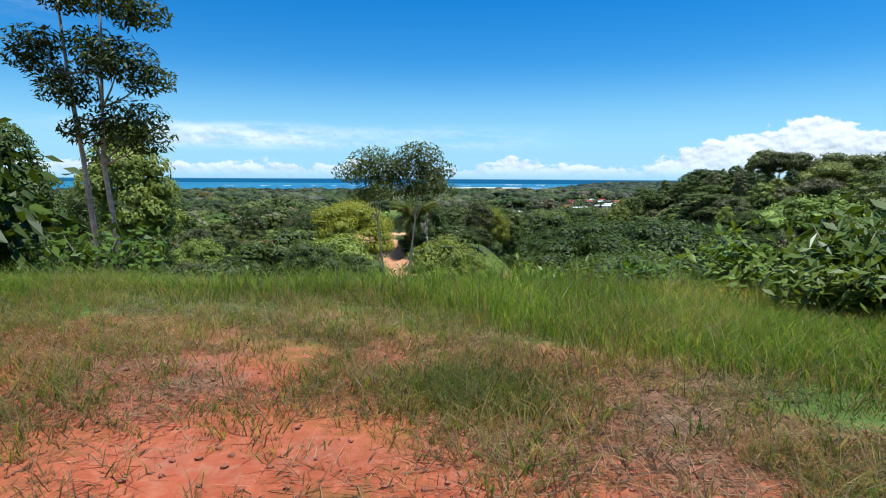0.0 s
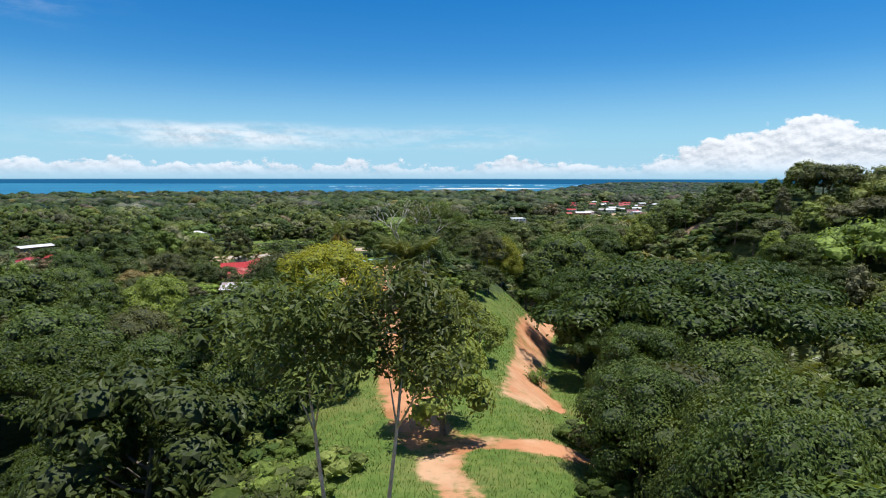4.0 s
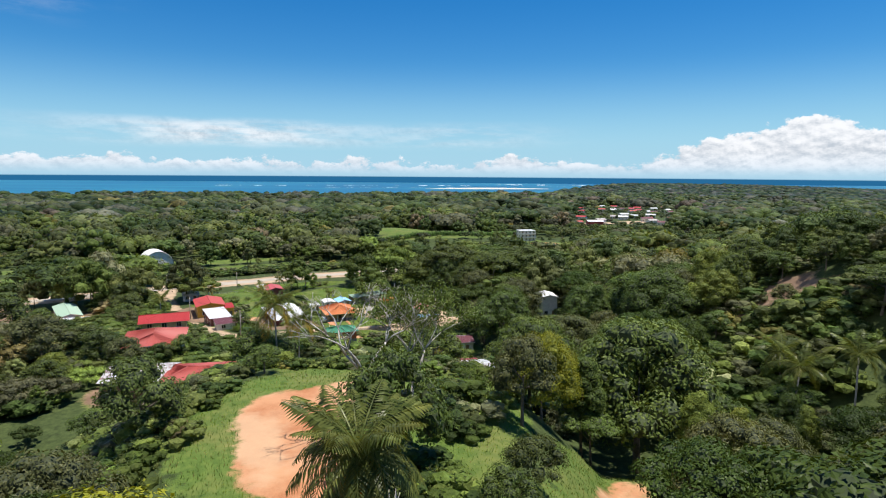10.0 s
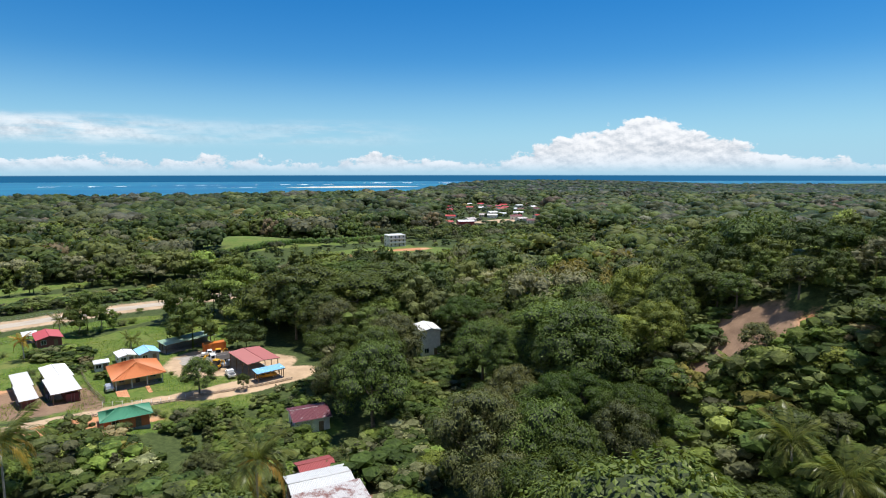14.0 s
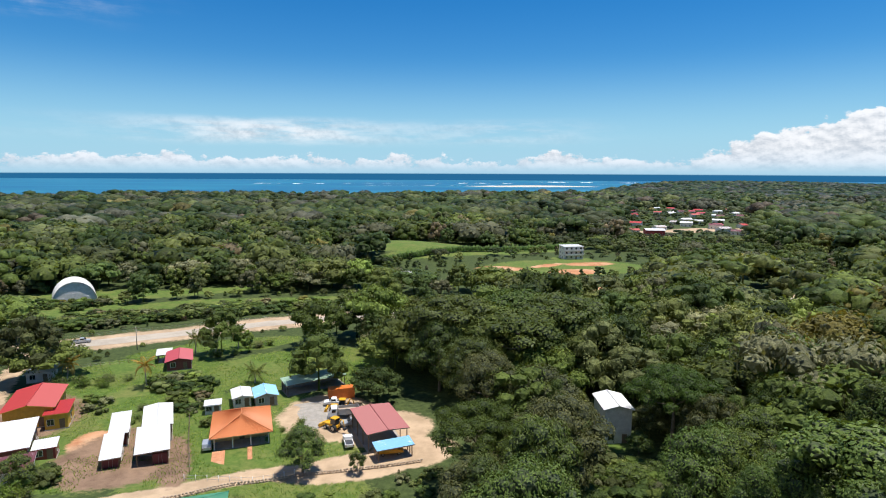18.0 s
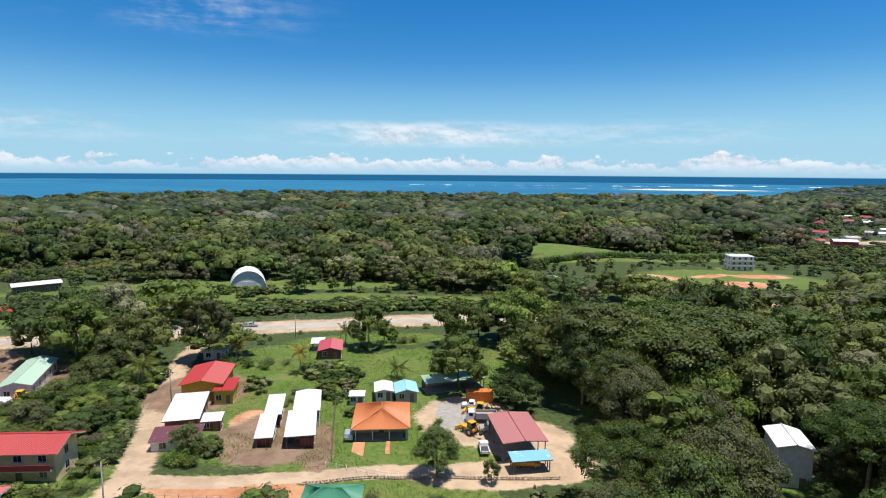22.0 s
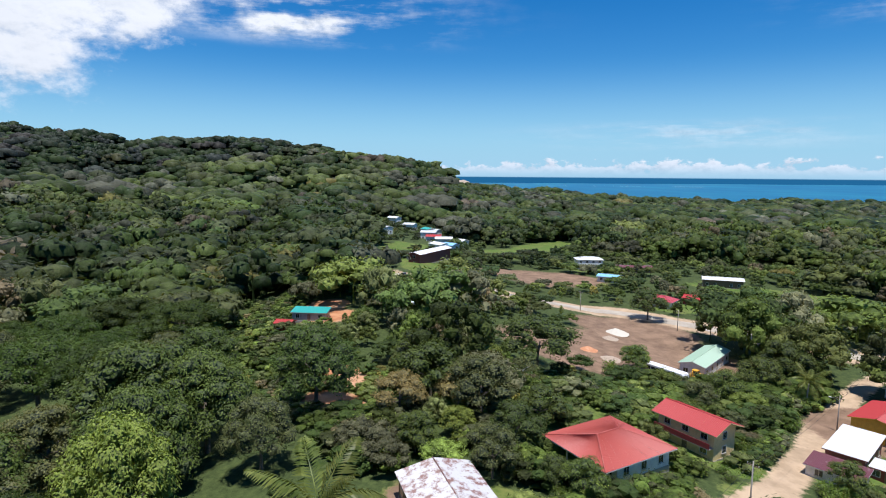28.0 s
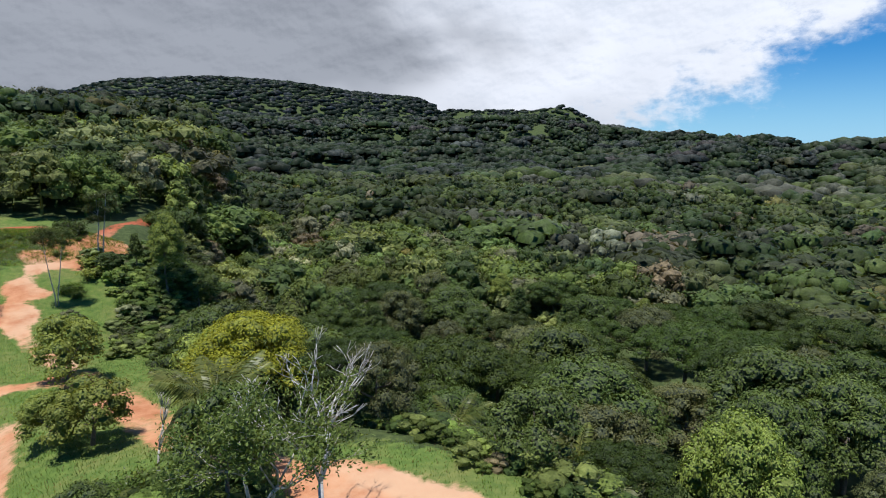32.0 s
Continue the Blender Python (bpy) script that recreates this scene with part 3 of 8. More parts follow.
SIDE_TRACK = [(9.5, 92), (11, 100), (13.2, 113), (15, 124), (17.5, 136), (20.5, 148), (25, 158)]
SPINE = [(-2, 78), (-5, 92), (-6.2, 101), (-8, 115), (-12, 133)]
# places without woods: middle, half axes, turn, and what covers them (r red earth, p pale earth, g grass)
OPEN = [
    (0, -4, 14, 13, 0, "g"), (-4, 42, 13, 20, 8, "g"), (-8, 66, 14, 18, 8, "g"), (0, 95, 12, 26, 0, "g"), (-11, 150, 19, 22, 0, "g"),
    (14, 110, 9, 34, 0, "g"), (3, 156, 8, 16, 0, "g"), (-14, 172, 12, 7, 0, "g"),
    (-18.0, 149.5, 5.6, 8.5, 14, "r"), (-15.8, 141, 5.2, 8.5, 20, "r"), (-13.6, 157, 5.5, 3.6, 25, "r"), (-10.2, 125, 3.2, 7.5, 15, "r"), (-14, 18.5, 12, 5, -32, "r"), (-5, 29, 6, 3.5, -35, "r"),
    (-25, 62, 8, 17, 10, "b"), (0, 35, 5, 5, 0, "r"), (-7, 25, 9, 4.5, -38, "r"), (-14, 80, 8, 10, 0, "g"), (4, 46, 4.5, 5.5, 0, "r"), (9, 43, 3, 3, 0, "r"), (13, 98, 2.2, 4, 0, "r"),
    (-38, 292, 24, 30, 25, "g"), (-60, 287, 22, 20, 25, "g"), (-75, 320, 24, 26, 25, "g"), (-45, 335, 18, 15, 27, "g"), (-88, 300, 12, 14, 25, "b"),
    (-86, 262, 11, 8, 24, "g"), (-84, 240, 11, 11, 24, "g"), (-30, 270, 22, 9, 22, "g"), (-58, 262, 10, 5, 22, "r"), (-72, 208, 13, 12, 0, "g"),
    (-24, 305, 11, 13, 27, "p"), (-58, 284, 11, 15, 27, "b"), (-47, 284, 3, 13, 27, "b"), (-14, 284, 14, 5, 22, "p"), (-66, 290, 5, 6, 27, "r"), (-41, 268, 12, 4, 22, "r"),
    (-143, 279, 27, 30, -40, "b"), (-168, 290, 24, 18, 30, "b"), (-150, 262, 26, 16, 35, "b"), (-272, 297, 24, 34, -35, "b"), (-310, 250, 22, 16, 45, "g"), (-330, 246, 22, 10, 46, "g"),
    (-128, 292, 9, 15, 38, "g"), (-202, 326, 15, 12, 20, "g"), (-237, 374, 16, 14, 20, "g"), (-303, 336, 14, 14, 20, "g"),
    (-160, 418, 34, 16, 25, "g"), (-120, 432, 40, 9, 28, "g"), (-205, 398, 30, 10, 30, "g"), (-140, 388, 70, 13, 29, "g"), (-95, 402, 55, 12, 27, "g"), (-175, 385, 40, 12, 30, "g"), (-150, 401, 20, 14, 30, "g"), (-58, 262, 16, 9, 22, "g"),
    (-45, 575, 48, 38, 10, "g"), (20, 570, 90, 16, 38, "g"), (60, 515, 48, 28, 15, "g"), (62, 500, 16, 9, 15, "r"), (20, 505, 13, 9, 15, "r"), (75, 528, 16, 7, 15, "r"), (84, 455, 12, 10, 0, "r"),
    (120, 385, 14, 12, 0, "g"), (6, 228, 10, 17, 0, "g"), (-28, 214, 7, 6, 0, "g"), (33, 296, 5, 6, 0, "g"),
    (82, 222, 6.0, 8, 0, "b"), (71, 221, 6.0, 3.2, -15, "b"), (84, 214, 4, 5, 0, "r"), (-123, 192, 9, 5, 40, "r"), (-118, 200, 12, 8, 0, "g"), (-196, 180, 9, 8, 0, "r"), (-98, 236, 9, 11, 0, "g"), (-110, 252, 10, 10, 0, "g"),
    (120, 762, 26, 10, 0, "g"), (161, 742, 16, 9, 0, "p"), (230, 770, 60, 18, 30, "p"), (-370, 300, 26, 20, 0, "g"), (-400, 345, 60, 20, -40, "g"), (-420, 240, 40, 14, -35, "g"),
    (-262, 238, 12, 26, -35, "g"), (-283, 288, 22, 26, -40, "b"), (-10.5, 300, 10, 9, 20, "p"), (-4, 290, 9, 6, 27, "p"), (0, 122, 13, 20, 0, "g"), (10, 62, 7, 17, 0, "g"), (-14, 52, 9, 14, 0, "g"), (-42, 150, 6, 22, 0, "g"),
]
KEEP = [(-262, 238), (-283, 288), (6, 228), (-28, 214), (82, 222), (71, 221), (84, 214)]
OPEN = [(*(spot(q[0], q[1]) if q[1] > 187 and (q[0], q[1]) not in KEEP else q[:2]), *q[2:]) for q in OPEN]
# the far fields, the town and the yards at the foot of the hill
OPEN += [(69, 561, 13, 9, 0, "g"), (60, 520, 30, 12, 40, "g"), (27, 514, 9, 5, 30, "r"), (64, 460, 7, 5, 20, "r"), (50, 530, 14, 4, 40, "r"), (107, 490, 6, 6, 0, "g"), (123, 752, 22, 12, 0, "g"), (170, 726, 16, 9, 0, "p"), (299, 630, 18, 10, 0, "g"), (193, 461, 12, 9, 0, "g"),
         (-52, 196, 8, 8, 0, "b"), (-63, 198, 8, 8, 0, "b"), (8, 213, 9, 12, 0, "b"), (5, 254, 7, 7, 0, "g"), (-23, 196, 5, 6, 0, "g"), (-40, 208, 7, 10, 0, "g"), (39, 297, 3, 4, 0, "g"), (-30, 341, 14, 13, 20, "g"), (-22, 327, 9, 6, 30, "g"), (21, 150, 8, 14, -15, "g"), (-70, 352, 26, 8, 28, "g"), (-150, 178, 16, 7, 0, "g"), (-118, 186, 9, 5, 20, "r"), (-178, 181, 9, 10, 0, "r")]


def covers(x, y):
    """Red earth, pale earth and grass, 0 to 1, and where no tree may stand."""
    red = np.zeros(np.shape(x))
    pale, grass, clear, brown = red.copy(), red.copy(), red.copy(), red.copy()
    for cx, cy, rx, ry, turn, kind in OPEN:
        k = blob(x, y, cx, cy, rx, ry, turn)
        clear = np.maximum(clear, k)
        if kind == "r":
            red = np.maximum(red, k)
        elif kind == "p":
            pale = np.maximum(pale, k)
        elif kind == "b":
            brown = np.maximum(brown, k)
        else:
            grass = np.maximum(grass, k)
    for line, wide, kind in ((RED_TRACK, 2.0, "r"), (SIDE_TRACK, 3.0, "r"), (SPINE, 3.4, "r"), (LANE, 3.0, "p"), (STREET, 2.6, "p"), (LOWER, 2.6, "p"), (MAIN_ROAD, 9.0, "p")):
        k = 1 - sstep(wide * 0.6, wide * 1.4, seg_dist(x, y, line))
        clear = np.maximum(clear, 1 - sstep(wide, wide + 3, seg_dist(x, y, line)))
        if kind == "r":
            red = np.maximum(red, k * (0.72 + 0.22 * waves(x, y, 5, 6)))
        else:
            pale = np.maximum(pale, k * 0.9)
    # red cut back here so that the view from the start shows only grass
    red = red * (1 - 0.9 * blob(x, y, -7, 33, 6.5, 5.0, -20))
    # bare red earth where the flight begins
    red = np.maximum(red, 0.72 * blob(x, y, -2.2, 1.8, 5.5, 4.6, 0))
    brown = np.maximum(brown, 0.60 * blob(x, y, 1.2, 4.6, 6.0, 2.6, 0) * (0.7 + 0.3 * waves(x, y, 1.0, 3)))
    return red, pale, grass, clear, brown


def axis(stops):
    out = []
    for (a, step), (b, _) in zip(stops, stops[1:]):
        out += list(np.arange(a, b, step))
    return np.array(out + [stops[-1][0]], float)


gx = axis([(-4900, 120), (-1500, 45), (-600, 14), (-230, 4), (-122, 1.5), (60, 4), (240, 14), (600, 60), (1500, 160), (4900, 1)])
gy = axis([(-4900, 120), (-1500, 50), (-500, 16), (-60, 4), (-6, 1.5), (350, 4), (560, 14), (1000, 30), (2200, 120), (4900, 1)])
X, Y = np.meshgrid(gx, gy)
Z = land(X, Y)
nx, ny = len(gx), len(gy)
i0 = (np.arange(ny - 1)[:, None] * nx + np.arange(nx - 1)[None, :]).ravel()
quads = np.stack([i0, i0 + 1, i0 + nx + 1, i0 + nx], 1)
gm = tri_mesh("ground", np.stack([X.ravel(), Y.ravel(), Z.ravel()], 1), quads, GROUND, smooth=True)
cr, cp, cg, _, cb = covers(X.ravel(), Y.ravel())
att = gm.color_attributes.new("cover", "FLOAT_COLOR", "POINT")
att.data.foreach_set("color", np.stack([cr, cp, cg, cb], 1).astype(np.float32).ravel())
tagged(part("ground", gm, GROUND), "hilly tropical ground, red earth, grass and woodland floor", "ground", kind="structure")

SEA_Z = -58.0
me = tri_mesh("sea", [(-4950, -300, SEA_Z), (4950, -300, SEA_Z), (4950, 4950, SEA_Z), (-4950, 4950, SEA_Z)], [(0, 1, 2, 3)], WATER)
tagged(part("water", me, WATER), "deep blue ocean with a light swell", "sea", kind="structure")


def ribbon(name, pts, half, lift, mat, label, category, seed=1, flat=None):
    """A strip draped over the ground along a line, with uneven edges."""
    rng = np.random.default_rng(seed)
    pts = np.array(pts, float)
    d = np.concatenate([[0], np.cumsum(np.hypot(*np.diff(pts, axis=0).T))])
    s = np.arange(0, d[-1], 2.5)
    x, y = np.interp(s, d, pts[:, 0]), np.interp(s, d, pts[:, 1])
    for _ in range(6):
        x[1:-1], y[1:-1] = (x[:-2] + 2 * x[1:-1] + x[2:]) / 4, (y[:-2] + 2 * y[1:-1] + y[2:]) / 4
    tx, ty = np.gradient(x), np.gradient(y)
    ln = np.hypot(tx, ty)
    nxv, nyv = -ty / ln, tx / ln
    cols = np.linspace(-1, 1, 7)
    V = []
    wob = 1 + 0.10 * np.convolve(rng.normal(size=len(s)), np.ones(5) / 5, "same")
    for c in cols:
        px, py = x + nxv * half * c * wob, y + nyv * half * c * wob
        pz = (land(px, py) if flat is None else np.full_like(px, flat)) + lift * (1.0 - 0.55 * abs(c) ** 3)
        V.append(np.stack([px, py, pz], 1))
    V = np.stack(V, 1)
    k = len(cols)
    ii = (np.arange(len(s) - 1)[:, None] * k + np.arange(k - 1)[None, :]).ravel()
    me = tri_mesh(name, V.reshape(-1, 3), np.stack([ii, ii + 1, ii + k + 1, ii + k], 1), mat, smooth=True)
    return tagged(part(name, me, mat), label, category, kind="structure")


ribbon("road", MAIN_ROAD, 3.9, 0.16, ROAD_M, "pale gravel main road through the village", "road")

# ---------------------------------------------------------------- foliage
def ico(level):
    bm = bmesh.new()
    bmesh.ops.create_icosphere(bm, subdivisions=level, radius=1.0)
    v = np.array([q.co[:] for q in bm.verts])
    f = np.array([[q.index for q in fc.verts] for fc in bm.faces if fc.calc_center_median().z > -0.5])
    bm.free()
    return v, f


ICO1, ICO2 = ico(1), ico(2)


def leaves_at(rng, pos, nrm, length, width, droop=0.0):
    """Folded pointed leaves, two triangles each, at the given places, facing roughly along nrm."""
    k = len(pos)
    r = rng.normal(size=(k, 3))
    nrm = nrm / np.linalg.norm(nrm, axis=1, keepdims=True)
    t = r - nrm * np.sum(r * nrm, 1, keepdims=True)
    t /= np.linalg.norm(t, axis=1, keepdims=True)
    s = np.cross(nrm, t)
    a = length * rng.uniform(0.7, 1.3, (k, 1))
    b = width * rng.uniform(0.7, 1.3, (k, 1))
    v = np.stack([pos - t * a, pos + s * b - nrm * b * 0.45, pos + t * a - np.array([0, 0, 1]) * droop * a, pos - s * b - nrm * b * 0.45], 1).reshape(-1, 3)
    i = np.arange(k)[:, None] * 4
    return v, np.concatenate([i + [0, 1, 2], i + [0, 2, 3]], 1).reshape(-1, 3)


def crown_lobes(rng, form, count):
    """Middles and radii of the lumps of a crown about 2 wide, its foot at 0."""
    out = []
    for k in range(count):
        a = 2.4 * k + rng.uniform(-0.5, 0.5)
        fine = math.sqrt(26.0 / count)
        if form == "umbrella":
            rr = math.sqrt((k + 0.5) / count) * 0.80
            out.append((rr * math.cos(a), rr * math.sin(a), 0.62 - 0.34 * rr * rr + rng.uniform(-0.08, 0.10), fine * rng.uniform(0.17, 0.30), 0.72))
        elif form == "tall":
            h = (k + 0.5) / count
            rr = 0.48 * math.sin(math.pi * min(0.95, 0.25 + 0.75 * h)) + rng.uniform(-0.08, 0.08)
            out.append((rr * math.cos(a), rr * math.sin(a), 0.25 + 1.45 * h, (0.35 + 0.65 * fine) * rng.uniform(0.18, 0.34), 0.85))
        else:
            h = (k + 0.5) / count
            rr = 0.70 * math.sqrt(max(0.0, 1 - (h * 1.35 - 0.35) ** 2)) + rng.uniform(-0.10, 0.09)
            out.append((rr * math.cos(a), rr * math.sin(a), 0.22 + 0.92 * h + rng.uniform(-0.05, 0.05), (0.3 + 0.7 * fine) * rng.uniform(0.19, 0.37), 0.88))
    return np.array(out)


def crown(seed, form, lobes, leaves, length, width, core=1, ragged=0.10, core_scale=0.80, up=0.32):
    """Crown of leaves over a few dense lumps, unit size: arrays of vertices and triangles."""
    rng = np.random.default_rng(seed)
    L = crown_lobes(rng, form, lobes)
    w = L[:, 3] ** 2
    pick = rng.choice(lobes, int(leaves * 1.9), p=w / w.sum())
    d = rng.normal(size=(len(pick), 3))
    d[:, 2] = np.where((d[:, 2] < 0) & (rng.random(len(d)) < 0.72), -d[:, 2], d[:, 2])
    d /= np.linalg.norm(d, axis=1, keepdims=True)
    rad = L[pick, 3:4] * (1 + ragged * rng.normal(size=(len(pick), 1)))
    pos = L[pick, :3] + d * rad * np.array([1, 1, 0.8]) * np.stack([np.ones(len(pick)), np.ones(len(pick)), L[pick, 4]], 1)
    inside = np.zeros(len(pos), bool)
    for c in L:
        q = (pos - c[:3]) / (c[3] * np.array([1, 1, c[4] * 0.8]))
        inside |= (np.sum(q * q, 1) < 0.62)
    pos, d = pos[~inside][:leaves], d[~inside][:leaves]
    nrm = d * 1.0 + np.array([0, 0, up]) + 0.30 * rng.normal(size=d.shape)
    v, f = leaves_at(rng, pos, nrm, length, width, 0.3)
    vs, fs, base = [v], [f], len(v)
    if core:
        iv, jf = ICO2 if core == 2 else ICO1
        for c in L:
            jit = 1 + 0.12 * rng.normal(size=(len(iv), 1))
            vs.append(iv * jit * c[3] * core_scale * np.array([1, 1, c[4] * 0.8]) + c[:3])
            fs.append(jf + base)
            base += len(iv)
    return np.concatenate(vs), np.concatenate(fs)


def trunk_mesh(seed, height, crown_r, radius, lean=0.05, limbs=5, start=0.45):
    """Trunk with limbs that reach into the crown; foot at 0, top of the trunk at height."""
    rng = random.Random(seed)
    bm = bmesh.new()
    top = Vector((rng.uniform(-lean, lean) * height, rng.uniform(-lean, lean) * height, height))
    mid = top * 0.5 + Vector((rng.uniform(-0.03, 0.03), rng.uniform(-0.03, 0.03), 0)) * height
    tube([(0, 0, -0.6), (0, 0, 0.25), mid, top], [radius * 1.7, radius * 1.15, radius * 0.85, radius * 0.45], 8, bm)
    for k in range(limbs):
        a = 2.4 * k + rng.uniform(-0.4, 0.4)
        s = mid.lerp(top, rng.uniform(start - 0.3, 0.9))
        reach = crown_r * rng.uniform(0.35, 0.65)
        e = s + Vector((math.cos(a) * reach, math.sin(a) * reach, rng.uniform(0.12, 0.4) * crown_r))
        m = s.lerp(e, 0.5) + Vector((0, 0, -0.08 * reach))
        tube([s, m, e], [radius * 0.5, radius * 0.34, radius * 0.12], 6, bm)
    return bm


# prototypes of trees: form, crown radius, height of the crown's foot, leaf kind
TREE_KINDS = {}


def tree_kind(key, seed, form, r, foot, leaf, bark=None, lobes=24, leaves=3000, size=(0.040, 0.023), radius=0.22, ragged=0.10, label="", core=1, core_scale=0.66, limbs=5):
    v, f = crown(seed, form, lobes, leaves, size[0], size[1], core, ragged, core_scale)
    v = v * r
    v[:, 2] += foot
    cm = tri_mesh("crown", v, f, LEAF[leaf])
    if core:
        # core faces take the darker colour that imitates shade between the leaves
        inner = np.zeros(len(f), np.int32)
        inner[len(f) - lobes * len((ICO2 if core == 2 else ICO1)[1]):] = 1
        cm.materials.append(CORE_SHADE[leaf])
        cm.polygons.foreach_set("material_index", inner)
    tb = trunk_mesh(seed, foot + r * (0.9 if form == "tall" else 0.5), r, radius, limbs=limbs)
    tm = bpy.data.meshes.new("trunk")
    tb.to_mesh(tm)
    tb.free()
    tm.materials.append(bark or BARK)
    TREE_KINDS[key] = (cm, tm, float(v[:, 2].max()), r, label)


tree_kind("round_a", 1, "round", 5.0, 2.6, "mid", label="broad-leaved tree with a dense green crown")
tree_kind("round_b", 2, "round", 5.5, 2.8, "dark", label="dark green broad-leaved tree with a dense crown")
tree_kind("round_c", 3, "round", 4.6, 2.4, "grey", label="broad-leaved tree with a greyish green crown")
tree_kind("umbrella_a", 4, "umbrella", 6.5, 6.8, "mid", lobes=30, leaves=3300, size=(0.034, 0.020), label="wide-spreading tree with a flat-topped crown")
tree_kind("umbrella_b", 5, "umbrella", 6.2, 7.2, "dark", lobes=30, leaves=3200, size=(0.034, 0.020), label="wide-spreading dark green tree with a flat-topped crown")
tree_kind("tall_a", 6, "tall", 4.4, 4.5, "mid", lobes=26, leaves=2600, size=(0.044, 0.024), label="tall slender forest tree with a green crown")
tree_kind("tall_b", 7, "tall", 4.2, 5.0, "dark", lobes=26, leaves=2500, size=(0.044, 0.024), label="tall dark forest tree")
tree_kind("lime", 8, "round", 4.6, 1.2, "lime", leaves=3200, size=(0.042, 0.024), label="bushy tree with fresh light green leaves")
tree_kind("giant", 12, "umbrella", 11.0, 6.5, "deep", lobes=60, leaves=14000, size=(0.0165, 0.010), radius=0.4, label="huge wide-spreading tree with a flat finely leaved crown")
tree_kind("giant_b", 13, "round", 9.0, 3.0, "mid", lobes=52, leaves=8000, size=(0.024, 0.014), radius=0.4, label="huge round-crowned tree with dense green foliage")
tree_kind("giant_lime", 17, "round", 8.0, 2.5, "lime", lobes=44, leaves=7500, size=(0.026, 0.015), radius=0.3, label="large bushy tree with fresh light green leaves")
tree_kind("giant_c", 16, "round", 9.0, 3.5, "grey", lobes=48, leaves=8000, size=(0.024, 0.014), radius=0.4, label="large tree with a billowing greyish green crown")
tree_kind("tall_giant", 14, "tall", 7.5, 8.0, "mid", lobes=60, leaves=9500, size=(0.026, 0.015), radius=0.35, label="tall forest tree with a deep leafy crown")
tree_kind("tall_lime", 15, "tall", 7.0, 8.0, "lime", lobes=56, leaves=9000, size=(0.026, 0.015), radius=0.3, label="tall tree with a light green feathery crown")
tree_kind("yellow", 9, "round", 7.4, 1.6, "yellow", lobes=48, leaves=13000, size=(0.020, 0.012), label="rounded tree with a yellow-green crown")
tree_kind("fine", 18, "round", 6.2, 2.6, "mid", lobes=46, leaves=17000, size=(0.0185, 0.0115), radius=0.28, label="large leafy tree with a dense fresh green crown")
tree_kind("straw", 10, "round", 4.5, 3.2, "straw", leaves=2800, label="tree with straw-coloured blossom over its crown")
tree_kind("sparse", 11, "round", 4.2, 6.0, "grey", BARK_PALE, lobes=12, leaves=620, size=(0.085, 0.04), ragged=0.3, core=0, label="thin-leaved tree with pale open branches", limbs=9)


def plant_tree(key, x, y, height=None, turn=0.0, group="", z=None, wide=1.0, label=""):
    cm, tm, h0, r0, text = TREE_KINDS[key]
    s = 1.0 if height is None else height / h0
    z = float(land(x, y)) if z is None else z
    t = thing("tree", pose(x, y, z, 0, 0, turn), label or text, "tree", group)
    t.scale = (s * wide, s * wide, s)
    part("trunk", tm, None, t)
    part("crown", cm, None, t)
    return t


# ---------------------------------------------------------------- woods
rng = np.random.default_rng(11)
PATH_LINE = [(0, -2), (0, 110), (9, 150), (12, 186)]


def seen_area(x, y):
    a0 = np.degrees(np.arctan2(x, y))
    a1 = np.degrees(np.arctan2(x - END[0], y - END[1]))
    return (np.abs(a0) < 44) & (y > 0) | (a1 < 52) | (a1 > 160) | (seg_dist(x, y, PATH_LINE) < 55)


def scatter(x0, x1, y0, y1, step, keep):
    x, y = np.meshgrid(np.arange(x0, x1, step), np.arange(y0, y1, step))
    x = (x + rng.uniform(-0.45, 0.45, x.shape) * step).ravel()
    y = (y + rng.uniform(-0.45, 0.45, y.shape) * step).ravel()
    k = seen_area(x, y) & keep(x, y)
    x, y = x[k], y[k]
    clear = covers(x, y)[3]
    k = clear < 0.35
    x, y = x[k], y[k]
    z = land(x, y)
    k = z > SEA_Z + 1.5
    return x[k], y[k], z[k]


# low growth, and height caps that keep sight lines open: middle, half axes, turn, greatest height
LOW = [(-105, 395, 95, 24, 28, 4.0), (-190, 372, 50, 22, 30, 5.0), (-60, 402, 60, 16, 25, 6.0), (-165, 262, 40, 26, -40, 6.0), (-230, 300, 60, 20, 40, 6.0), (-290, 262, 50, 36, 40, 6.5), (-118, 255, 16, 22, 20, 5.0), (-97, 275, 14, 26, 25, 6.0),
       (-100, 240, 10, 20, 0, 5.0), (-78, 252, 10, 8, 0, 3.5), (-66, 226, 14, 12, 0, 6.0), (-22, 262, 20, 12, 20, 6.0), (-85, 345, 30, 12, 28, 4.5), (-25, 190, 20, 12, 0, 4.0), (0, 180, 18, 12, 0, 6.0), (6, 230, 15, 22, 0, 7.0), (40, 520, 120, 60, 30, 6.0), (-52, 222, 14, 26, 20, 7.0), (-40, 240, 20, 14, 0, 7.0),
       (-62, 212, 50, 30, 10, 6.0), (-8, 200, 32, 26, 0, 6.0), (8, 212, 16, 22, 0, 5.0), (-36, 247, 18, 16, 0, 4.5), (68, 203, 11, 11, 0, 6.0), (-52, 163, 12, 8, 0, 4.5), (185, 765, 120, 55, 20, 4.5), (120, 735, 60, 40, 10, 6.0), (-225, 236, 50, 22, 50, 5.0), (-255, 215, 36, 26, 0, 4.5), (-290, 230, 45, 30, 0, 5.0), (-235, 270, 40, 18, 45, 5.0), (-200, 192, 18, 14, 0, 4.0), (-160, 195, 40, 14, 10, 8.0), (-380, 300, 70, 60, 0, 7.0)]
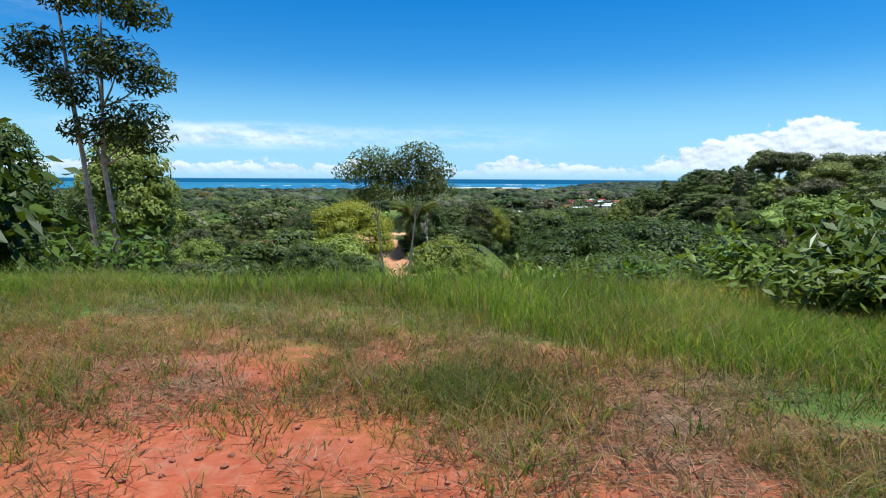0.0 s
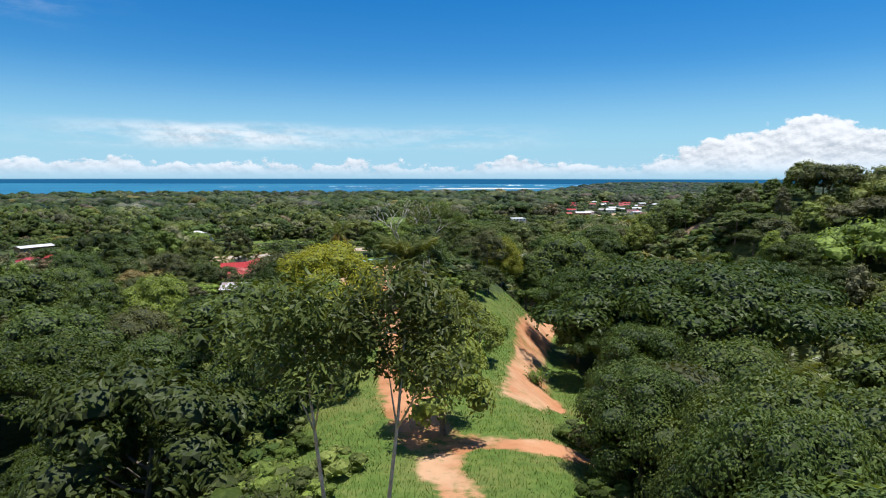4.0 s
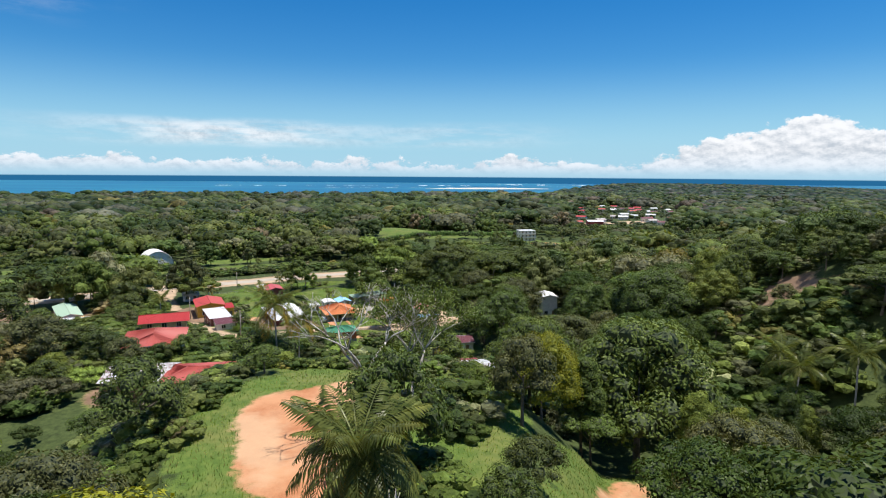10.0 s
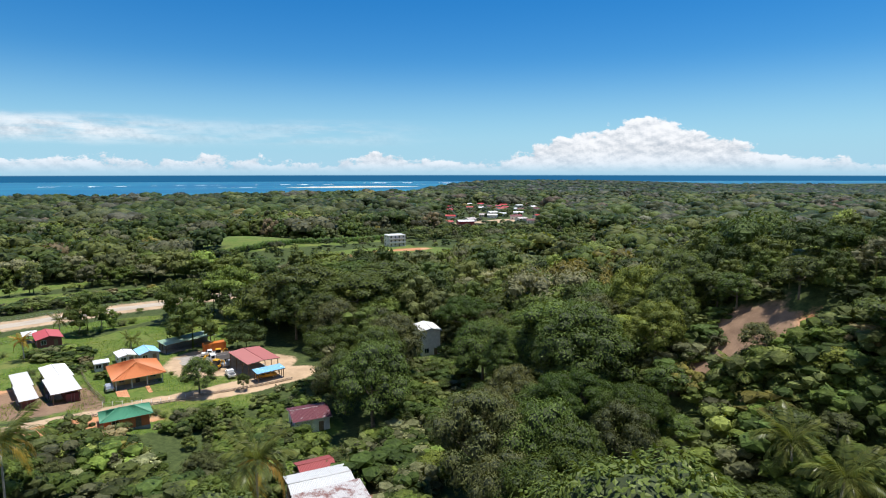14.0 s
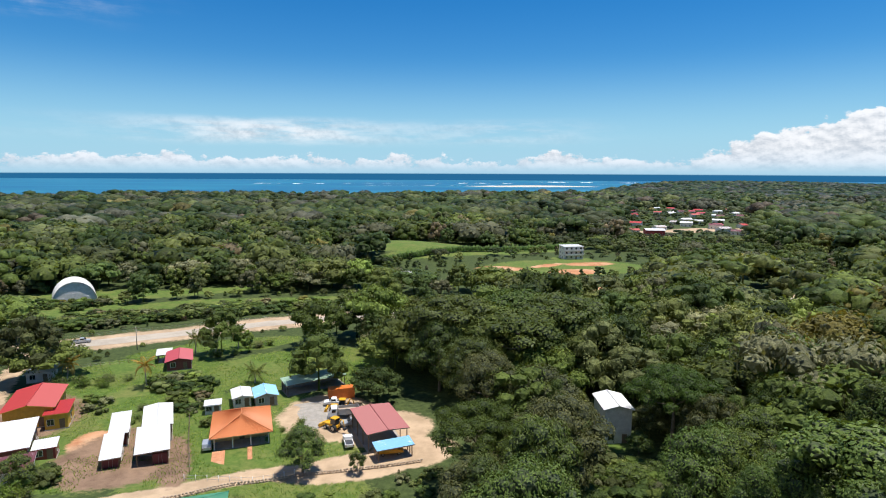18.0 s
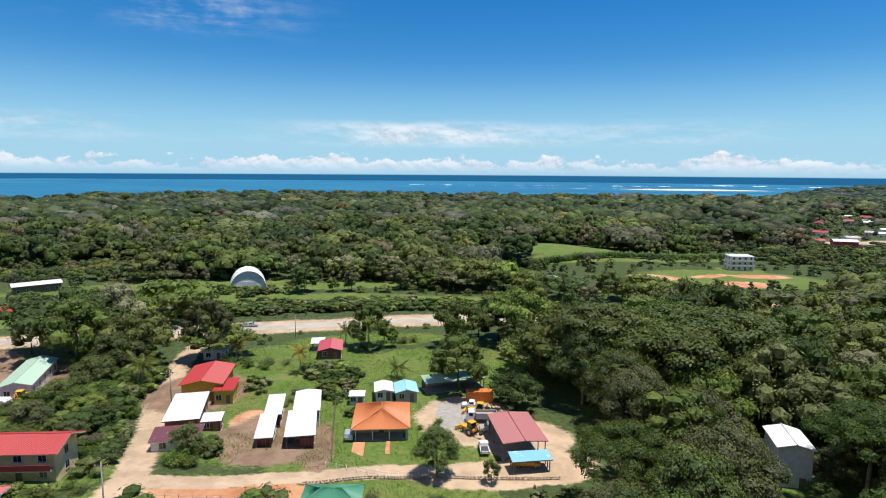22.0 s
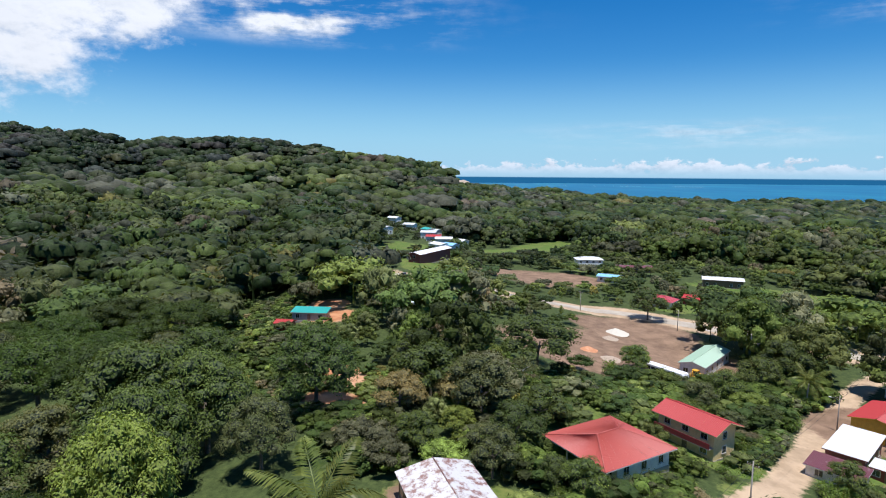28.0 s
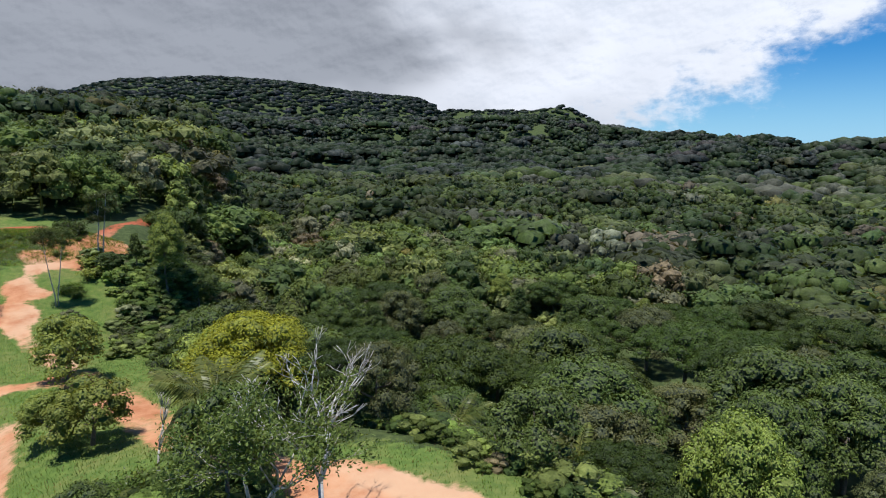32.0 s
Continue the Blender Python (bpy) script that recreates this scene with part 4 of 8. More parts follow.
LOW = [(*(spot(q[0], q[1]) if q[1] > 187 and q[0] > -215 else q[:2]), *q[2:]) for q in LOW]
LOW.append((36.0, 286.0, 9.0, 13.0, 0, 8.0))
LOW += [(-2, 268, 9, 17, 0, 2.6), (1, 281, 10, 6, 20, 1.6), (-88, 351, 22, 7, 32, 2.2), (-62, 364, 16, 8, 30, 2.2), (-112, 343, 14, 6, 30, 2.2)]


LOW += [(40, 528, 95, 30, 42, 3.2), (60, 462, 40, 26, 20, 5.0), (64, 190, 16, 20, 0, 6.0), (72, 212, 18, 16, 0, 6.5), (94, 222, 22, 24, 0, 9.0), (10, 214, 16, 20, 0, 4.0), (-52, 202, 22, 20, 0, 4.5), (-36, 170, 16, 12, 0, 6.0), (-37, 130, 9, 9, 0, 4.0), (-30, 200, 16, 18, 0, 5.0), (0, 238, 14, 12, 0, 6.5), (32, 258, 10, 40, -13, 4.8), (118, 210, 48, 46, 0, 13.0), (7, 190, 10, 24, 0, 2.6)]


def low_cap(x, y, h):
    rr, aa = np.hypot(x - END[0], y - END[1]), np.degrees(np.arctan2(x - END[0], y - END[1]))
    jag = 0.6 + 0.4 * np.abs(np.sin(x * 3.1 + y * 1.7))
    town = (aa > 13) & (aa < 24.5) & (rr > 500) & (rr < 1010)
    # bearing wedges from END: trees kept low so the camera sees past them
    h = np.where((aa > -88) & (aa < -79) & (rr > 185) & (rr < 560), np.minimum(h, 4.2 * jag), h)
    h = np.where((aa > -79) & (aa < -46) & (rr > 215) & (rr < 410), np.minimum(h, 6.5 * jag), h)
    h = np.where((aa > -102.5) & (aa < -94) & (rr > 110) & (rr < 235), np.minimum(h, 4.0 * jag), h)
    h = np.where((seg_dist(x, y, MAIN_ROAD) < 22) & (x > -135), np.minimum(h, 2.6 * jag), h)
    h = np.where(town, np.minimum(h, 6.2 * jag), h)
    h = np.where((aa > 4) & (aa < 32) & (rr > 330) & (rr <= 500), np.minimum(h, 8.5 * jag), h)
    for cx, cy, rx, ry, turn, most in LOW:
        h = np.where(blob(x, y, cx, cy, rx, ry, turn) > 0.5, np.minimum(h, most * (0.6 + 0.4 * np.abs(np.sin(x * 3.1 + y * 1.7)))), h)
    return h


def near_d(x, y):
    return np.minimum(seg_dist(x, y, PATH_LINE), np.hypot(x + 60, y - 285) * 1.0)


PALETTE = 1.75 * np.array([(0.054, 0.086, 0.020), (0.036, 0.062, 0.018), (0.072, 0.104, 0.026), (0.062, 0.082, 0.032), (0.088, 0.116, 0.036), (0.086, 0.100, 0.058), (0.14, 0.14, 0.04), (0.11, 0.10, 0.06)])
PAL_P = np.array([0.25, 0.22, 0.16, 0.14, 0.09, 0.11, 0.015, 0.015])


def woods(name, xs, ys, zs, protos, heights, label, tall=1.0, tone=(1, 1, 1), soft=False, spread=0.30):
    """Many trees joined into one mesh; tone tints leaves, painted haze and cloud shade included."""
    vs, fs, ts, base = [], [], [], 0
    which = rng.integers(0, len(protos), len(xs))
    for k, (pv, pf) in enumerate(protos):
        sel = np.where(which == k)[0]
        if not len(sel):
            continue
        ang = rng.uniform(0, 6.283, len(sel))
        h = heights[sel][:, None]
        wd = h * rng.uniform(0.85, 1.4, (len(sel), 1)) / tall
        c, s = np.cos(ang)[:, None], np.sin(ang)[:, None]
        vx = (pv[None, :, 0] * c - pv[None, :, 1] * s) * wd + xs[sel][:, None]
        vy = (pv[None, :, 0] * s + pv[None, :, 1] * c) * wd + ys[sel][:, None]
        vz = pv[None, :, 2] * h + zs[sel][:, None]
        v = np.stack([vx, vy, vz], 2).reshape(-1, 3)
        f = (pf[None] + (np.arange(len(sel)) * len(pv))[:, None, None]).reshape(-1, 3) + base
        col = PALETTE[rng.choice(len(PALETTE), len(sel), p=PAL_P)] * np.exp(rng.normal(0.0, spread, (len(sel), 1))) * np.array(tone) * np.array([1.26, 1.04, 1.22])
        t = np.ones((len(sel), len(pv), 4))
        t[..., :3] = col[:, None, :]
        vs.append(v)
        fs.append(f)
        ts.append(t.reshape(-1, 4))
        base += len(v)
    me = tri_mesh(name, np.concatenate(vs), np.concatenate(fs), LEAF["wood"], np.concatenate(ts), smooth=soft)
    return tagged(part(name, me, None), label, "woods", kind="stuff")


def unit(v, f, foot=0.34, lift=0.0):
    """Scale a crown so that the tree is 1 high."""
    v = v.copy()
    v[:, 2] += foot / (1 - foot) * v[:, 2].max()
    k = v[:, 2].max()
    v /= k
    # a few stout stem faces down to the ground
    st = np.array([(-0.03, 0, -0.05), (0.03, 0, -0.05), (0, 0, 0.6), (0, -0.03, -0.05), (0, 0.03, -0.05), (0, 0, 0.6)])
    return np.concatenate([v, st]), np.concatenate([f, np.array([[0, 1, 2], [3, 4, 5]]) + len(v)])


FORMS = ["round", "umbrella", "tall", "round", "umbrella", "round"]
CLOSE = [unit(*crown(30 + k, fm, 26, 1150, 0.034, 0.022, 1, 0.10, 0.74), foot=0.16) for k, fm in enumerate(FORMS)]
NEAR = [unit(*crown(40 + k, fm, 18, 460, 0.048, 0.031, 1, 0.11, 0.78, 0.5), foot=0.14) for k, fm in enumerate(FORMS)]
MID = [unit(*crown(50 + k, fm, 13, 120, 0.085, 0.055, 1, 0.12, 0.86, 0.5), foot=0.10) for k, fm in enumerate(FORMS)]
FAR = [unit(*crown(60 + k, fm, 8, 14, 0.13, 0.085, 1, 0.12, 1.1, 0.5), foot=0.05) for k, fm in enumerate(["round", "umbrella", "round", "round", "umbrella", "round"])]
VFAR = [unit(*crown(80 + k, "round", 2, 5, 0.3, 0.2, 1, 0.2, 1.6, 1.2), foot=0.02) for k in range(6)]

# trees that stand out, one by one: kind, x, y, height, turn, width
SINGLE = [
    ("yellow", -17.8, 111.5, 15.0, 10, 0.98), ("lime", 0.8, 107, 9.0, 30, 0.95), ("lime", 4.6, 102.8, 7.0, 130, 0.95), ("lime", -0.5, 79.5, 11.5, 80, 0.85), ("lime", -18, 97, 11.0, 140, 1.1), ("round_a", -27, 104, 15.0, 10, 1.2),
    ("giant_lime", -66, 156, 19.0, 0, 0.75), ("giant_b", -72, 128, 22.0, 30, 1.1), ("giant_b", -95, 150, 22.0, 130, 1.1), ("giant", -58, 104, 23.0, 70, 0.9), ("giant_b", -88, 108, 22.0, 200, 1.0), ("giant", -110, 126, 22.0, 70, 0.9), ("giant_b", -48, 118, 17.0, 210, 0.9), ("giant_b", -100, 180, 18.0, 20, 0.9),
    ("giant", 40, 117, 30.5, 0, 1.22), ("giant", 62, 140, 25.0, 60, 0.9), ("giant_b", 75, 112, 24.0, 0, 1.0), ("round_b", 27, 64, 16.0, 45, 1.2), ("umbrella_a", 60, 92, 22.0, 90, 1.2),
    ("round_a", -4.6, 137.5, 12.5, 0, 0.72), ("round_c", 9.3, 151, 11.5, 70, 0.7), ("yellow", 13.5, 162, 12.5, 0, 0.72), ("round_a", 5.5, 131, 5.0, 10, 1.0), ("giant_b", 31.5, 174.5, 27.0, 40, 0.86), ("round_b", 8.5, 137, 6.0, 50, 1.0), ("round_a", -1.5, 184, 9.0, 20, 1.1), ("round_b", -31, 186, 8.5, 20, 1.2),
    ("giant_b", -22.5, 281, 9.6, 0, 0.82), ("round_b", -13, 281.5, 4.5, 0, 0.7),
    ("round_a", -68, 273, 6.0, 0, 0.9), ("round_c", -84, 218, 9.0, 0, 0.9), ("round_b", -93, 225, 8.5, 0, 1.1), ("round_a", -101, 233, 8.0, 80, 1.15),
    ("round_c", -107, 222, 13.0, 0, 1.0), ("round_a", -118, 213, 12.5, 60, 1.1), ("round_a", -40, 190, 9.0, 0, 1.0),
    ("lime", -132, 272, 5.5, 10, 1.1),
    ("giant_b", -1, 321, 19.0, 0, 0.8), ("giant_b", 7, 311, 18.0, 50, 0.8), ("umbrella_b", 2, 330, 23.0, 20, 1.15), ("umbrella_a", 17, 322, 21.0, 80, 1.2),
    ("giant_c", 10, 303, 17.0, 30, 0.75), ("round_c", 20, 300, 15.0, 30, 1.1), ("umbrella_b", 30, 338, 22.0, 140, 1.2), ("umbrella_a", 20, 345, 21.0, 240, 1.2),
    ("umbrella_a", 52, 250, 18.0, 30, 1.2), 
]
SINGLE = [(q[0], *(spot(q[1], q[2]) if q[2] > 187 else q[1:3]), *q[3:]) for q in SINGLE]
SINGLE += [("round_a", 85, 229, 7.0, 0, 1.0), ("round_c", 77.5, 215, 6.0, 40, 1.0), ("round_b", 89, 219, 8.0, 90, 1.0), ("straw", -93, 196, 9.5, 0, 1.15), ("straw", -93, 207, 9.0, 80, 1.15), ("lime", -83, 205, 6.0, 0, 1.0), ("round_a", -79, 197, 7.0, 20, 1.0), ("round_c", -104, 208, 9.0, 20, 1.1), ("round_b", -112, 203, 12.0, 20, 1.2), ("round_b", -116, 231, 14.0, 60, 1.25), ("lime", -111, 217, 8.5, 60, 1.1), ("sparse", -102, 223, 8.0, 0, 1.0), ("round_b", -64.5, 216, 5.0, 0, 1.1), ("round_a", -124, 260, 7.0, 0, 1.1), ("round_b", -118, 300, 12.0, 0, 1.1), ("round_a", -126, 312, 13.0, 90, 1.2), ("round_b", -112, 288, 10.0, 200, 1.0), ("round_b", -188, 300, 12.0, 0, 1.2), ("round_a", -104, 272, 8.0, 30, 1.0), ("round_c", -98, 262, 7.0, 30, 1.0), ("round_a", -61, 219, 6.0, 30, 1.0)]
# those whose top counts: kind, x, y, height of the top, turn, width
for key, tx, ty, top_z, tr, tw in [("tall_giant", -27, 36, 5.0, 0, 0.9), ("tall_lime", -25, 46, 6.0, 50, 0.8), ("tall_giant", -21, 34, 0.5, 60, 0.7), ("tall_giant", -30, 25, 5.0, 200, 1.0), ("giant_b", -20, 86, -7.5, 0, 0.8), ("round_a", -13.5, 90, -10.5, 30, 0.9),
                                   ("round_b", -27, 74, -9.0, 10, 1.0), ("fine", 25, 62, -6.0, 80, 0.8), ("round_a", 21, 47, -7.5, 0, 1.0), ("fine", 33, 48, -5.0, 190, 0.8), ("round_c", 20, 76, -9.5, 0, 1.1), ("fine", 34, 88, -11.0, 20, 0.8)]:
    SINGLE.append((key, tx, ty, top_z - float(land(tx, ty)), tr, tw))
for key, tx, ty, th, tr, tw in SINGLE:
    plant_tree(key, tx, ty, th, tr, wide=tw, group="standing trees")
taken = np.array([(q[1], q[2]) for q in SINGLE])
taken_r = np.array([q[0].startswith("giant") for q in SINGLE])

NX, NY, NZ = scatter(-260, 230, -200, 420, 8.6, lambda x, y: near_d(x, y) < 190)
dd = np.min(np.hypot(NX[:, None] - taken[None, :, 0], NY[:, None] - taken[None, :, 1]), 1)
lid = np.where((NY < 150) & (NY > -4) & (np.abs(NX) < 75), -2.5 - 0.03 * np.abs(NX), 40.0)
k = (dd > np.where(taken_r[np.argmin(np.hypot(NX[:, None] - taken[None, :, 0], NY[:, None] - taken[None, :, 1]), 1)], 12.5, 5.0)) & (lid - NZ > 5.0) & ~((NY < 62) & (NY > -15) & (np.abs(NX) < 13))
NX, NY, NZ, lid = NX[k], NY[k], NZ[k], lid[k]
valley = (NX < -34) & (NX > -175) & (NY > 30) & (NY < 188) & (np.hypot(NX - END[0], NY - END[1]) < 200) & (low_cap(NX, NY, 99.0) > 50)
keep = np.ones(len(NX), bool)
for a in np.where(valley)[0]:
    if keep[a]:
        far = np.hypot(NX - NX[a], NY - NY[a]) > 13.5
        far[a] = True
        keep &= far | ~valley
NX, NY, NZ, lid, valley = NX[keep], NY[keep], NZ[keep], lid[keep], valley[keep]
rank = np.argsort(np.minimum.reduce([near_d(NX, NY), np.hypot(NX + 45, NY - 140) * 0.9, np.hypot(NX - 40, NY - 245) * 0.8, np.hypot(NX - 55, NY - 180) * 0.85]) + np.where(NY < 0, 60, 0) + np.where(valley, -300, 0))
cut = 215 + int(valley.sum())
hero, belt, rest = rank[:cut], rank[cut:cut + 560], rank[cut + 560:]
kinds = ["round_a", "round_b", "round_c", "umbrella_a", "umbrella_b", "tall_a", "tall_b", "lime", "giant_lime"]
weights = [0.24, 0.17, 0.1, 0.15, 0.12, 0.1, 0.08, 0.035, 0.005]
BIG = ["giant", "giant_b", "giant_c", "tall_giant", "tall_lime", "giant_lime"]
BIG_P = [0.23, 0.30, 0.23, 0.18, 0.05, 0.01]
VALLEY_P = [0.46, 0.24, 0.14, 0.12, 0.03, 0.01]
for k in hero:
    edge_k = float(covers(NX[k:k + 1], NY[k:k + 1])[3][0])
    deep = np.clip((-8 - NZ[k]) / 22, 0.25, 1.0)
    tall_k = float(min(rng.uniform(9, 13) + 8 * deep * rng.random() - 5 * edge_k, (lid[k] - NZ[k]) * rng.uniform(0.8, 1.0), low_cap(NX[k], NY[k], 99.0)))
    if valley[k]:
        tall_k = float(rng.uniform(10, 14) if NX[k] > -58 else rng.uniform(13, 20))
    big_k = tall_k > 11.5
    close_k = -34 < NX[k] < 62 and 2 < NY[k] < 100 and abs(NX[k]) > 9
    plant_tree("fine" if close_k and NZ[k] + tall_k > -24 else str(rng.choice(BIG, p=VALLEY_P if valley[k] else BIG_P)) if big_k else str(rng.choice(kinds, p=weights)), float(NX[k]), float(NY[k]), tall_k,
               float(rng.uniform(0, 360)), "valley trees", float(NZ[k]) - 0.2, float(rng.uniform(0.78, 1.05) if valley[k] else rng.uniform(0.65, 0.9) if big_k else rng.uniform(0.95, 1.4)))
woods("close_woods", NX[belt], NY[belt], NZ[belt] - 0.3, CLOSE, low_cap(NX[belt], NY[belt], np.minimum(rng.choice([8, 11, 14, 17, 20], len(belt)) * rng.uniform(0.85, 1.15, len(belt)), lid[belt] - NZ[belt])), "dense leafy woods beside the village", 1.4)
woods("near_woods", NX[rest], NY[rest], NZ[rest] - 0.3, NEAR, low_cap(NX[rest], NY[rest], np.minimum(rng.choice([7, 10, 13, 17, 20], len(rest)) * rng.uniform(0.85, 1.15, len(rest)), lid[rest] - NZ[rest])), "dense tropical woods round the village", 1.35)
mx, my, mz = scatter(-640, 620, -420, 760, 11.0, lambda x, y: (near_d(x, y) >= 190) & (near_d(x, y) < 480))
mh = low_cap(mx, my, rng.choice([7, 10, 12, 14, 18], len(mx)) * rng.uniform(0.85, 1.15, len(mx)))
# slopes inland get a darker tone: cloud shade put into the leaf colour
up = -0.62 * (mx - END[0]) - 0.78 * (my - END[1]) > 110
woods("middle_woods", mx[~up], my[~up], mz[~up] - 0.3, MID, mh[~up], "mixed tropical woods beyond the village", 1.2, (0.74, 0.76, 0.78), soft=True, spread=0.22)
woods("slope_woods", mx[up], my[up], mz[up] - 0.3, MID, mh[up] * 1.15, "dense greyish green forest on the slopes inland, darkened for cloud shade", 1.15, (0.50, 0.54, 0.64), soft=True, spread=0.30)
fx, fy, fz = scatter(-1750, 1500, -1500, 1900, 18.0, lambda x, y: (near_d(x, y) >= 480) & (np.hypot(x - 6, y - 192) < 1560) & ((np.hypot(x - 6, y - 192) < 1000) | (np.sin(x * 12.9 + y * 78.2) > -0.3)))
fh = low_cap(fx, fy, rng.choice([10, 12, 14, 16, 20], len(fx)) * rng.uniform(0.85, 1.15, len(fx)))
# tones turn darker and bluer with distance: cloud shade and haze as colour
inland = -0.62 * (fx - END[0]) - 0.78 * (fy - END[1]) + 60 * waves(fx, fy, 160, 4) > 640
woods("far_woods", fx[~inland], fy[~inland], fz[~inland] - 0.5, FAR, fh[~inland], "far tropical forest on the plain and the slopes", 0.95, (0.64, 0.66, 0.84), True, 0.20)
woods("mountain_woods", fx[inland], fy[inland], fz[inland] - 0.5, FAR, fh[inland], "forest at the foot of the mountains, coloured dark for cloud shade", 0.95, (0.27, 0.32, 0.50), True, 0.24)
vx, vy, vz = scatter(-3600, 3000, -3600, 4300, 27.0, lambda x, y: (np.hypot(x - 6, y - 192) >= 1560) & ((np.hypot(x - 6, y - 192) < 2750) | (np.sin(x * 12.9 + y * 78.2) > 0.35)))
vh = rng.uniform(12, 19, len(vx))
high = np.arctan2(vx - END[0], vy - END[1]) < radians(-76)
woods("distant_woods", vx[high], vy[high], vz[high] - 0.45 * vh[high], VFAR, vh[high], "forest on the distant mountains and headland, cloud shade and haze in its colour", 0.75, (0.15, 0.195, 0.40), True, 0.16)
# haze over the far coast is painted as a blue leaf tint
woods("coast_woods", vx[~high], vy[~high], vz[~high] - 0.45 * vh[~high], VFAR, vh[~high], "green forest along the far coast, tinted blue for haze", 0.6, (0.46, 0.52, 0.86), True, 0.16)
# woods on the plain behind the road, and on the hill behind and beside the start
for wood_name, box_, lone, tops in (("plain_woods", (-200, 160, 420, 482), lambda x, y: near_d(x, y) < 190, 13.0), ("hill_woods", (-130, 150, -130, 95), lambda x, y: ((np.abs(x) > 58) | (y < -22)), 9.0)):
    wx_, wy_ = np.meshgrid(np.arange(box_[0], box_[1], 8.6), np.arange(box_[2], box_[3], 8.6))
    own = np.random.default_rng(5)
    wx_, wy_ = (wx_ + own.uniform(-4, 4, wx_.shape)).ravel(), (wy_ + own.uniform(-4, 4, wy_.shape)).ravel()
    k = lone(wx_, wy_) & (covers(wx_, wy_)[3] < 0.35)
    wx_, wy_ = wx_[k], wy_[k]
    k = np.array([np.min(np.hypot(NX - a, NY - b)) > 6.5 for a, b in zip(wx_, wy_)], bool)
    wx_, wy_ = wx_[k], wy_[k]
    wh_ = low_cap(wx_, wy_, tops * own.uniform(0.6, 1.25, len(wx_)))
    state = rng.bit_generator.state
    woods(wood_name, wx_, wy_, land(wx_, wy_) - 0.3, NEAR, wh_, "leafy woods on the plain" if tops > 10 else "leafy woods on the hill", 1.3)
    rng.bit_generator.state = state

# ---------------------------------------------------------------- buildings
def sheet_strip(a, b, c, d, ridges=4, amp=0.035):
    """One corrugated roof sheet between eave corners a, b and ridge corners d, c; arrays of vertices and faces."""
    a, b, c, d = (Vector(q) for q in (a, b, c, d))
    nrm = (b - a).cross(d - a).normalized()
    if nrm.z < 0:
        nrm = -nrm
    vs, fs = [], []
    steps = ridges * 2
    for k in range(steps + 1):
        t = k / steps
        up = nrm * (amp * (1 if k % 2 else -1) + 0.05)
        vs += [(a.lerp(b, t) + up)[:], (d.lerp(c, t) + up)[:]]
    for k in range(steps):
        fs.append((2 * k, 2 * k + 2, 2 * k + 3, 2 * k + 1))
    return vs, fs


def roof_plane(parent, corners, mat, sheet=0.95, rng=None, split=True):
    """A slope of corrugated sheets, eave a-b and ridge d-c, under a part."""
    a, b, c, d = (Vector(q) for q in corners)
    n = max(2, round((b - a).length / sheet))
    if not split:
        v, f = sheet_strip(a, b, c, d, n * 2)
        me = bpy.data.meshes.new("roof_sheet")
        me.from_pydata(v, [], f)
        me.materials.append(mat)
        part("roof_sheet", me, None, parent)
        return
    for k in range(n):
        t0, t1 = k / n, (k + 1) / n
        lap = Vector((0, 0, rng.uniform(0, 0.025)))
        v, f = sheet_strip(a.lerp(b, t0) + lap, a.lerp(b, t1) + lap, d.lerp(c, t1) + lap, d.lerp(c, t0) + lap)
        me = bpy.data.meshes.new("roof_sheet")
        me.from_pydata(v, [], f)
        me.materials.append(mat)
        part("roof_sheet", me, None, parent)


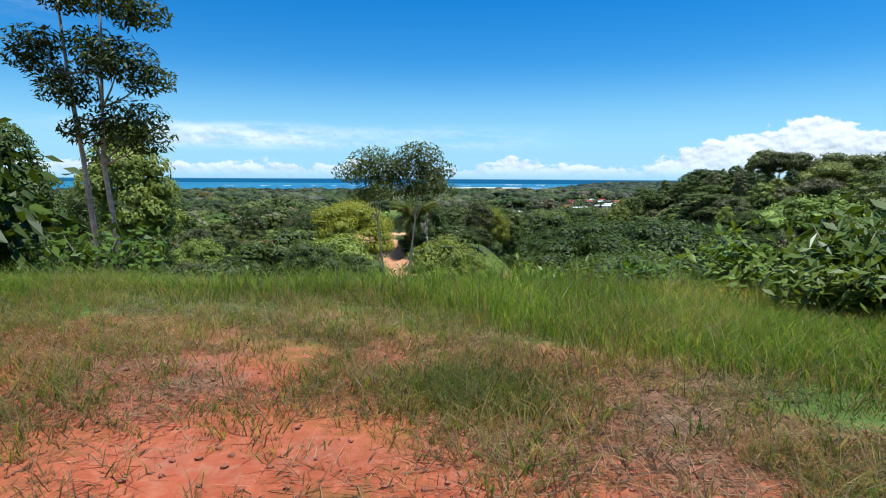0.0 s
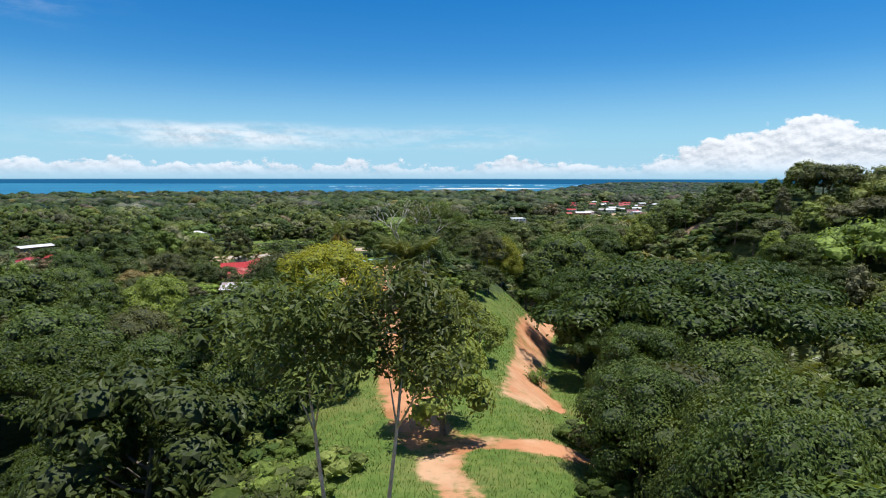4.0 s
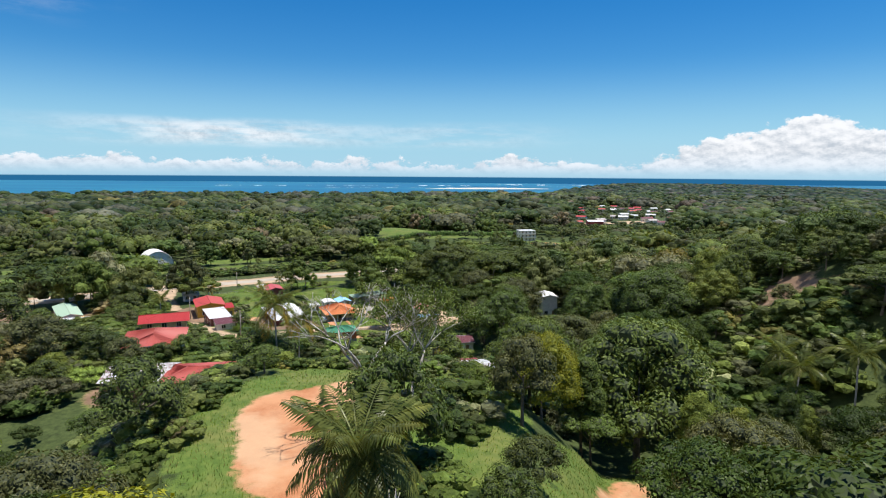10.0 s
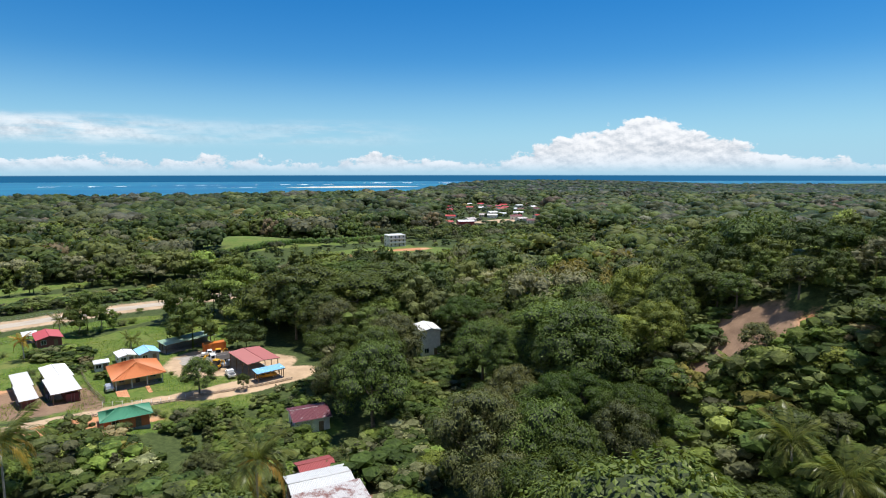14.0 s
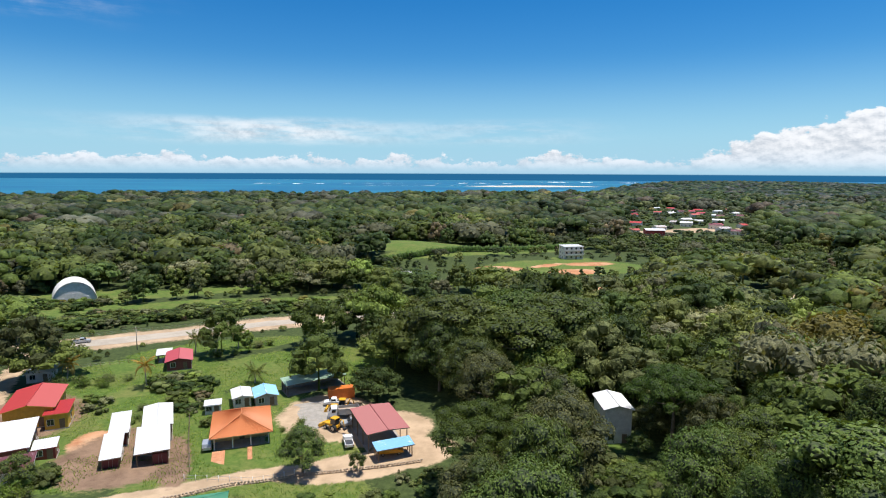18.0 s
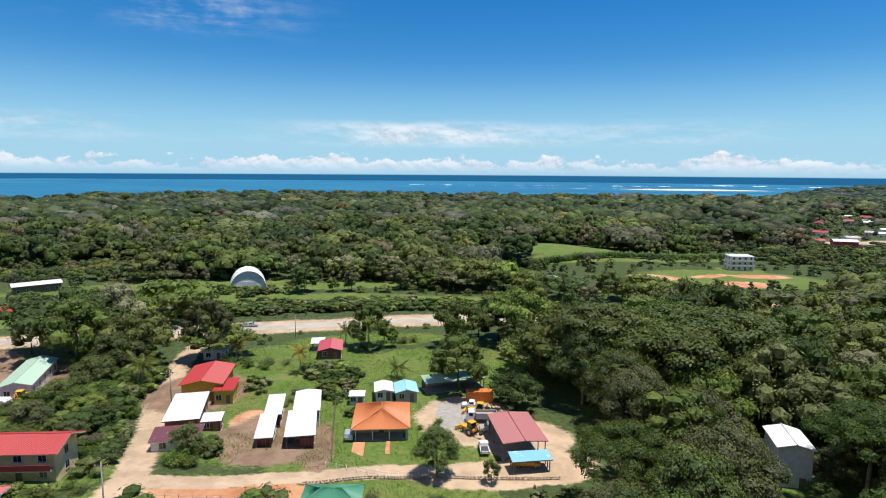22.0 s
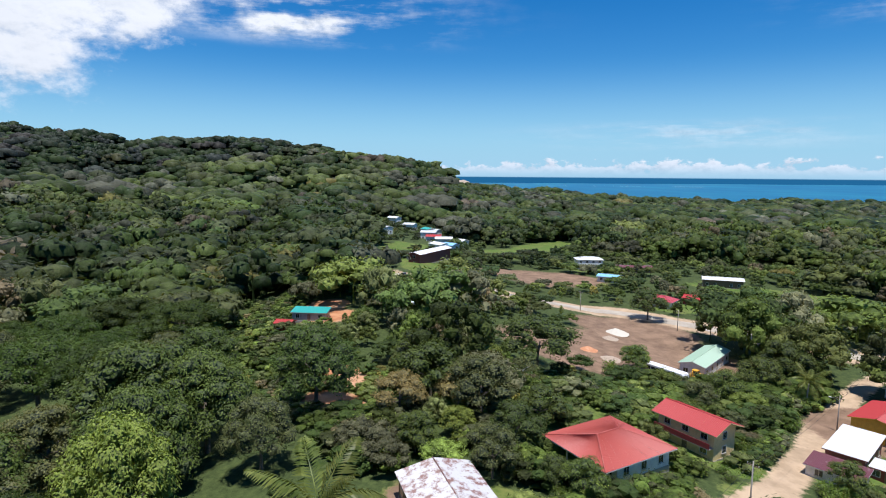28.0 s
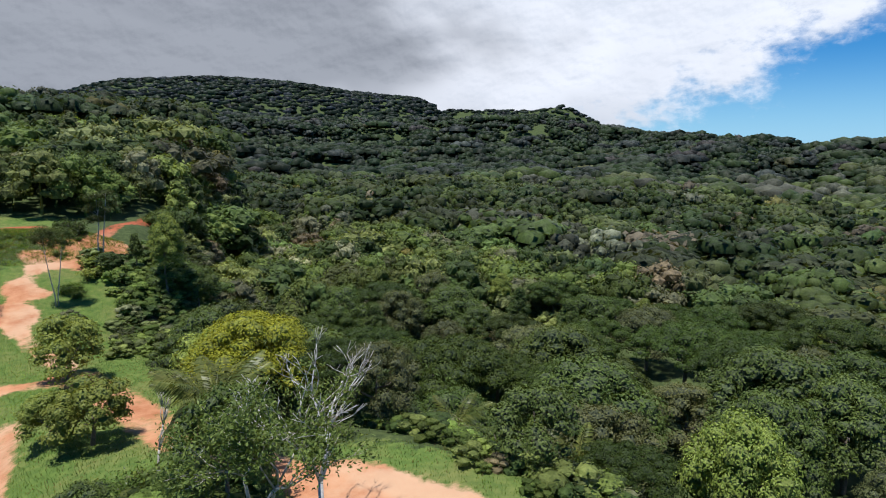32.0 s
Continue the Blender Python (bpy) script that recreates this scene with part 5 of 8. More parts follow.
def roof(parent, kind, w, d, z, rise, mat, trim, over=0.5, rng=None, split=True, cx=0.0, cy=0.0, ridge_len=None):
    """A roof over a rectangle w by d, its eaves at height z."""
    x0, x1, y0, y1 = cx - w / 2 - over, cx + w / 2 + over, cy - d / 2 - over, cy + d / 2 + over
    bm = bmesh.new()
    t = 0.14
    if kind == "gable_x":
        prof = [(x0, y0, z), (x0, cy, z + rise), (x0, y1, z)], [(x1, y0, z), (x1, cy, z + rise), (x1, y1, z)]
        planes = [[(x0, y0, z), (x1, y0, z), (x1, cy, z + rise), (x0, cy, z + rise)], [(x1, y1, z), (x0, y1, z), (x0, cy, z + rise), (x1, cy, z + rise)]]
        caps = [((x0, cy, z + rise + 0.06), (x1, cy, z + rise + 0.06))]
    elif kind == "gable_y":
        planes = [[(x0, y1, z), (x0, y0, z), (cx, y0, z + rise), (cx, y1, z + rise)], [(x1, y0, z), (x1, y1, z), (cx, y1, z + rise), (cx, y0, z + rise)]]
        caps = [((cx, y0, z + rise + 0.06), (cx, y1, z + rise + 0.06))]
    elif kind == "hip":
        ln = ridge_len if ridge_len is not None else max(0.5, abs(d - w)) if d > w else 0.5
        if d >= w:
            r0, r1 = (cx, cy - ln / 2, z + rise), (cx, cy + ln / 2, z + rise)
            planes = [[(x0, y0, z), (x1, y0, z), r0, r0], [(x1, y0, z), (x1, y1, z), r1, r0], [(x1, y1, z), (x0, y1, z), r1, r1], [(x0, y1, z), (x0, y0, z), r0, r1]]
        else:
            ln = ridge_len if ridge_len is not None else w - d
            r0, r1 = (cx - ln / 2, cy, z + rise), (cx + ln / 2, cy, z + rise)
            planes = [[(x0, y0, z), (x1, y0, z), r1, r0], [(x1, y0, z), (x1, y1, z), r1, r1], [(x1, y1, z), (x0, y1, z), r0, r1], [(x0, y1, z), (x0, y0, z), r0, r0]]
        up = Vector((0, 0, 0.06))
        caps = [(Vector(r0) + up, Vector(r1) + up)] + [(Vector((px, py, z)) + up, Vector(min((r0, r1), key=lambda q: (q[0] - px) ** 2 + (q[1] - py) ** 2)) + up) for px in (x0, x1) for py in (y0, y1)]
    else:  # shed: high side at the back (+y) or, with a negative rise, at the front
        planes = [[(x0, y0, z), (x1, y0, z), (x1, y1, z + rise), (x0, y1, z + rise)]]
        caps = []
    # solid deck under the sheets
    for pl in planes:
        q = [Vector(p) for p in pl]
        if (q[2] - q[3]).length < 1e-4:
            q = q[:3]
        lo = [bm.verts.new(p - Vector((0, 0, t))) for p in q]
        hi = [bm.verts.new(p - Vector((0, 0, 0.0))) for p in q]
        try:
            bm.faces.new(hi)
            bm.faces.new(lo[::-1])
            for i in range(len(q)):
                bm.faces.new((lo[i], lo[(i + 1) % len(q)], hi[(i + 1) % len(q)], hi[i]))
        except ValueError:
            pass
    deck = part("roof", bm, trim, parent)
    for pl in planes:
        roof_plane(deck, pl, mat, 0.95, rng, split)
    for a, b in caps:
        if (Vector(a) - Vector(b)).length > 0.3:
            part("ridge_cap", tube([a, b], [0.11, 0.11], 6), mat, deck)
    return deck


def window(parent, x, y, z, w, h, face, frame_m=None):
    """A framed window on a wall; face is the way it looks: 'f', 'b', 'l', 'r'."""
    fr = box(-w / 2 - 0.07, -0.04, -0.07, w / 2 + 0.07, 0.05, h + 0.07)
    turn = {"f": 0, "r": 90, "b": 180, "l": 270}[face]
    m = pose(x, y, z, 0, 0, turn)
    f = part("window", fr, frame_m or FRAME_M, parent)
    f.matrix_local = m
    for k in range(2):
        xa = -w / 2 + k * w / 2 + 0.03
        part("pane", box(xa, -0.055, 0.0, xa + w / 2 - 0.06, -0.02, h), GLASS, f)
    part("sill", box(-w / 2 - 0.12, -0.14, -0.13, w / 2 + 0.12, 0.0, -0.06), CONCRETE, f)


def door(parent, x, y, w, h, face, mat=None, z=0.0):
    turn = {"f": 0, "r": 90, "b": 180, "l": 270}[face]
    o = part("door", box(-w / 2, -0.06, 0.02, w / 2, 0.04, h, 0.015), mat or TIMBER, parent)
    o.matrix_local = pose(x, y, z, 0, 0, turn)
    part("door_handle", box(w / 2 - 0.16, -0.12, h * 0.48, w / 2 - 0.1, -0.05, h * 0.52), STEEL, o)


HOUSES = []


def house(name, label, cat, x, y, ang, w, d, eave, kind, rise, rmat, wmat, over=0.6, seed=1, porch=0.0, split=True, z=None, floors=1, ridge_len=None, open_front=False, low=None, trim=None, mapped=True):
    """A house: floor slab, four walls, windows, doors, porch posts and a sheet roof. Front looks to -y of its own."""
    r = random.Random(seed)
    x, y = spot(x, y) if mapped else (x, y)
    gz = float(land(x, y)) if z is None else z
    HOUSES.append((x, y, 0.55 * math.hypot(w, d) + 0.8))
    h = thing(name, pose(x, y, gz, 0, 0, ang), label, cat, "village buildings")
    part("floor_slab", box(-w / 2 - 0.1, -d / 2 - 0.1, -1.2, w / 2 + 0.1, d / 2 + 0.1, 0.12), CONCRETE, h)
    y0, y1, x0, x1 = -d / 2 + porch, d / 2, -w / 2, w / 2
    t = 0.18
    wall_top = eave - 0.02
    if not open_front:
        part("wall", box(x0, y0, 0.12, x1, y0 + t, wall_top), wmat, h)
    part("wall", box(x0, y1 - t, 0.12, x1, y1, wall_top), wmat, h)
    part("wall", box(x0, y0 + t, 0.12, x0 + t, y1 - t, wall_top), wmat, h)
    part("wall", box(x1 - t, y0 + t, 0.12, x1, y1 - t, wall_top), wmat, h)
    if kind == "gable_y":
        for yy in (y0, y1 - t):
            bm = bmesh.new()
            q = [(x0, yy, wall_top), (x1, yy, wall_top), (0, yy, wall_top + rise * (w / (w + 2 * over)))]
            a = [bm.verts.new(p) for p in q]
            b = [bm.verts.new((p[0], p[1] + t, p[2])) for p in q]
            bm.faces.new(a), bm.faces.new(b[::-1])
            for i in range(3):
                bm.faces.new((a[i], b[i], b[(i + 1) % 3], a[(i + 1) % 3]))
            part("gable", bm, wmat, h)
    elif kind == "gable_x":
        for xx in (x0, x1 - t):
            bm = bmesh.new()
            q = [(xx, -d / 2, wall_top), (xx, d / 2, wall_top), (xx, 0, wall_top + rise * (d / (d + 2 * over)))]
            a = [bm.verts.new(p) for p in q]
            b = [bm.verts.new((p[0] + t, p[1], p[2])) for p in q]
            bm.faces.new(a[::-1]), bm.faces.new(b)
            for i in range(3):
                bm.faces.new((a[i], a[(i + 1) % 3], b[(i + 1) % 3], b[i]))
            part("gable", bm, wmat, h)
    elif kind == "shed" and rise > 0.2:
        part("gable", box(x0, y1 - t + 0.02, wall_top, x1, y1 - 0.02, wall_top + rise * 0.85), wmat, h)
    step = eave / floors
    for fl in range(floors):
        zb = fl * step + 1.0
        hh = min(1.25, step - 1.35)
        if not open_front:
            n = max(2, int(w / 3.2))
            for k in range(n):
                xx = x0 + (k + 0.5) * w / n
                if fl == 0 and k == n // 2:
                    door(h, xx, y0 - 0.01, 1.0, 2.05, "f", z=0.12)
                else:
                    window(h, xx, y0 - 0.01, zb, 1.25, hh, "f")
        n = max(1, int(d / 3.6))
        for k in range(n):
            yy = y0 + (k + 0.5) * (y1 - y0) / n
            window(h, x1 + 0.01, yy, zb, 1.1, hh, "r")
            window(h, x0 - 0.01, yy, zb, 1.1, hh, "l")
        if floors > 1 and fl > 0:
            part("balcony_slab", box(x0, y0 - 1.3, fl * step - 0.15, x1, y0, fl * step), CONCRETE, h)
            part("balcony_wall", box(x0, y0 - 1.3, fl * step, x1, y0 - 1.2, fl * step + 0.95), low or wmat, h)
    if porch:
        n = max(2, int(w / 3.4)) + 1
        for k in range(n):
            xx = x0 + 0.15 + k * (w - 0.3) / (n - 1)
            part("post", box(xx - 0.12, -d / 2 + 0.05, 0.12, xx + 0.12, -d / 2 + 0.29, eave - 0.13, 0.02), FRAME_M, h)
        part("beam", box(x0, -d / 2 + 0.06, eave - 0.3, x1, -d / 2 + 0.28, eave - 0.12), FRAME_M, h)
    roof(h, kind, w, d, eave, rise, rmat, trim or wmat, over, r, split, ridge_len=ridge_len)
    return h


def pole_shed(name, label, x, y, ang, w, d, eave, kind, rise, rmat, over=0.3, seed=1, z=None, back=None, trim=None, split=True, mapped=True):
    """A roof on posts, with an earth floor and a back wall where there is one."""
    r = random.Random(seed)
    x, y = spot(x, y) if mapped else (x, y)
    gz = float(land(x, y)) if z is None else z
    HOUSES.append((x, y, 0.5 * max(w, d) + 0.6))
    h = thing(name, pose(x, y, gz, 0, 0, ang), label, "shed", "village buildings")
    n = max(2, round(d / 4.0))
    for k in range(n + 1):
        for sx in (-1, 1):
            yy = -d / 2 + 0.15 + k * (d - 0.3) / n
            top = eave + (rise * (yy / d + 0.5) if kind == "shed" else 0)
            part("post", box(sx * (w / 2 - 0.15) - 0.08, yy - 0.08, -0.5, sx * (w / 2 - 0.15) + 0.08, yy + 0.08, top - 0.12), TIMBER, h)
    if back:
        part("wall", box(-w / 2, d / 2 - 0.12, 0.0, w / 2, d / 2, eave - 0.16), back, h)
    part("floor_slab", box(-w / 2 + 0.02, -d / 2 + 0.02, -0.8, w / 2 - 0.02, d / 2 - 0.14, 0.08), CONCRETE, h)
    roof(h, kind, w, d, eave, rise, rmat, trim or TIMBER, over, r, split)
    return h


house("house", "low house with an orange hip roof and an open front porch", "house", -39.1, 295.6, 22.5, 10.6, 12.2, 2.75, "hip", 2.3, ROOF["orange"], WALL["cream"], 0.7, 3, porch=3.6, ridge_len=3.0)
house("house", "house with yellow walls and a bright red sheet roof", "house", -86.0, 301.0, 27, 9.0, 13.5, 4.2, "gable_y", 1.1, ROOF["red"], WALL["yellow"], 0.6, 4)
house("house_annex", "flat-roofed yellow and red annex beside the red-roofed house", "house", -79.0, 298.5, 27, 4.2, 7.0, 3.4, "shed", 0.3, ROOF["red"], WALL["yellow"], 0.35, 5)
house("house", "long house under a bright white sheet roof", "house", -77.8, 284.6, 32, 6.2, 12.5, 3.6, "shed", 0.7, ROOF["white"], WALL["maroon"], 0.5, 6)
house("lean_to", "maroon lean-to with flaking white-spotted roof sheets", "shed", -72.3, 275.6, 30, 8.2, 4.4, 2.4, "shed", 0.8, ROOF["maroon"], WALL["white"], 0.4, 7)
house("hut", "small white-roofed hut beside the long house", "hut", -71.5, 284.5, 30, 3.6, 3.6, 2.4, "shed", 0.3, ROOF["white"], WALL["red"], 0.3, 8)
house("house", "small pinkish house with a worn zinc roof by the road", "house", -101.5, 323, 25, 5.6, 6.4, 2.5, "gable_y", 0.8, ROOF["zinc"], WALL["white"], 0.5, 9)
house("house", "small house with a crimson roof by the main road", "house", -72.4, 335.5, 27, 6.2, 9.6, 2.6, "gable_y", 0.9, ROOF["pink"], WALL["maroon"], 0.5, 10)
pole_shed("carport", "white-roofed carport beside the crimson-roofed house", -78.2, 338.5, 27, 3.6, 5.0, 2.5, "shed", 0.3, ROOF["white"])
house("house", "two-storey cream house with a red gable roof", "house", -79.9, 248.9, 22, 11.3, 6.2, 5.2, "gable_x", 1.6, ROOF["red"], WALL["cream"], 1.0, 11, floors=2, low=WALL["red"], mapped=False)
house("house", "large house with a broad faded red hip roof", "house", -72.5, 228.1, 20, 12.8, 14.1, 3.0, "hip", 1.8, ROOF["faded_red"], WALL["white"], 0.9, 12, porch=2.5, ridge_len=5.0, mapped=False)
house("barn", "large barn under patched rusty white roof sheets", "barn", -61.0, 199.0, 8, 11.4, 10.4, 3.6, "gable_x", 1.3, ROOF["patched"], WALL["wood"], 0.5, 13, mapped=False)
house("house", "low house with a broad red hip roof below the hilltop", "house", -48.6, 197.4, 10, 11.4, 10.6, 3.2, "hip", 1.2, ROOF["faded_red"], WALL["red"], 0.6, 14, ridge_len=4.0, mapped=False)
house("workshop", "long workshop with a pale green and white sheet roof", "workshop", -129.5, 290.5, 38, 6.6, 21.0, 3.4, "gable_y", 1.0, ROOF["green"], WALL["white"], 0.4, 15)
house("hut", "hut with a white sheet roof behind the orange house", "hut", -45.4, 311.0, 27, 3.8, 5.8, 2.5, "gable_y", 0.5, ROOF["white"], WALL["white"], 0.4, 16)
house("hut", "hut with a light blue and white sheet roof", "hut", -40.2, 311.8, 27, 4.8, 6.2, 2.5, "gable_y", 0.8, ROOF["blue"], WALL["grey"], 0.4, 17)
house("hut", "tiny white-roofed hut behind the orange house", "hut", -49.5, 305.5, 22, 3.2, 2.6, 2.3, "shed", 0.2, ROOF["white"], WALL["white"], 0.3, 18)
pole_shed("open_shed", "long open vehicle shed with a pale green roof", -31.6, 321.2, 37, 15.2, 4.6, 2.7, "shed", 0.5, ROOF["green"], back=WALL["grey"], seed=19)
pole_shed("open_shed", "narrow open shed with a white sheet roof", -57.0, 279.8, 29, 3.0, 10.4, 2.7, "shed", 0.35, ROOF["white"], seed=20, mapped=False)
pole_shed("open_shed", "narrow open shed with a white sheet roof", -62.3, 290.4, 29, 3.2, 10.4, 2.9, "shed", 0.35, ROOF["white"], seed=21, mapped=False)
pole_shed("open_shed", "long open shed with bright white roof sheets", -50.8, 282.8, 29, 5.4, 11.4, 3.3, "shed", 0.3, ROOF["white"], seed=22, mapped=False)
pole_shed("open_shed", "long open shed with white and grey roof sheets", -56.0, 293.6, 29, 5.2, 11.4, 3.6, "gable_y", 0.4, ROOF["white"], seed=23, mapped=False)
pole_shed("garage_shed", "open garage with a dusty red sheet roof", -11.6, 296.0, 27, 8.2, 13.0, 4.2, "gable_y", 0.3, ROOF["rose"], seed=24, back=WALL["grey"])
pole_shed("awning", "blue and white sheet awning in front of the garage", -7.6, 288.2, 27, 7.0, 2.8, 2.5, "shed", 0.35, ROOF["blue"], seed=25)
house("house", "low orange house with a deep green roof below the street", "house", -34.5, 266.0, 20, 8.0, 5.0, 2.5, "hip", 1.3, ROOF["deepgreen"], WALL["orange"], 0.7, 26)
house("hut", "hut with a patched maroon roof and white walls among the trees", "hut", 5.0, 255.0, 12, 7.0, 7.0, 3.0, "gable_x", 0.9, ROOF["maroon"], WALL["white"], 0.5, 27, mapped=False)
house("hut", "hut with a rusty pink roof among the trees", "hut", 6.0, 228.5, 15, 5.2, 4.4, 2.6, "gable_x", 0.7, ROOF["rose"], WALL["wood"], 0.4, 28, mapped=False)
house("shack", "shack under patched white and rusty roof sheets", "shack", 6.6, 219.0, 12, 8.6, 7.0, 2.8, "gable_x", 0.7, ROOF["zinc"], WALL["wood"], 0.4, 29, mapped=False)
house("shack", "shack under pale patched roof sheets", "shack", 8.4, 210.2, 14, 9.0, 7.6, 2.6, "shed", 0.8, ROOF["patched"], WALL["wood"], 0.4, 30, mapped=False)
house("house", "small house with a red roof half hidden by trees", "house", -22.8, 197.0, 14, 5.6, 7.6, 2.9, "hip", 1.0, ROOF["red"], WALL["white"], 0.5, 31, mapped=False)
house("hut", "white-roofed hut among the forest trees", "hut", 39.0, 298.0, 5, 5.4, 8.0, 7.4, "gable_y", 0.8, ROOF["white"], WALL["white"], 0.4, 32, mapped=False)
# farther buildings
house("apartment_building", "long two-storey building with a white roof beside the road", "building", -306, 234, -39, 34.0, 7.0, 6.0, "gable_x", 1.2, ROOF["white"], WALL["maroon"], 0.9, 33, split=False, floors=2, low=WALL["white"], mapped=False)
house("house", "white two-storey house beyond the brown field", "house", -303, 337, 80, 15.0, 9.0, 5.5, "hip", 1.4, ROOF["white"], WALL["white"], 0.7, 34, split=False, floors=2)
house("hall", "open hall with a wide white roof", "hall", -237, 375, 60, 18.0, 9.0, 3.8, "gable_x", 0.9, ROOF["white"], WALL["wood"], 0.7, 35, split=False)
house("house", "house with a pinkish red hip roof by the main road", "house", -203, 322, 40, 11.0, 8.0, 2.9, "hip", 1.8, ROOF["pink"], WALL["white"], 0.8, 36, split=False)
house("house", "house with a red roof beside the pinkish roof", "house", -203, 338, 40, 9.0, 6.0, 2.9, "gable_x", 1.0, ROOF["red"], WALL["red"], 0.6, 37, split=False)
house("house", "house with a light blue sheet roof", "house", -258, 328, 50, 12.0, 6.0, 2.9, "gable_x", 0.9, ROOF["blue"], WALL["white"], 0.6, 38, split=False)
house("barn", "long low barn with a dark rusty roof", "barn", -285, 352, 75, 26.0, 6.0, 3.0, "gable_x", 0.8, ROOF["maroon"], WALL["wood"], 0.6, 39, split=False)
house("house", "white-roofed house among trees on the slope", "house", -292, 168, 60, 9.0, 7.0, 3.2, "hip", 1.0, ROOF["white"], WALL["grey"], 0.6, 40, split=False)
house("house", "house with a teal roof on a cleared slope", "house", -201, 184, 75, 11.0, 4.5, 2.8, "shed", 0.8, ROOF["teal"], WALL["grey"], 0.5, 41, split=False)
house("hut", "hut with a red roof beside the teal-roofed house", "hut", -188, 176, 70, 5.0, 4.0, 2.5, "gable_x", 0.8, ROOF["red"], WALL["red"], 0.4, 42, split=False)
house("hall", "long white-roofed hall in the town", "hall", 123, 756, 0, 30.0, 12.0, 6.5, "gable_x", 2.0, ROOF["white"], WALL["white"], 0.6, 43, split=False, mapped=False)
house("house", "three-storey concrete house in a green field", "house", 69, 563, 15, 13.0, 9.0, 8.4, "shed", 0.3, ROOF["zinc"], WALL["white"], 0.3, 44, split=False, floors=3, mapped=False)
house("hall", "white-roofed hall with red walls in the town", "hall", 169, 729, 0, 17.0, 10.0, 5.0, "gable_x", 1.5, ROOF["white"], WALL["red"], 0.6, 45, split=False, mapped=False)
house("hall", "white-roofed hall at the edge of the woods", "hall", 300, 634, 20, 22.0, 10.0, 5.5, "gable_x", 1.5, ROOF["white"], WALL["white"], 0.6, 46, split=False, mapped=False)
house("house", "house with a rusty red roof at the forest edge", "house", 193, 465, 30, 14.0, 9.0, 6.0, "gable_x", 1.4, ROOF["faded_red"], WALL["wood"], 0.6, 47, split=False, mapped=False)
house("house", "white house with a grey roof behind the road", "house", -25, 470, 30, 9.0, 7.0, 3.4, "gable_x", 1.0, ROOF["zinc"], WALL["white"], 0.5, 48, split=False)
house("house", "pale house with a pink and white roof in the woods", "house", -268, 530, 10, 14.0, 8.0, 7.0, "gable_x", 1.2, ROOF["patched"], WALL["red"], 0.5, 49, split=False)
house("house", "red-roofed house on the wooded slope inland", "house", -340, -20, 120, 10.0, 7.0, 8.0, "gable_x", 1.5, ROOF["faded_red"], WALL["cream"], 0.6, 50, split=False)
rt = random.Random(77)
for k in range(34):
    b, a = radians(rt.uniform(13.6, 23.4)), 560 + 470 * rt.random() ** 0.8
    hx, hy = END[0] + a * math.sin(b), END[1] + a * math.cos(b)
    col = rt.choice(["red", "faded_red", "faded_red", "white", "zinc", "pink", "maroon", "patched"])
    house("town_house", "small town house with a %s sheet roof" % {"red": "red", "faded_red": "faded red", "white": "white", "zinc": "grey", "pink": "pinkish red", "maroon": "maroon", "patched": "patched rusty"}[col],
          "house", hx, hy, rt.uniform(-30, 30), rt.uniform(7, 13), rt.uniform(6, 9), rt.uniform(2.8, 4.2), "gable_x", 1.5, ROOF[col], WALL["white"], 0.5, 100 + k, split=False, mapped=False)
for k in range(12):
    b, a = radians(rt.uniform(-86.5, -77.0)), rt.uniform(390, 560)
    hx, hy = END[0] + a * math.sin(b), END[1] + a * math.cos(b)
    col = rt.choice(["red", "white", "white", "zinc", "blue", "teal"])
    house("town_house", "small house with a %s sheet roof south of the road" % {"red": "red", "white": "white", "zinc": "grey", "blue": "light blue", "teal": "teal"}[col],
          "house", hx, hy, rt.uniform(20, 80), rt.uniform(8, 13), rt.uniform(6, 9), rt.uniform(4, 6), "gable_x", 1.3, ROOF[col], WALL["white"], 0.5, 200 + k, split=False, mapped=False)

# white arched hall
ax, ay = spot(-158, 415)
dz = float(land(ax, ay))
dome = thing("arched_hall", pose(ax, ay, dz - 0.3, 0, 0, 38), "white half-round hall with ribbed shell and a closed front", "hall", "village buildings")
bm = bmesh.new()
R_D, L_D = 8.2, 15.0
prev = None
segs, ribs = 24, 30
grid_v = []
for j in range(ribs + 1):
    yy = -L_D / 2 + j * L_D / ribs
    rr = R_D + (0.10 if j % 2 else 0.0)
    grid_v.append([bm.verts.new((-rr * math.cos(math.pi * i / segs), yy, 1.12 * rr * math.sin(math.pi * i / segs))) for i in range(segs + 1)])
for a, b in zip(grid_v, grid_v[1:]):
    for i in range(segs):
        bm.faces.new((a[i], a[i + 1], b[i + 1], b[i]))
part("shell", bm, WALL["white"], dome)
for sy in (-1, 1):
    bm = bmesh.new()
    rr = R_D - 0.25
    ring = [bm.verts.new((-rr * math.cos(math.pi * i / segs), sy * (L_D / 2 - 0.5), 1.12 * rr * math.sin(math.pi * i / segs))) for i in range(segs + 1)]
    bm.faces.new(ring if sy < 0 else ring[::-1])
    r = bmesh.ops.extrude_face_region(bm, geom=bm.faces[:])
    bmesh.ops.translate(bm, verts=[v for v in r["geom"] if isinstance(v, bmesh.types.BMVert)], vec=(0, -sy * 0.25, 0))
    part("end_wall", bm, WALL["white"], dome)
part("door", box(-2.4, -L_D / 2 + 0.36, 0.2, 2.4, -L_D / 2 + 0.5, 4.2), WALL["white"], dome)
for k in (-1, 1):
    part("door", box(k * 4.6 - 0.9, -L_D / 2 + 0.36, 0.2, k * 4.6 + 0.9, -L_D / 2 + 0.5, 2.6), WALL["white"], dome)

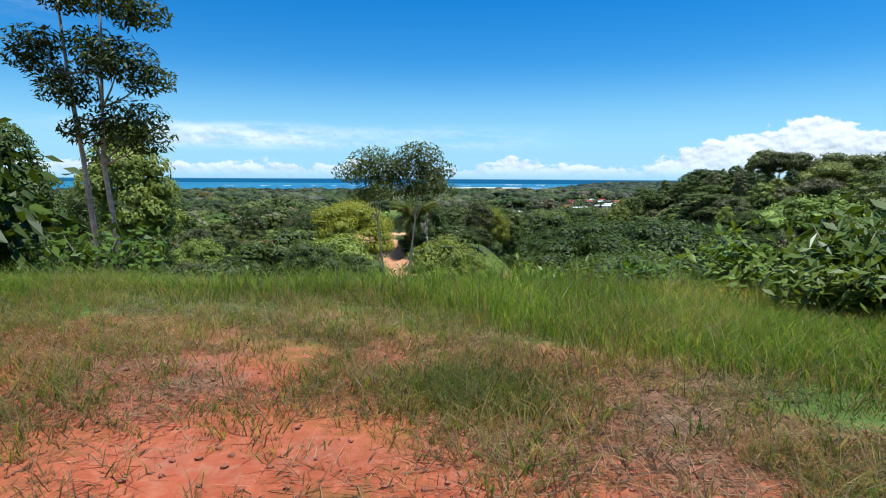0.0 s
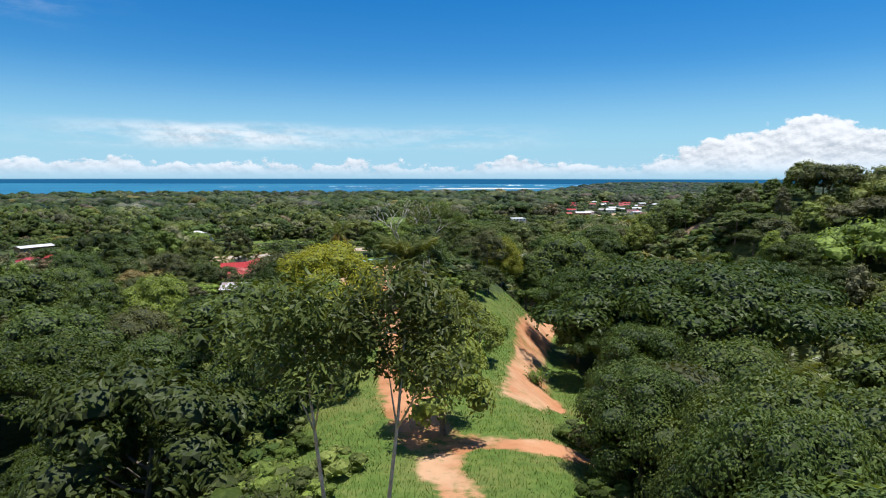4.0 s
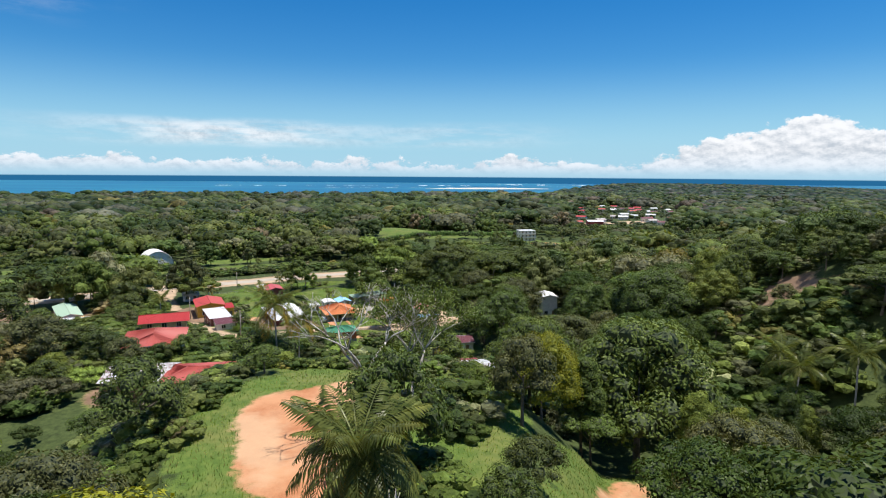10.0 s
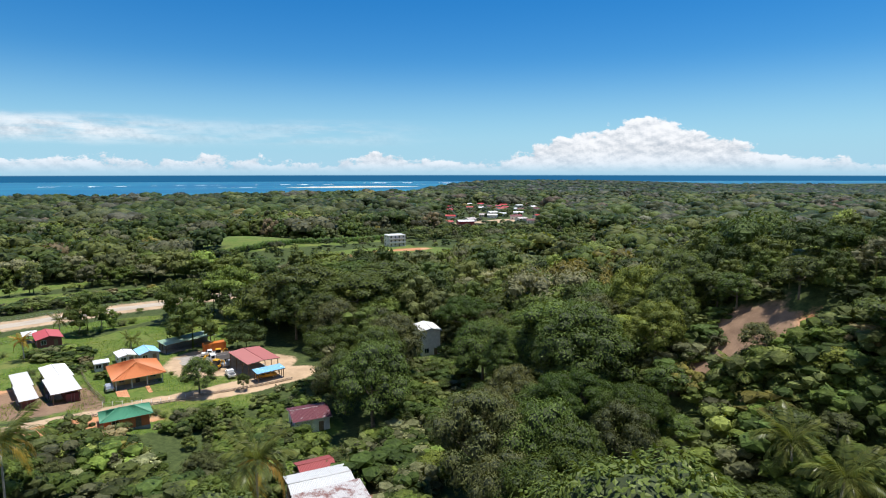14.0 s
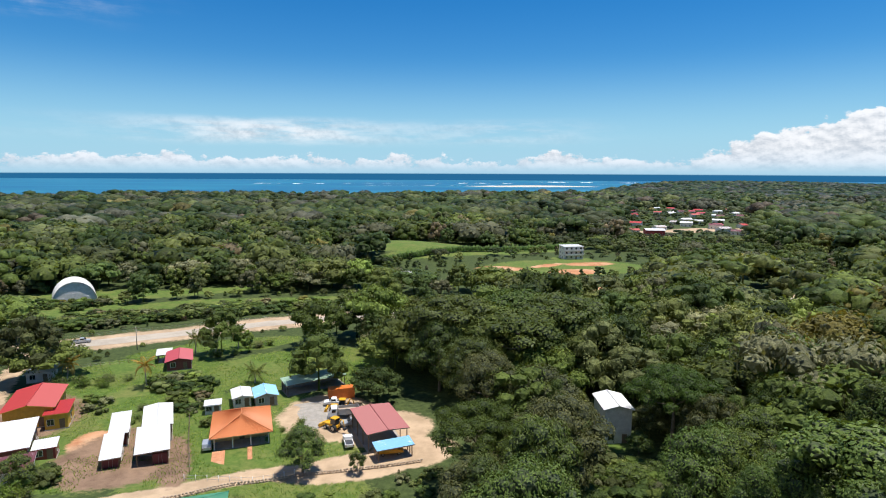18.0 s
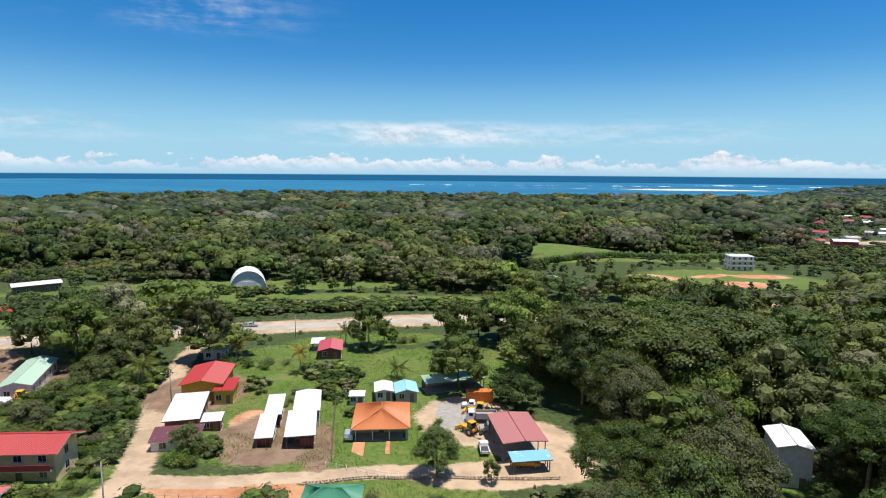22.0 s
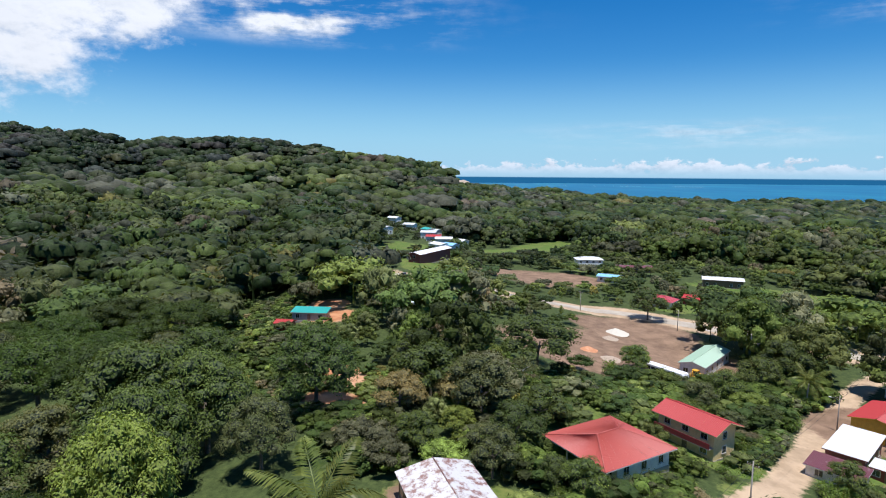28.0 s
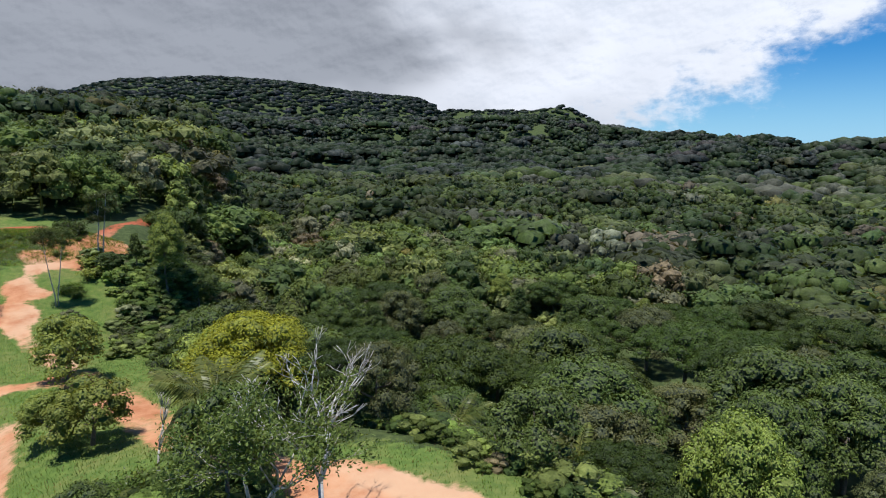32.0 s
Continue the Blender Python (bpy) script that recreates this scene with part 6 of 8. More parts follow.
# ---------------------------------------------------------------- palms
def frond_mesh(seed, length, droop, leaf):
    """A feather leaf: arched rib with two rows of leaflets."""
    r = np.random.default_rng(seed)
    n = 26
    t = np.linspace(0, 1, n)
    px = length * (t - 0.16 * droop * t ** 3)
    pz = length * (0.42 * t - (0.25 + 0.62 * droop) * t ** 2)
    rib = np.stack([px, np.zeros(n), pz], 1)
    vs, fs = [], []
    for k in range(2, n):
        d = rib[k] - rib[k - 1]
        d /= np.linalg.norm(d)
        ll = length * 0.30 * (math.sin(math.pi * min(0.97, 0.12 + 0.86 * t[k])) ** 0.6) * r.uniform(0.85, 1.1)
        for s in (-1, 1):
            side = np.array([0, s, 0]) * 0.85 + d * 0.55 + np.array([0, 0, -0.30 - 0.35 * r.random()])
            side /= np.linalg.norm(side)
            w = d * length * 0.020
            b = len(vs)
            mid = rib[k] + side * ll * 0.5 + np.array([0, 0, 0.04 * ll])
            vs += [rib[k] - w * 0.4, mid - w, mid + w, rib[k] + side * ll + np.array([0, 0, -0.18 * ll])]
            fs += [(b, b + 1, b + 2), (b + 1, b + 3, b + 2)]
    for k in range(0, n - 1, 3):
        j = min(k + 3, n - 1)
        w = np.array([0, length * 0.011 * (1 - 0.7 * t[k]), 0])
        b = len(vs)
        vs += [rib[k] - w, rib[k] + w, rib[j] + w * 0.7, rib[j] - w * 0.7]
        fs += [(b, b + 1, b + 2), (b, b + 2, b + 3)]
    return tri_mesh("frond", np.array(vs), np.array(fs), LEAF[leaf])


FROND = {("palm", k): frond_mesh(300 + k, 1.0, d, "palm") for k, d in enumerate((0.25, 0.7, 1.1))}
FROND.update({("palm_yellow", k): frond_mesh(310 + k, 1.0, d, "palm_yellow") for k, d in enumerate((0.4, 0.8, 1.2))})


def palm(x, y, stem, length, fronds=16, leaf="palm", seed=1, label="coconut palm with arching green fronds", z=None, lean=0.6, yellow=0, droop=0.0):
    r = random.Random(seed)
    gz = float(land(x, y)) if z is None else z
    t = thing("palm_tree", pose(x, y, gz), label, "palm tree", "palms")
    top = Vector((r.uniform(-lean, lean), r.uniform(-lean, lean), stem))
    if stem > 0.8:
        pts = [(0, 0, -0.5), (0, 0, 0.3), tuple(top * 0.45 + Vector((0.1, -0.1, 0)) * lean), tuple(top)]
        part("trunk", tube(pts, [0.26, 0.2, 0.15, 0.13], 8), BARK_PALE, t)
        part("crown_shaft", tube([tuple(top - Vector((0, 0, 0.3))), tuple(top + Vector((0, 0, 0.35)))], [0.2, 0.1], 7), LEAF[leaf], t)
    for k in range(fronds):
        u = k / fronds
        kind = 0 if u < 0.34 else 1 if u < 0.7 else 2
        lf = "palm_yellow" if (yellow and k >= fronds - yellow) else leaf
        o = part("frond", FROND[(lf, kind)], None, t)
        s = length * r.uniform(0.85, 1.1)
        pitch = (-38 if kind == 0 else -12 if kind == 1 else 18) + droop * (0.3, 0.8, 1.2)[kind] + r.uniform(-10, 10)
        o.matrix_local = Matrix.Translation(top) @ pose(0, 0, 0, r.uniform(-14, 14), pitch, k * 137.5 + r.uniform(-12, 12)) @ Matrix.Diagonal((s, s, s, 1))
    return t


palm(-6.6, 128.5, 8.0, 6.6, 54, seed=1, label="old oil palm with a heavy drooping crown beside the dirt pad", yellow=6, lean=0.3, droop=34.0)
for k, (px_, py_, st, ln, lf) in enumerate([(-94.6, 322.3, 4.5, 3.2, "palm_yellow"), (-71.8, 318.4, 6.0, 3.2, "palm_yellow"), (-72.8, 345.3, 5.0, 3.4, "palm"), (-68.0, 348.0, 5.5, 3.4, "palm"), (-62.6, 351.0, 5.0, 3.3, "palm"),
                                            (-100.9, 295.9, 6.5, 5.0, "palm"), (-47.2, 323.8, 3.0, 3.4, "palm")]):
    px_, py_ = spot(px_, py_)
    palm(px_, py_, st, ln, 15, lf, 20 + k, "yellowing coconut palm in the village" if lf == "palm_yellow" else "coconut palm in the village")
for k, (px_, py_, st, ln) in enumerate([(-34, 219, 12.0, 6.4), (-29, 184, 13.0, 6.0), (-1.5, 210, 10.5, 6.2)]):
    palm(px_, py_, st, ln, 17, "palm", 40 + k, "tall coconut palm at the foot of the hill", yellow=4)
for k, (px_, py_, top_z, ln) in enumerate([(72.6, 213.1, -20, 5.5), (65.8, 194.9, -20, 5.5), (63.4, 186.4, -20, 5.5), (70, 180, -16, 5.2)]):
    g_ = float(land(px_, py_))
    palm(px_, py_, max(2.0, top_z - g_), ln, 15, "palm", 50 + k, "palm on the wooded valley side")
for k, (px_, py_, top_z, ln) in enumerate([(-38.5, 129, -18.5, 5.6), (-52, 140, -24, 6.0), (32, 78, -15, 4.5), (-25, 78, -22, 4.5), (36, 84, -14, 4.5)]):
    g_ = float(land(px_, py_))
    palm(px_, py_, max(1.0, top_z - g_), ln, 14, "palm", 60 + k, "palm with upright feathery fronds in the valley")


# ---------------------------------------------------------------- special trees
def feather_tree(x, y, z, path_pts, radius, tufts, seed, label, size=1.0):
    """A slim pale-stemmed tree that carries separate tufts of feathery leaves."""
    r = np.random.default_rng(seed)
    t = thing("tree", pose(x, y, z), label, "tree", "slender trees")
    n = len(path_pts)
    bm = tube(path_pts, [radius * (1 - 0.75 * k / (n - 1)) for k in range(n)], 8)
    pts = np.array(path_pts)
    vs, fs, base = [], [], 0
    for tx, ty, tz, tr in tufts:
        c = np.array([tx, ty, tz])
        k = int(np.argmin(np.abs(pts[:, 2] - (tz - tr * 0.9))))
        st = pts[k]
        tube([tuple(st), tuple((st + c) / 2 + [0, 0, -0.1 * tr]), tuple(c)], [radius * 0.32, radius * 0.22, radius * 0.08], 5, bm)
        cnt = int(420 * size * tr * tr / 1.4)
        d = r.normal(size=(cnt, 3))
        d /= np.linalg.norm(d, axis=1, keepdims=True)
        pos = c + d * (tr * 1.15 * r.random((cnt, 1)) ** 0.45) * np.array([1, 1, 0.55]) + np.array([0, 0, 0.1 * tr])
        v, f = leaves_at(r, pos, d * 0.5 + np.array([0, 0, 0.8]) + 0.5 * r.normal(size=d.shape), 0.17, 0.055, 0.5)
        vs.append(v)
        fs.append(f + base)
        base += len(v)
    part("trunk", bm, BARK_PALE, t)
    part("foliage", tri_mesh("foliage", np.concatenate(vs), np.concatenate(fs), LEAF["dark"]), None, t)
    return t


gz = -9.6
feather_tree(-15.75, 26.5, gz, [(0.3, 0, -0.5), (0.1, 0, 3.5), (-0.15, 0, 8.0), (-0.5, 0, 12.0), (-0.9, 0, 15.5), (-1.2, 0, 19.5)], 0.19,
             [(-1.5, 0.2, 19.3, 1.3), (-0.4, -0.3, 18.6, 1.2), (-2.2, 0, 16.8, 1.2), (-1.6, 0.6, 15.4, 1.3), (-0.6, -0.5, 14.6, 1.2), (-2.8, 0.2, 16.2, 1.0), (0.3, 0.4, 16.0, 0.9)], 5, "slender pale-stemmed tree with tufts of feathery dark leaves")
gz = -9.6
feather_tree(-14.65, 26.2, gz, [(0, 0, -0.5), (-0.05, 0, 4.0), (-0.1, 0, 8.0), (-0.5, 0, 11.5), (-0.4, 0, 14.0), (-0.2, 0, 19.0)], 0.18,
             [(0.3, 0, 18.6, 1.5), (1.3, 0.2, 18.0, 1.3), (-0.8, 0.3, 16.7, 1.2), (0.7, -0.4, 15.9, 1.5), (1.6, 0.1, 15.2, 1.2), (0.6, 0.4, 13.5, 1.5), (1.4, 0, 12.6, 1.2), (-0.9, 0, 13.0, 1.2)], 6, "slender pale-stemmed tree with tufts of feathery dark leaves")
gz = float(land(-3.6, 44))
for k, (ox, top_x, top_z) in enumerate([(-0.25, -1.4, 15.2), (0.25, 1.5, 15.6)]):
    feather_tree(-3.6 + ox, 44 + 0.2 * k, gz, [(0, 0, -0.5), (0, 0, 2.0), (top_x * 0.45, 0, 6.5), (top_x * 0.8, 0, 11), (top_x, 0, top_z - 1.2)], 0.13,
                 [(top_x + dx, dy, top_z + dz, rr) for dx, dy, dz, rr in ((0, 0, 0.2, 1.7), (1.3, 0.3, -0.9, 1.4), (-1.3, -0.4, -0.7, 1.5), (0.3, 1.2, -1.2, 1.4), (0.8, -1.1, -2.0, 1.3), (-0.7, 0.8, -2.3, 1.2))], 8 + k,
                 "tall thin tree with a bare pale stem and a feathery head")


def branch_tree(x, y, height, spread, seed, label, mat, twigs=5, leaves=0, leaf="grey", z=None):
    """A bare or thin-leaved tree: forking branches down to fine twigs."""
    r = random.Random(seed)
    gz_ = float(land(x, y)) if z is None else z
    t = thing("tree", pose(x, y, gz_), label, "tree", "bare trees")
    bm = bmesh.new()
    tips = []

    def grow(p, d, ln, rad, depth):
        q = p + d * ln
        bend = p.lerp(q, 0.5) + Vector((r.uniform(-1, 1), r.uniform(-1, 1), r.uniform(-0.5, 0.8))) * ln * 0.10
        tube([p, bend, q], [rad, rad * 0.82, rad * 0.62], 6 if depth < 2 else 4, bm)
        if depth >= twigs:
            tips.append(q)
            return
        for k in range(2 if depth and r.random() < 0.6 else 3):
            nd = (d + Vector((r.uniform(-1, 1) * spread, r.uniform(-1, 1) * spread, r.uniform(-0.15, 0.5)))).normalized()
            grow(q, nd, ln * r.uniform(0.62, 0.82), rad * 0.58, depth + 1)
        tips.append(q)

    grow(Vector((0, 0, -0.4)), Vector((r.uniform(-0.1, 0.1), r.uniform(-0.1, 0.1), 1)).normalized(), height * 0.30, height * 0.0165, 0)
    part("trunk", bm, mat, t)
    if leaves:
        g = np.random.default_rng(seed)
        c = np.array([q[:] for q in tips])
        pos = c[g.integers(0, len(c), leaves)] + g.normal(size=(leaves, 3)) * 0.45
        v, f = leaves_at(g, pos, g.normal(size=(leaves, 3)) + [0, 0, 0.8], 0.17, 0.08, 0.3)
        part("foliage", tri_mesh("foliage", v, f, LEAF[leaf]), None, t)
    return t


branch_tree(-8.2, 147.0, 20.5, 0.95, 3, "bare grey tree with twisted dead branches", BARK_DEAD, 5)
branch_tree(-3.2, 147.6, 17.0, 1.05, 4, "half-bare spreading tree with thin grey-green leaves", BARK_PALE, 5, 6500, "mid")
branch_tree(-3.0, 170.0, 10.0, 0.9, 12, "thin-leaved tree beside the hilltop", BARK_PALE, 5, 2200)
branch_tree(-2.7, 122.5, 11.0, 0.35, 13, "young bare sapling with a thin pale stem", BARK_PALE, 3, 60)
branch_tree(150, 372, 15.0, 0.8, 15, "pale half-bare tree among the woods", BARK_PALE, 5, 1200)
branch_tree(100, 330, 15.0, 0.8, 16, "brownish half-bare tree among the woods", BARK_DEAD, 5, 900, "straw")


# ---------------------------------------------------------------- shrubs
def shrub_kind(seed, r, h, leaves, ln, wd, leaf):
    g = np.random.default_rng(seed)
    stems = 9
    bm = bmesh.new()
    pos = []
    for k in range(stems):
        a = 2.4 * k + g.uniform(-0.5, 0.5)
        rr = r * g.uniform(0.3, 0.95)
        top = Vector((rr * math.cos(a), rr * math.sin(a), h * g.uniform(0.65, 1.0) * (1 - 0.25 * rr / r)))
        tube([(0.1 * math.cos(a), 0.1 * math.sin(a), -0.2), (top.x * 0.5, top.y * 0.5, top.z * 0.6), top], [0.03, 0.02, 0.007], 5, bm)
        for q in range(leaves // stems):
            u = g.uniform(0.25, 1.0)
            pos.append([top.x * u ** 1.3, top.y * u ** 1.3, top.z * u] + g.normal(size=3) * r * 0.16)
    pos = np.array(pos)
    nrm = pos * np.array([0.5, 0.5, 0]) / r + np.array([0, 0, 0.9]) + g.normal(size=pos.shape) * 0.45
    v, f = leaves_at(g, pos, nrm, ln, wd, 0.5)
    sm = bpy.data.meshes.new("stalk")
    bm.to_mesh(sm)
    bm.free()
    sm.materials.append(BARK)
    return sm, tri_mesh("foliage", v, f, LEAF[leaf])


SHRUB = [shrub_kind(400, 1.2, 1.5, 420, 0.13, 0.055, "shrub"), shrub_kind(401, 1.3, 1.2, 520, 0.10, 0.045, "shrub"), shrub_kind(402, 1.1, 1.9, 380, 0.16, 0.075, "lime"), shrub_kind(403, 1.4, 1.3, 700, 0.08, 0.035, "mid"),
         shrub_kind(404, 1.5, 1.6, 800, 0.10, 0.05, "shrub"), shrub_kind(405, 1.6, 1.2, 800, 0.10, 0.045, "grey"), shrub_kind(406, 1.25, 1.5, 400, 0.15, 0.062, "shrub"), shrub_kind(407, 1.2, 1.9, 480, 0.14, 0.066, "deep")]
SHRUB_TEXT = ["leafy shrub with broad bright green leaves", "low spreading shrub with bright green leaves", "upright shrub with large pale green leaves", "dense low bush with small leaves", "rounded bush with fresh green leaves", "low greyish green bush with small leaves", "sprawling shrub with long broad fresh green leaves", "tall dark shrub with large glossy leaves"]


def shrub(kind, x, y, s=1.0, turn=0.0, group="shrubs", tall=1.0):
    t = thing("shrub", pose(x, y, float(land(x, y)) - 0.05, 0, 0, turn), SHRUB_TEXT[kind], "shrub", group)
    t.scale = (s, s, s * tall)
    part("stalk", SHRUB[kind][0], None, t)
    part("foliage", SHRUB[kind][1], None, t)
    return t


rs = random.Random(5)
# beside the start: broad-leaved thickets left and right
for k, (sx_, sy_, ss_) in enumerate([(4.9, 6.9, 0.82), (5.8, 7.6, 0.95), (6.5, 6.8, 1.0), (4.2, 8.2, 0.7), (7.3, 8.0, 1.1), (3.3, 9.4, 0.6), (8.2, 9.2, 1.1), (2.6, 10.6, 0.6)]):
    shrub(6, sx_, sy_, ss_, 47.0 * k, "start shrubs", 0.95)
for k in range(11):
    shrub(rs.choice([0, 1, 0]), 5.0 + rs.uniform(-1.1, 4.0), 7.2 + rs.uniform(-1.6, 3.0), rs.uniform(0.55, 0.8), rs.uniform(0, 360), "start shrubs", 0.85)
for k in range(13):
    shrub(rs.choice([7, 7, 0]), -10.4 + rs.uniform(-3.0, 1.0), 10.8 + rs.uniform(-1, 2.5), rs.uniform(1.5, 2.1), rs.uniform(0, 360), "start shrubs", 1.15)
for k in range(20):
    shrub(rs.choice([0, 1, 3, 4]), rs.uniform(-9.0, 3.5), rs.uniform(11.5, 14.5), rs.uniform(0.4, 0.75), rs.uniform(0, 360), "slope shrubs")
for k in range(22):
    shrub(rs.choice([0, 1, 2, 4]), rs.choice([-1, 1]) * rs.uniform(3.5, 15), rs.uniform(11.5, 25), rs.uniform(0.7, 1.3), rs.uniform(0, 360), "slope shrubs")
for k in range(6):
    shrub(2, -13.0 + rs.uniform(-2, 2), 31 + rs.uniform(-3, 3), rs.uniform(1.6, 2.2), rs.uniform(0, 360), "slope shrubs")
for k in range(5):
    shrub(2, 8.0 + rs.uniform(-1, 2.5), 26 + rs.uniform(-2, 3), rs.uniform(1.2, 1.8), rs.uniform(0, 360), "slope shrubs")
for k in range(7):
    shrub(4, -6.5 + rs.uniform(-1.8, 1.8), 40 + rs.uniform(-2, 2.5), rs.uniform(1.2, 1.7), rs.uniform(0, 360), "slope shrubs")
for k in range(20):
    yy = rs.uniform(45, 135)
    xx = float(np.interp(yy, RIDGE_Y, RIDGE_X)) + rs.choice([-1, 1]) * rs.uniform(11, 19)
    shrub(rs.choice([0, 3, 4, 5]), xx, yy, rs.uniform(1.0, 2.2), rs.uniform(0, 360), "slope shrubs")
for k in range(22):
    a = rs.uniform(-0.3, 3.4)
    shrub(rs.choice([3, 4, 4, 5]), -14 - 19 * math.cos(a) + rs.uniform(-2, 2), 158 + 24 * math.sin(a) + rs.uniform(-2, 2), rs.uniform(1.0, 1.9), rs.uniform(0, 360), "hilltop shrubs")
for k in range(16):
    yy = rs.uniform(122, 182)
    shrub(rs.choice([0, 3, 4, 5]), float(np.interp(yy, [122, 135, 165, 182], [-28, -37, -42, -38])) + rs.uniform(-4, 3), yy, rs.uniform(1.8, 3.2), rs.uniform(0, 360), "hilltop shrubs")
for k in range(14):
    shrub(5, -24 + rs.uniform(-6, 6), 62 + rs.uniform(-14, 14), rs.uniform(1.0, 2.0), rs.uniform(0, 360), "slope shrubs")
for k in range(14):
    shrub(rs.choice([0, 4, 2]), -3.5 + rs.uniform(-2.5, 5), 130 + rs.uniform(-5, 8), rs.uniform(0.8, 1.7), rs.uniform(0, 360), "hilltop shrubs")
# village hedges and garden bushes: middle, half size, how many
for cx, cy, rx, ry, cnt, lo, hi in [(-82, 268, 2.2, 5, 8, 1.2, 2.0), (-77, 256, 2.2, 4, 8, 1.2, 2.0), (-92.5, 283, 2.0, 6, 8, 1.4, 2.2), (-68, 271, 3.5, 2.0, 9, 1.3, 2.2), (-63, 303, 4, 5, 8, 0.8, 1.6), (-54, 307, 4, 4, 8, 0.8, 1.6),
                                    (-92, 320, 6, 4, 8, 1.4, 2.4), (-80, 322, 6, 5, 7, 1.2, 2.0), (-48, 353, 14, 4, 10, 1.2, 2.2), (-66, 345, 6, 3, 6, 1.0, 1.6), (-74, 241, 2, 6, 7, 1.2, 2.0), (-99, 259, 3, 5, 8, 1.4, 2.4), (-97, 244, 3, 5, 8, 1.4, 2.4), (-76, 226, 6, 3, 8, 1.3, 2.2),
                                    (-35, 271, 8, 1.2, 6, 0.7, 1.2), (-22, 268, 8, 3, 8, 1.2, 2.0), (-44, 260, 4, 4, 7, 1.3, 2.2), (-55, 248, 4, 5, 8, 1.3, 2.2), (-128, 264, 8, 6, 8, 1.3, 2.2), (-112, 262, 5, 8, 8, 1.4, 2.4), (-30, 297, 1.5, 6, 5, 0.6, 1.1), (8, 243, 8, 3, 6, 1.2, 2.0), (2, 212, 8, 3, 7, 1.2, 2.0)]:
    cx, cy = spot(cx, cy)
    for k in range(cnt * 2 // 3):
        shrub(rs.choice([0, 3, 4, 5, 1]), cx + rs.uniform(-rx, rx), cy + rs.uniform(-ry, ry), rs.uniform(lo, hi), rs.uniform(0, 360), "village shrubs")


# ---------------------------------------------------------------- scrub: bushes too many to count
BUSH = [unit(*crown(90 + k, "round", 9, 130, 0.075, 0.042, 1, 0.14, 0.82), foot=0.03) for k in range(4)]
# middle, half axes, turn, spacing, least and greatest height
SCRUB = [(-140, 372, 75, 9, 29, 3.4, 2.0, 4.2), (-85, 400, 50, 8, 27, 3.4, 2.0, 4.0), (-175, 392, 38, 12, 30, 3.6, 1.5, 3.5), (-100, 256, 9, 20, 22, 2.6, 1.6, 4.0), (-92, 243, 8, 9, 22, 2.5, 1.4, 3.5), (-72, 240, 4, 12, 25, 2.2, 1.2, 3.0), (-79, 264, 4.5, 14, 27, 2.0, 1.4, 3.2), (-70, 268, 7, 5, 27, 2.0, 1.5, 3.2), 
         (-103, 285, 8, 24, 27, 2.8, 1.8, 5.0), (-112, 268, 9, 20, 24, 2.8, 1.5, 4.5), (-122, 300, 9, 18, 30, 3.0, 2.5, 6.0), (-78, 305, 5, 6, 27, 2.4, 1.0, 2.2), (-66, 322, 8, 8, 27, 2.6, 1.2, 3.0), (-58, 312, 5, 10, 27, 2.4, 1.0, 2.6), (-47, 300, 2.0, 12, 27, 2.2, 0.8, 2.0), (-60, 225, 10, 12, 20, 2.6, 1.5, 4.0), (-76, 215, 12, 9, 20, 2.6, 1.6, 4.0),
         (-92, 218, 14, 12, 10, 2.8, 1.6, 4.2), (-106, 234, 10, 12, 10, 2.8, 1.2, 3.6), (-88, 190, 14, 10, 0, 2.8, 1.8, 4.5), (-104, 196, 10, 8, 0, 2.8, 1.4, 3.6), (-50, 205, 14, 14, 0, 3.0, 2.0, 5.0), (-30, 230, 22, 16, 0, 3.2, 2.0, 5.0), (-44, 250, 16, 10, 10, 3.0, 1.6, 4.0), (-10, 262, 16, 10, 10, 3.0, 1.2, 3.0),
         (-2, 132, 7, 9, 0, 2.4, 1.0, 3.2), (2, 150, 6, 8, 0, 2.6, 1.0, 3.0), (14, 60, 5, 14, 0, 2.4, 1.2, 3.2), (-13, 68, 4, 12, 0, 2.4, 0.8, 2.4), (-4, 52, 3, 5, 0, 2.0, 0.8, 2.2), (-25, 60, 8, 16, 10, 2.4, 0.7, 1.8), (12, 48, 5, 8, 0, 2.2, 0.8, 2.0), (70, 206, 18, 20, 0, 3.4, 2.0, 5.5), (16, 222, 8, 18, 0, 3.0, 1.8, 5.0), (-4, 238, 10, 16, 0, 3.0, 1.8, 4.5), (4, 200, 16, 10, 0, 3.0, 1.5, 4.0), (8, 274, 12, 9, 0, 3.0, 0.8, 2.0), (-42, 152, 6, 26, 0, 2.4, 1.5, 3.6), (-30, 180, 12, 5, 0, 2.4, 1.2, 3.0)]
bx, by, bh = [], [], []
for yy in range(26, 190, 7):
    xm, wm = float(np.interp(yy, RIDGE_Y, RIDGE_X)), float(np.interp(yy, RIDGE_Y, RIDGE_W))
    SCRUB += [(xm - wm - 13, yy, 8, 5, 0, 2.3, 1.2, 3.6), *([] if 82 < yy < 168 else [(xm + wm + 12, yy, 6, 5, 0, 2.3, 1.0, 3.2)])]
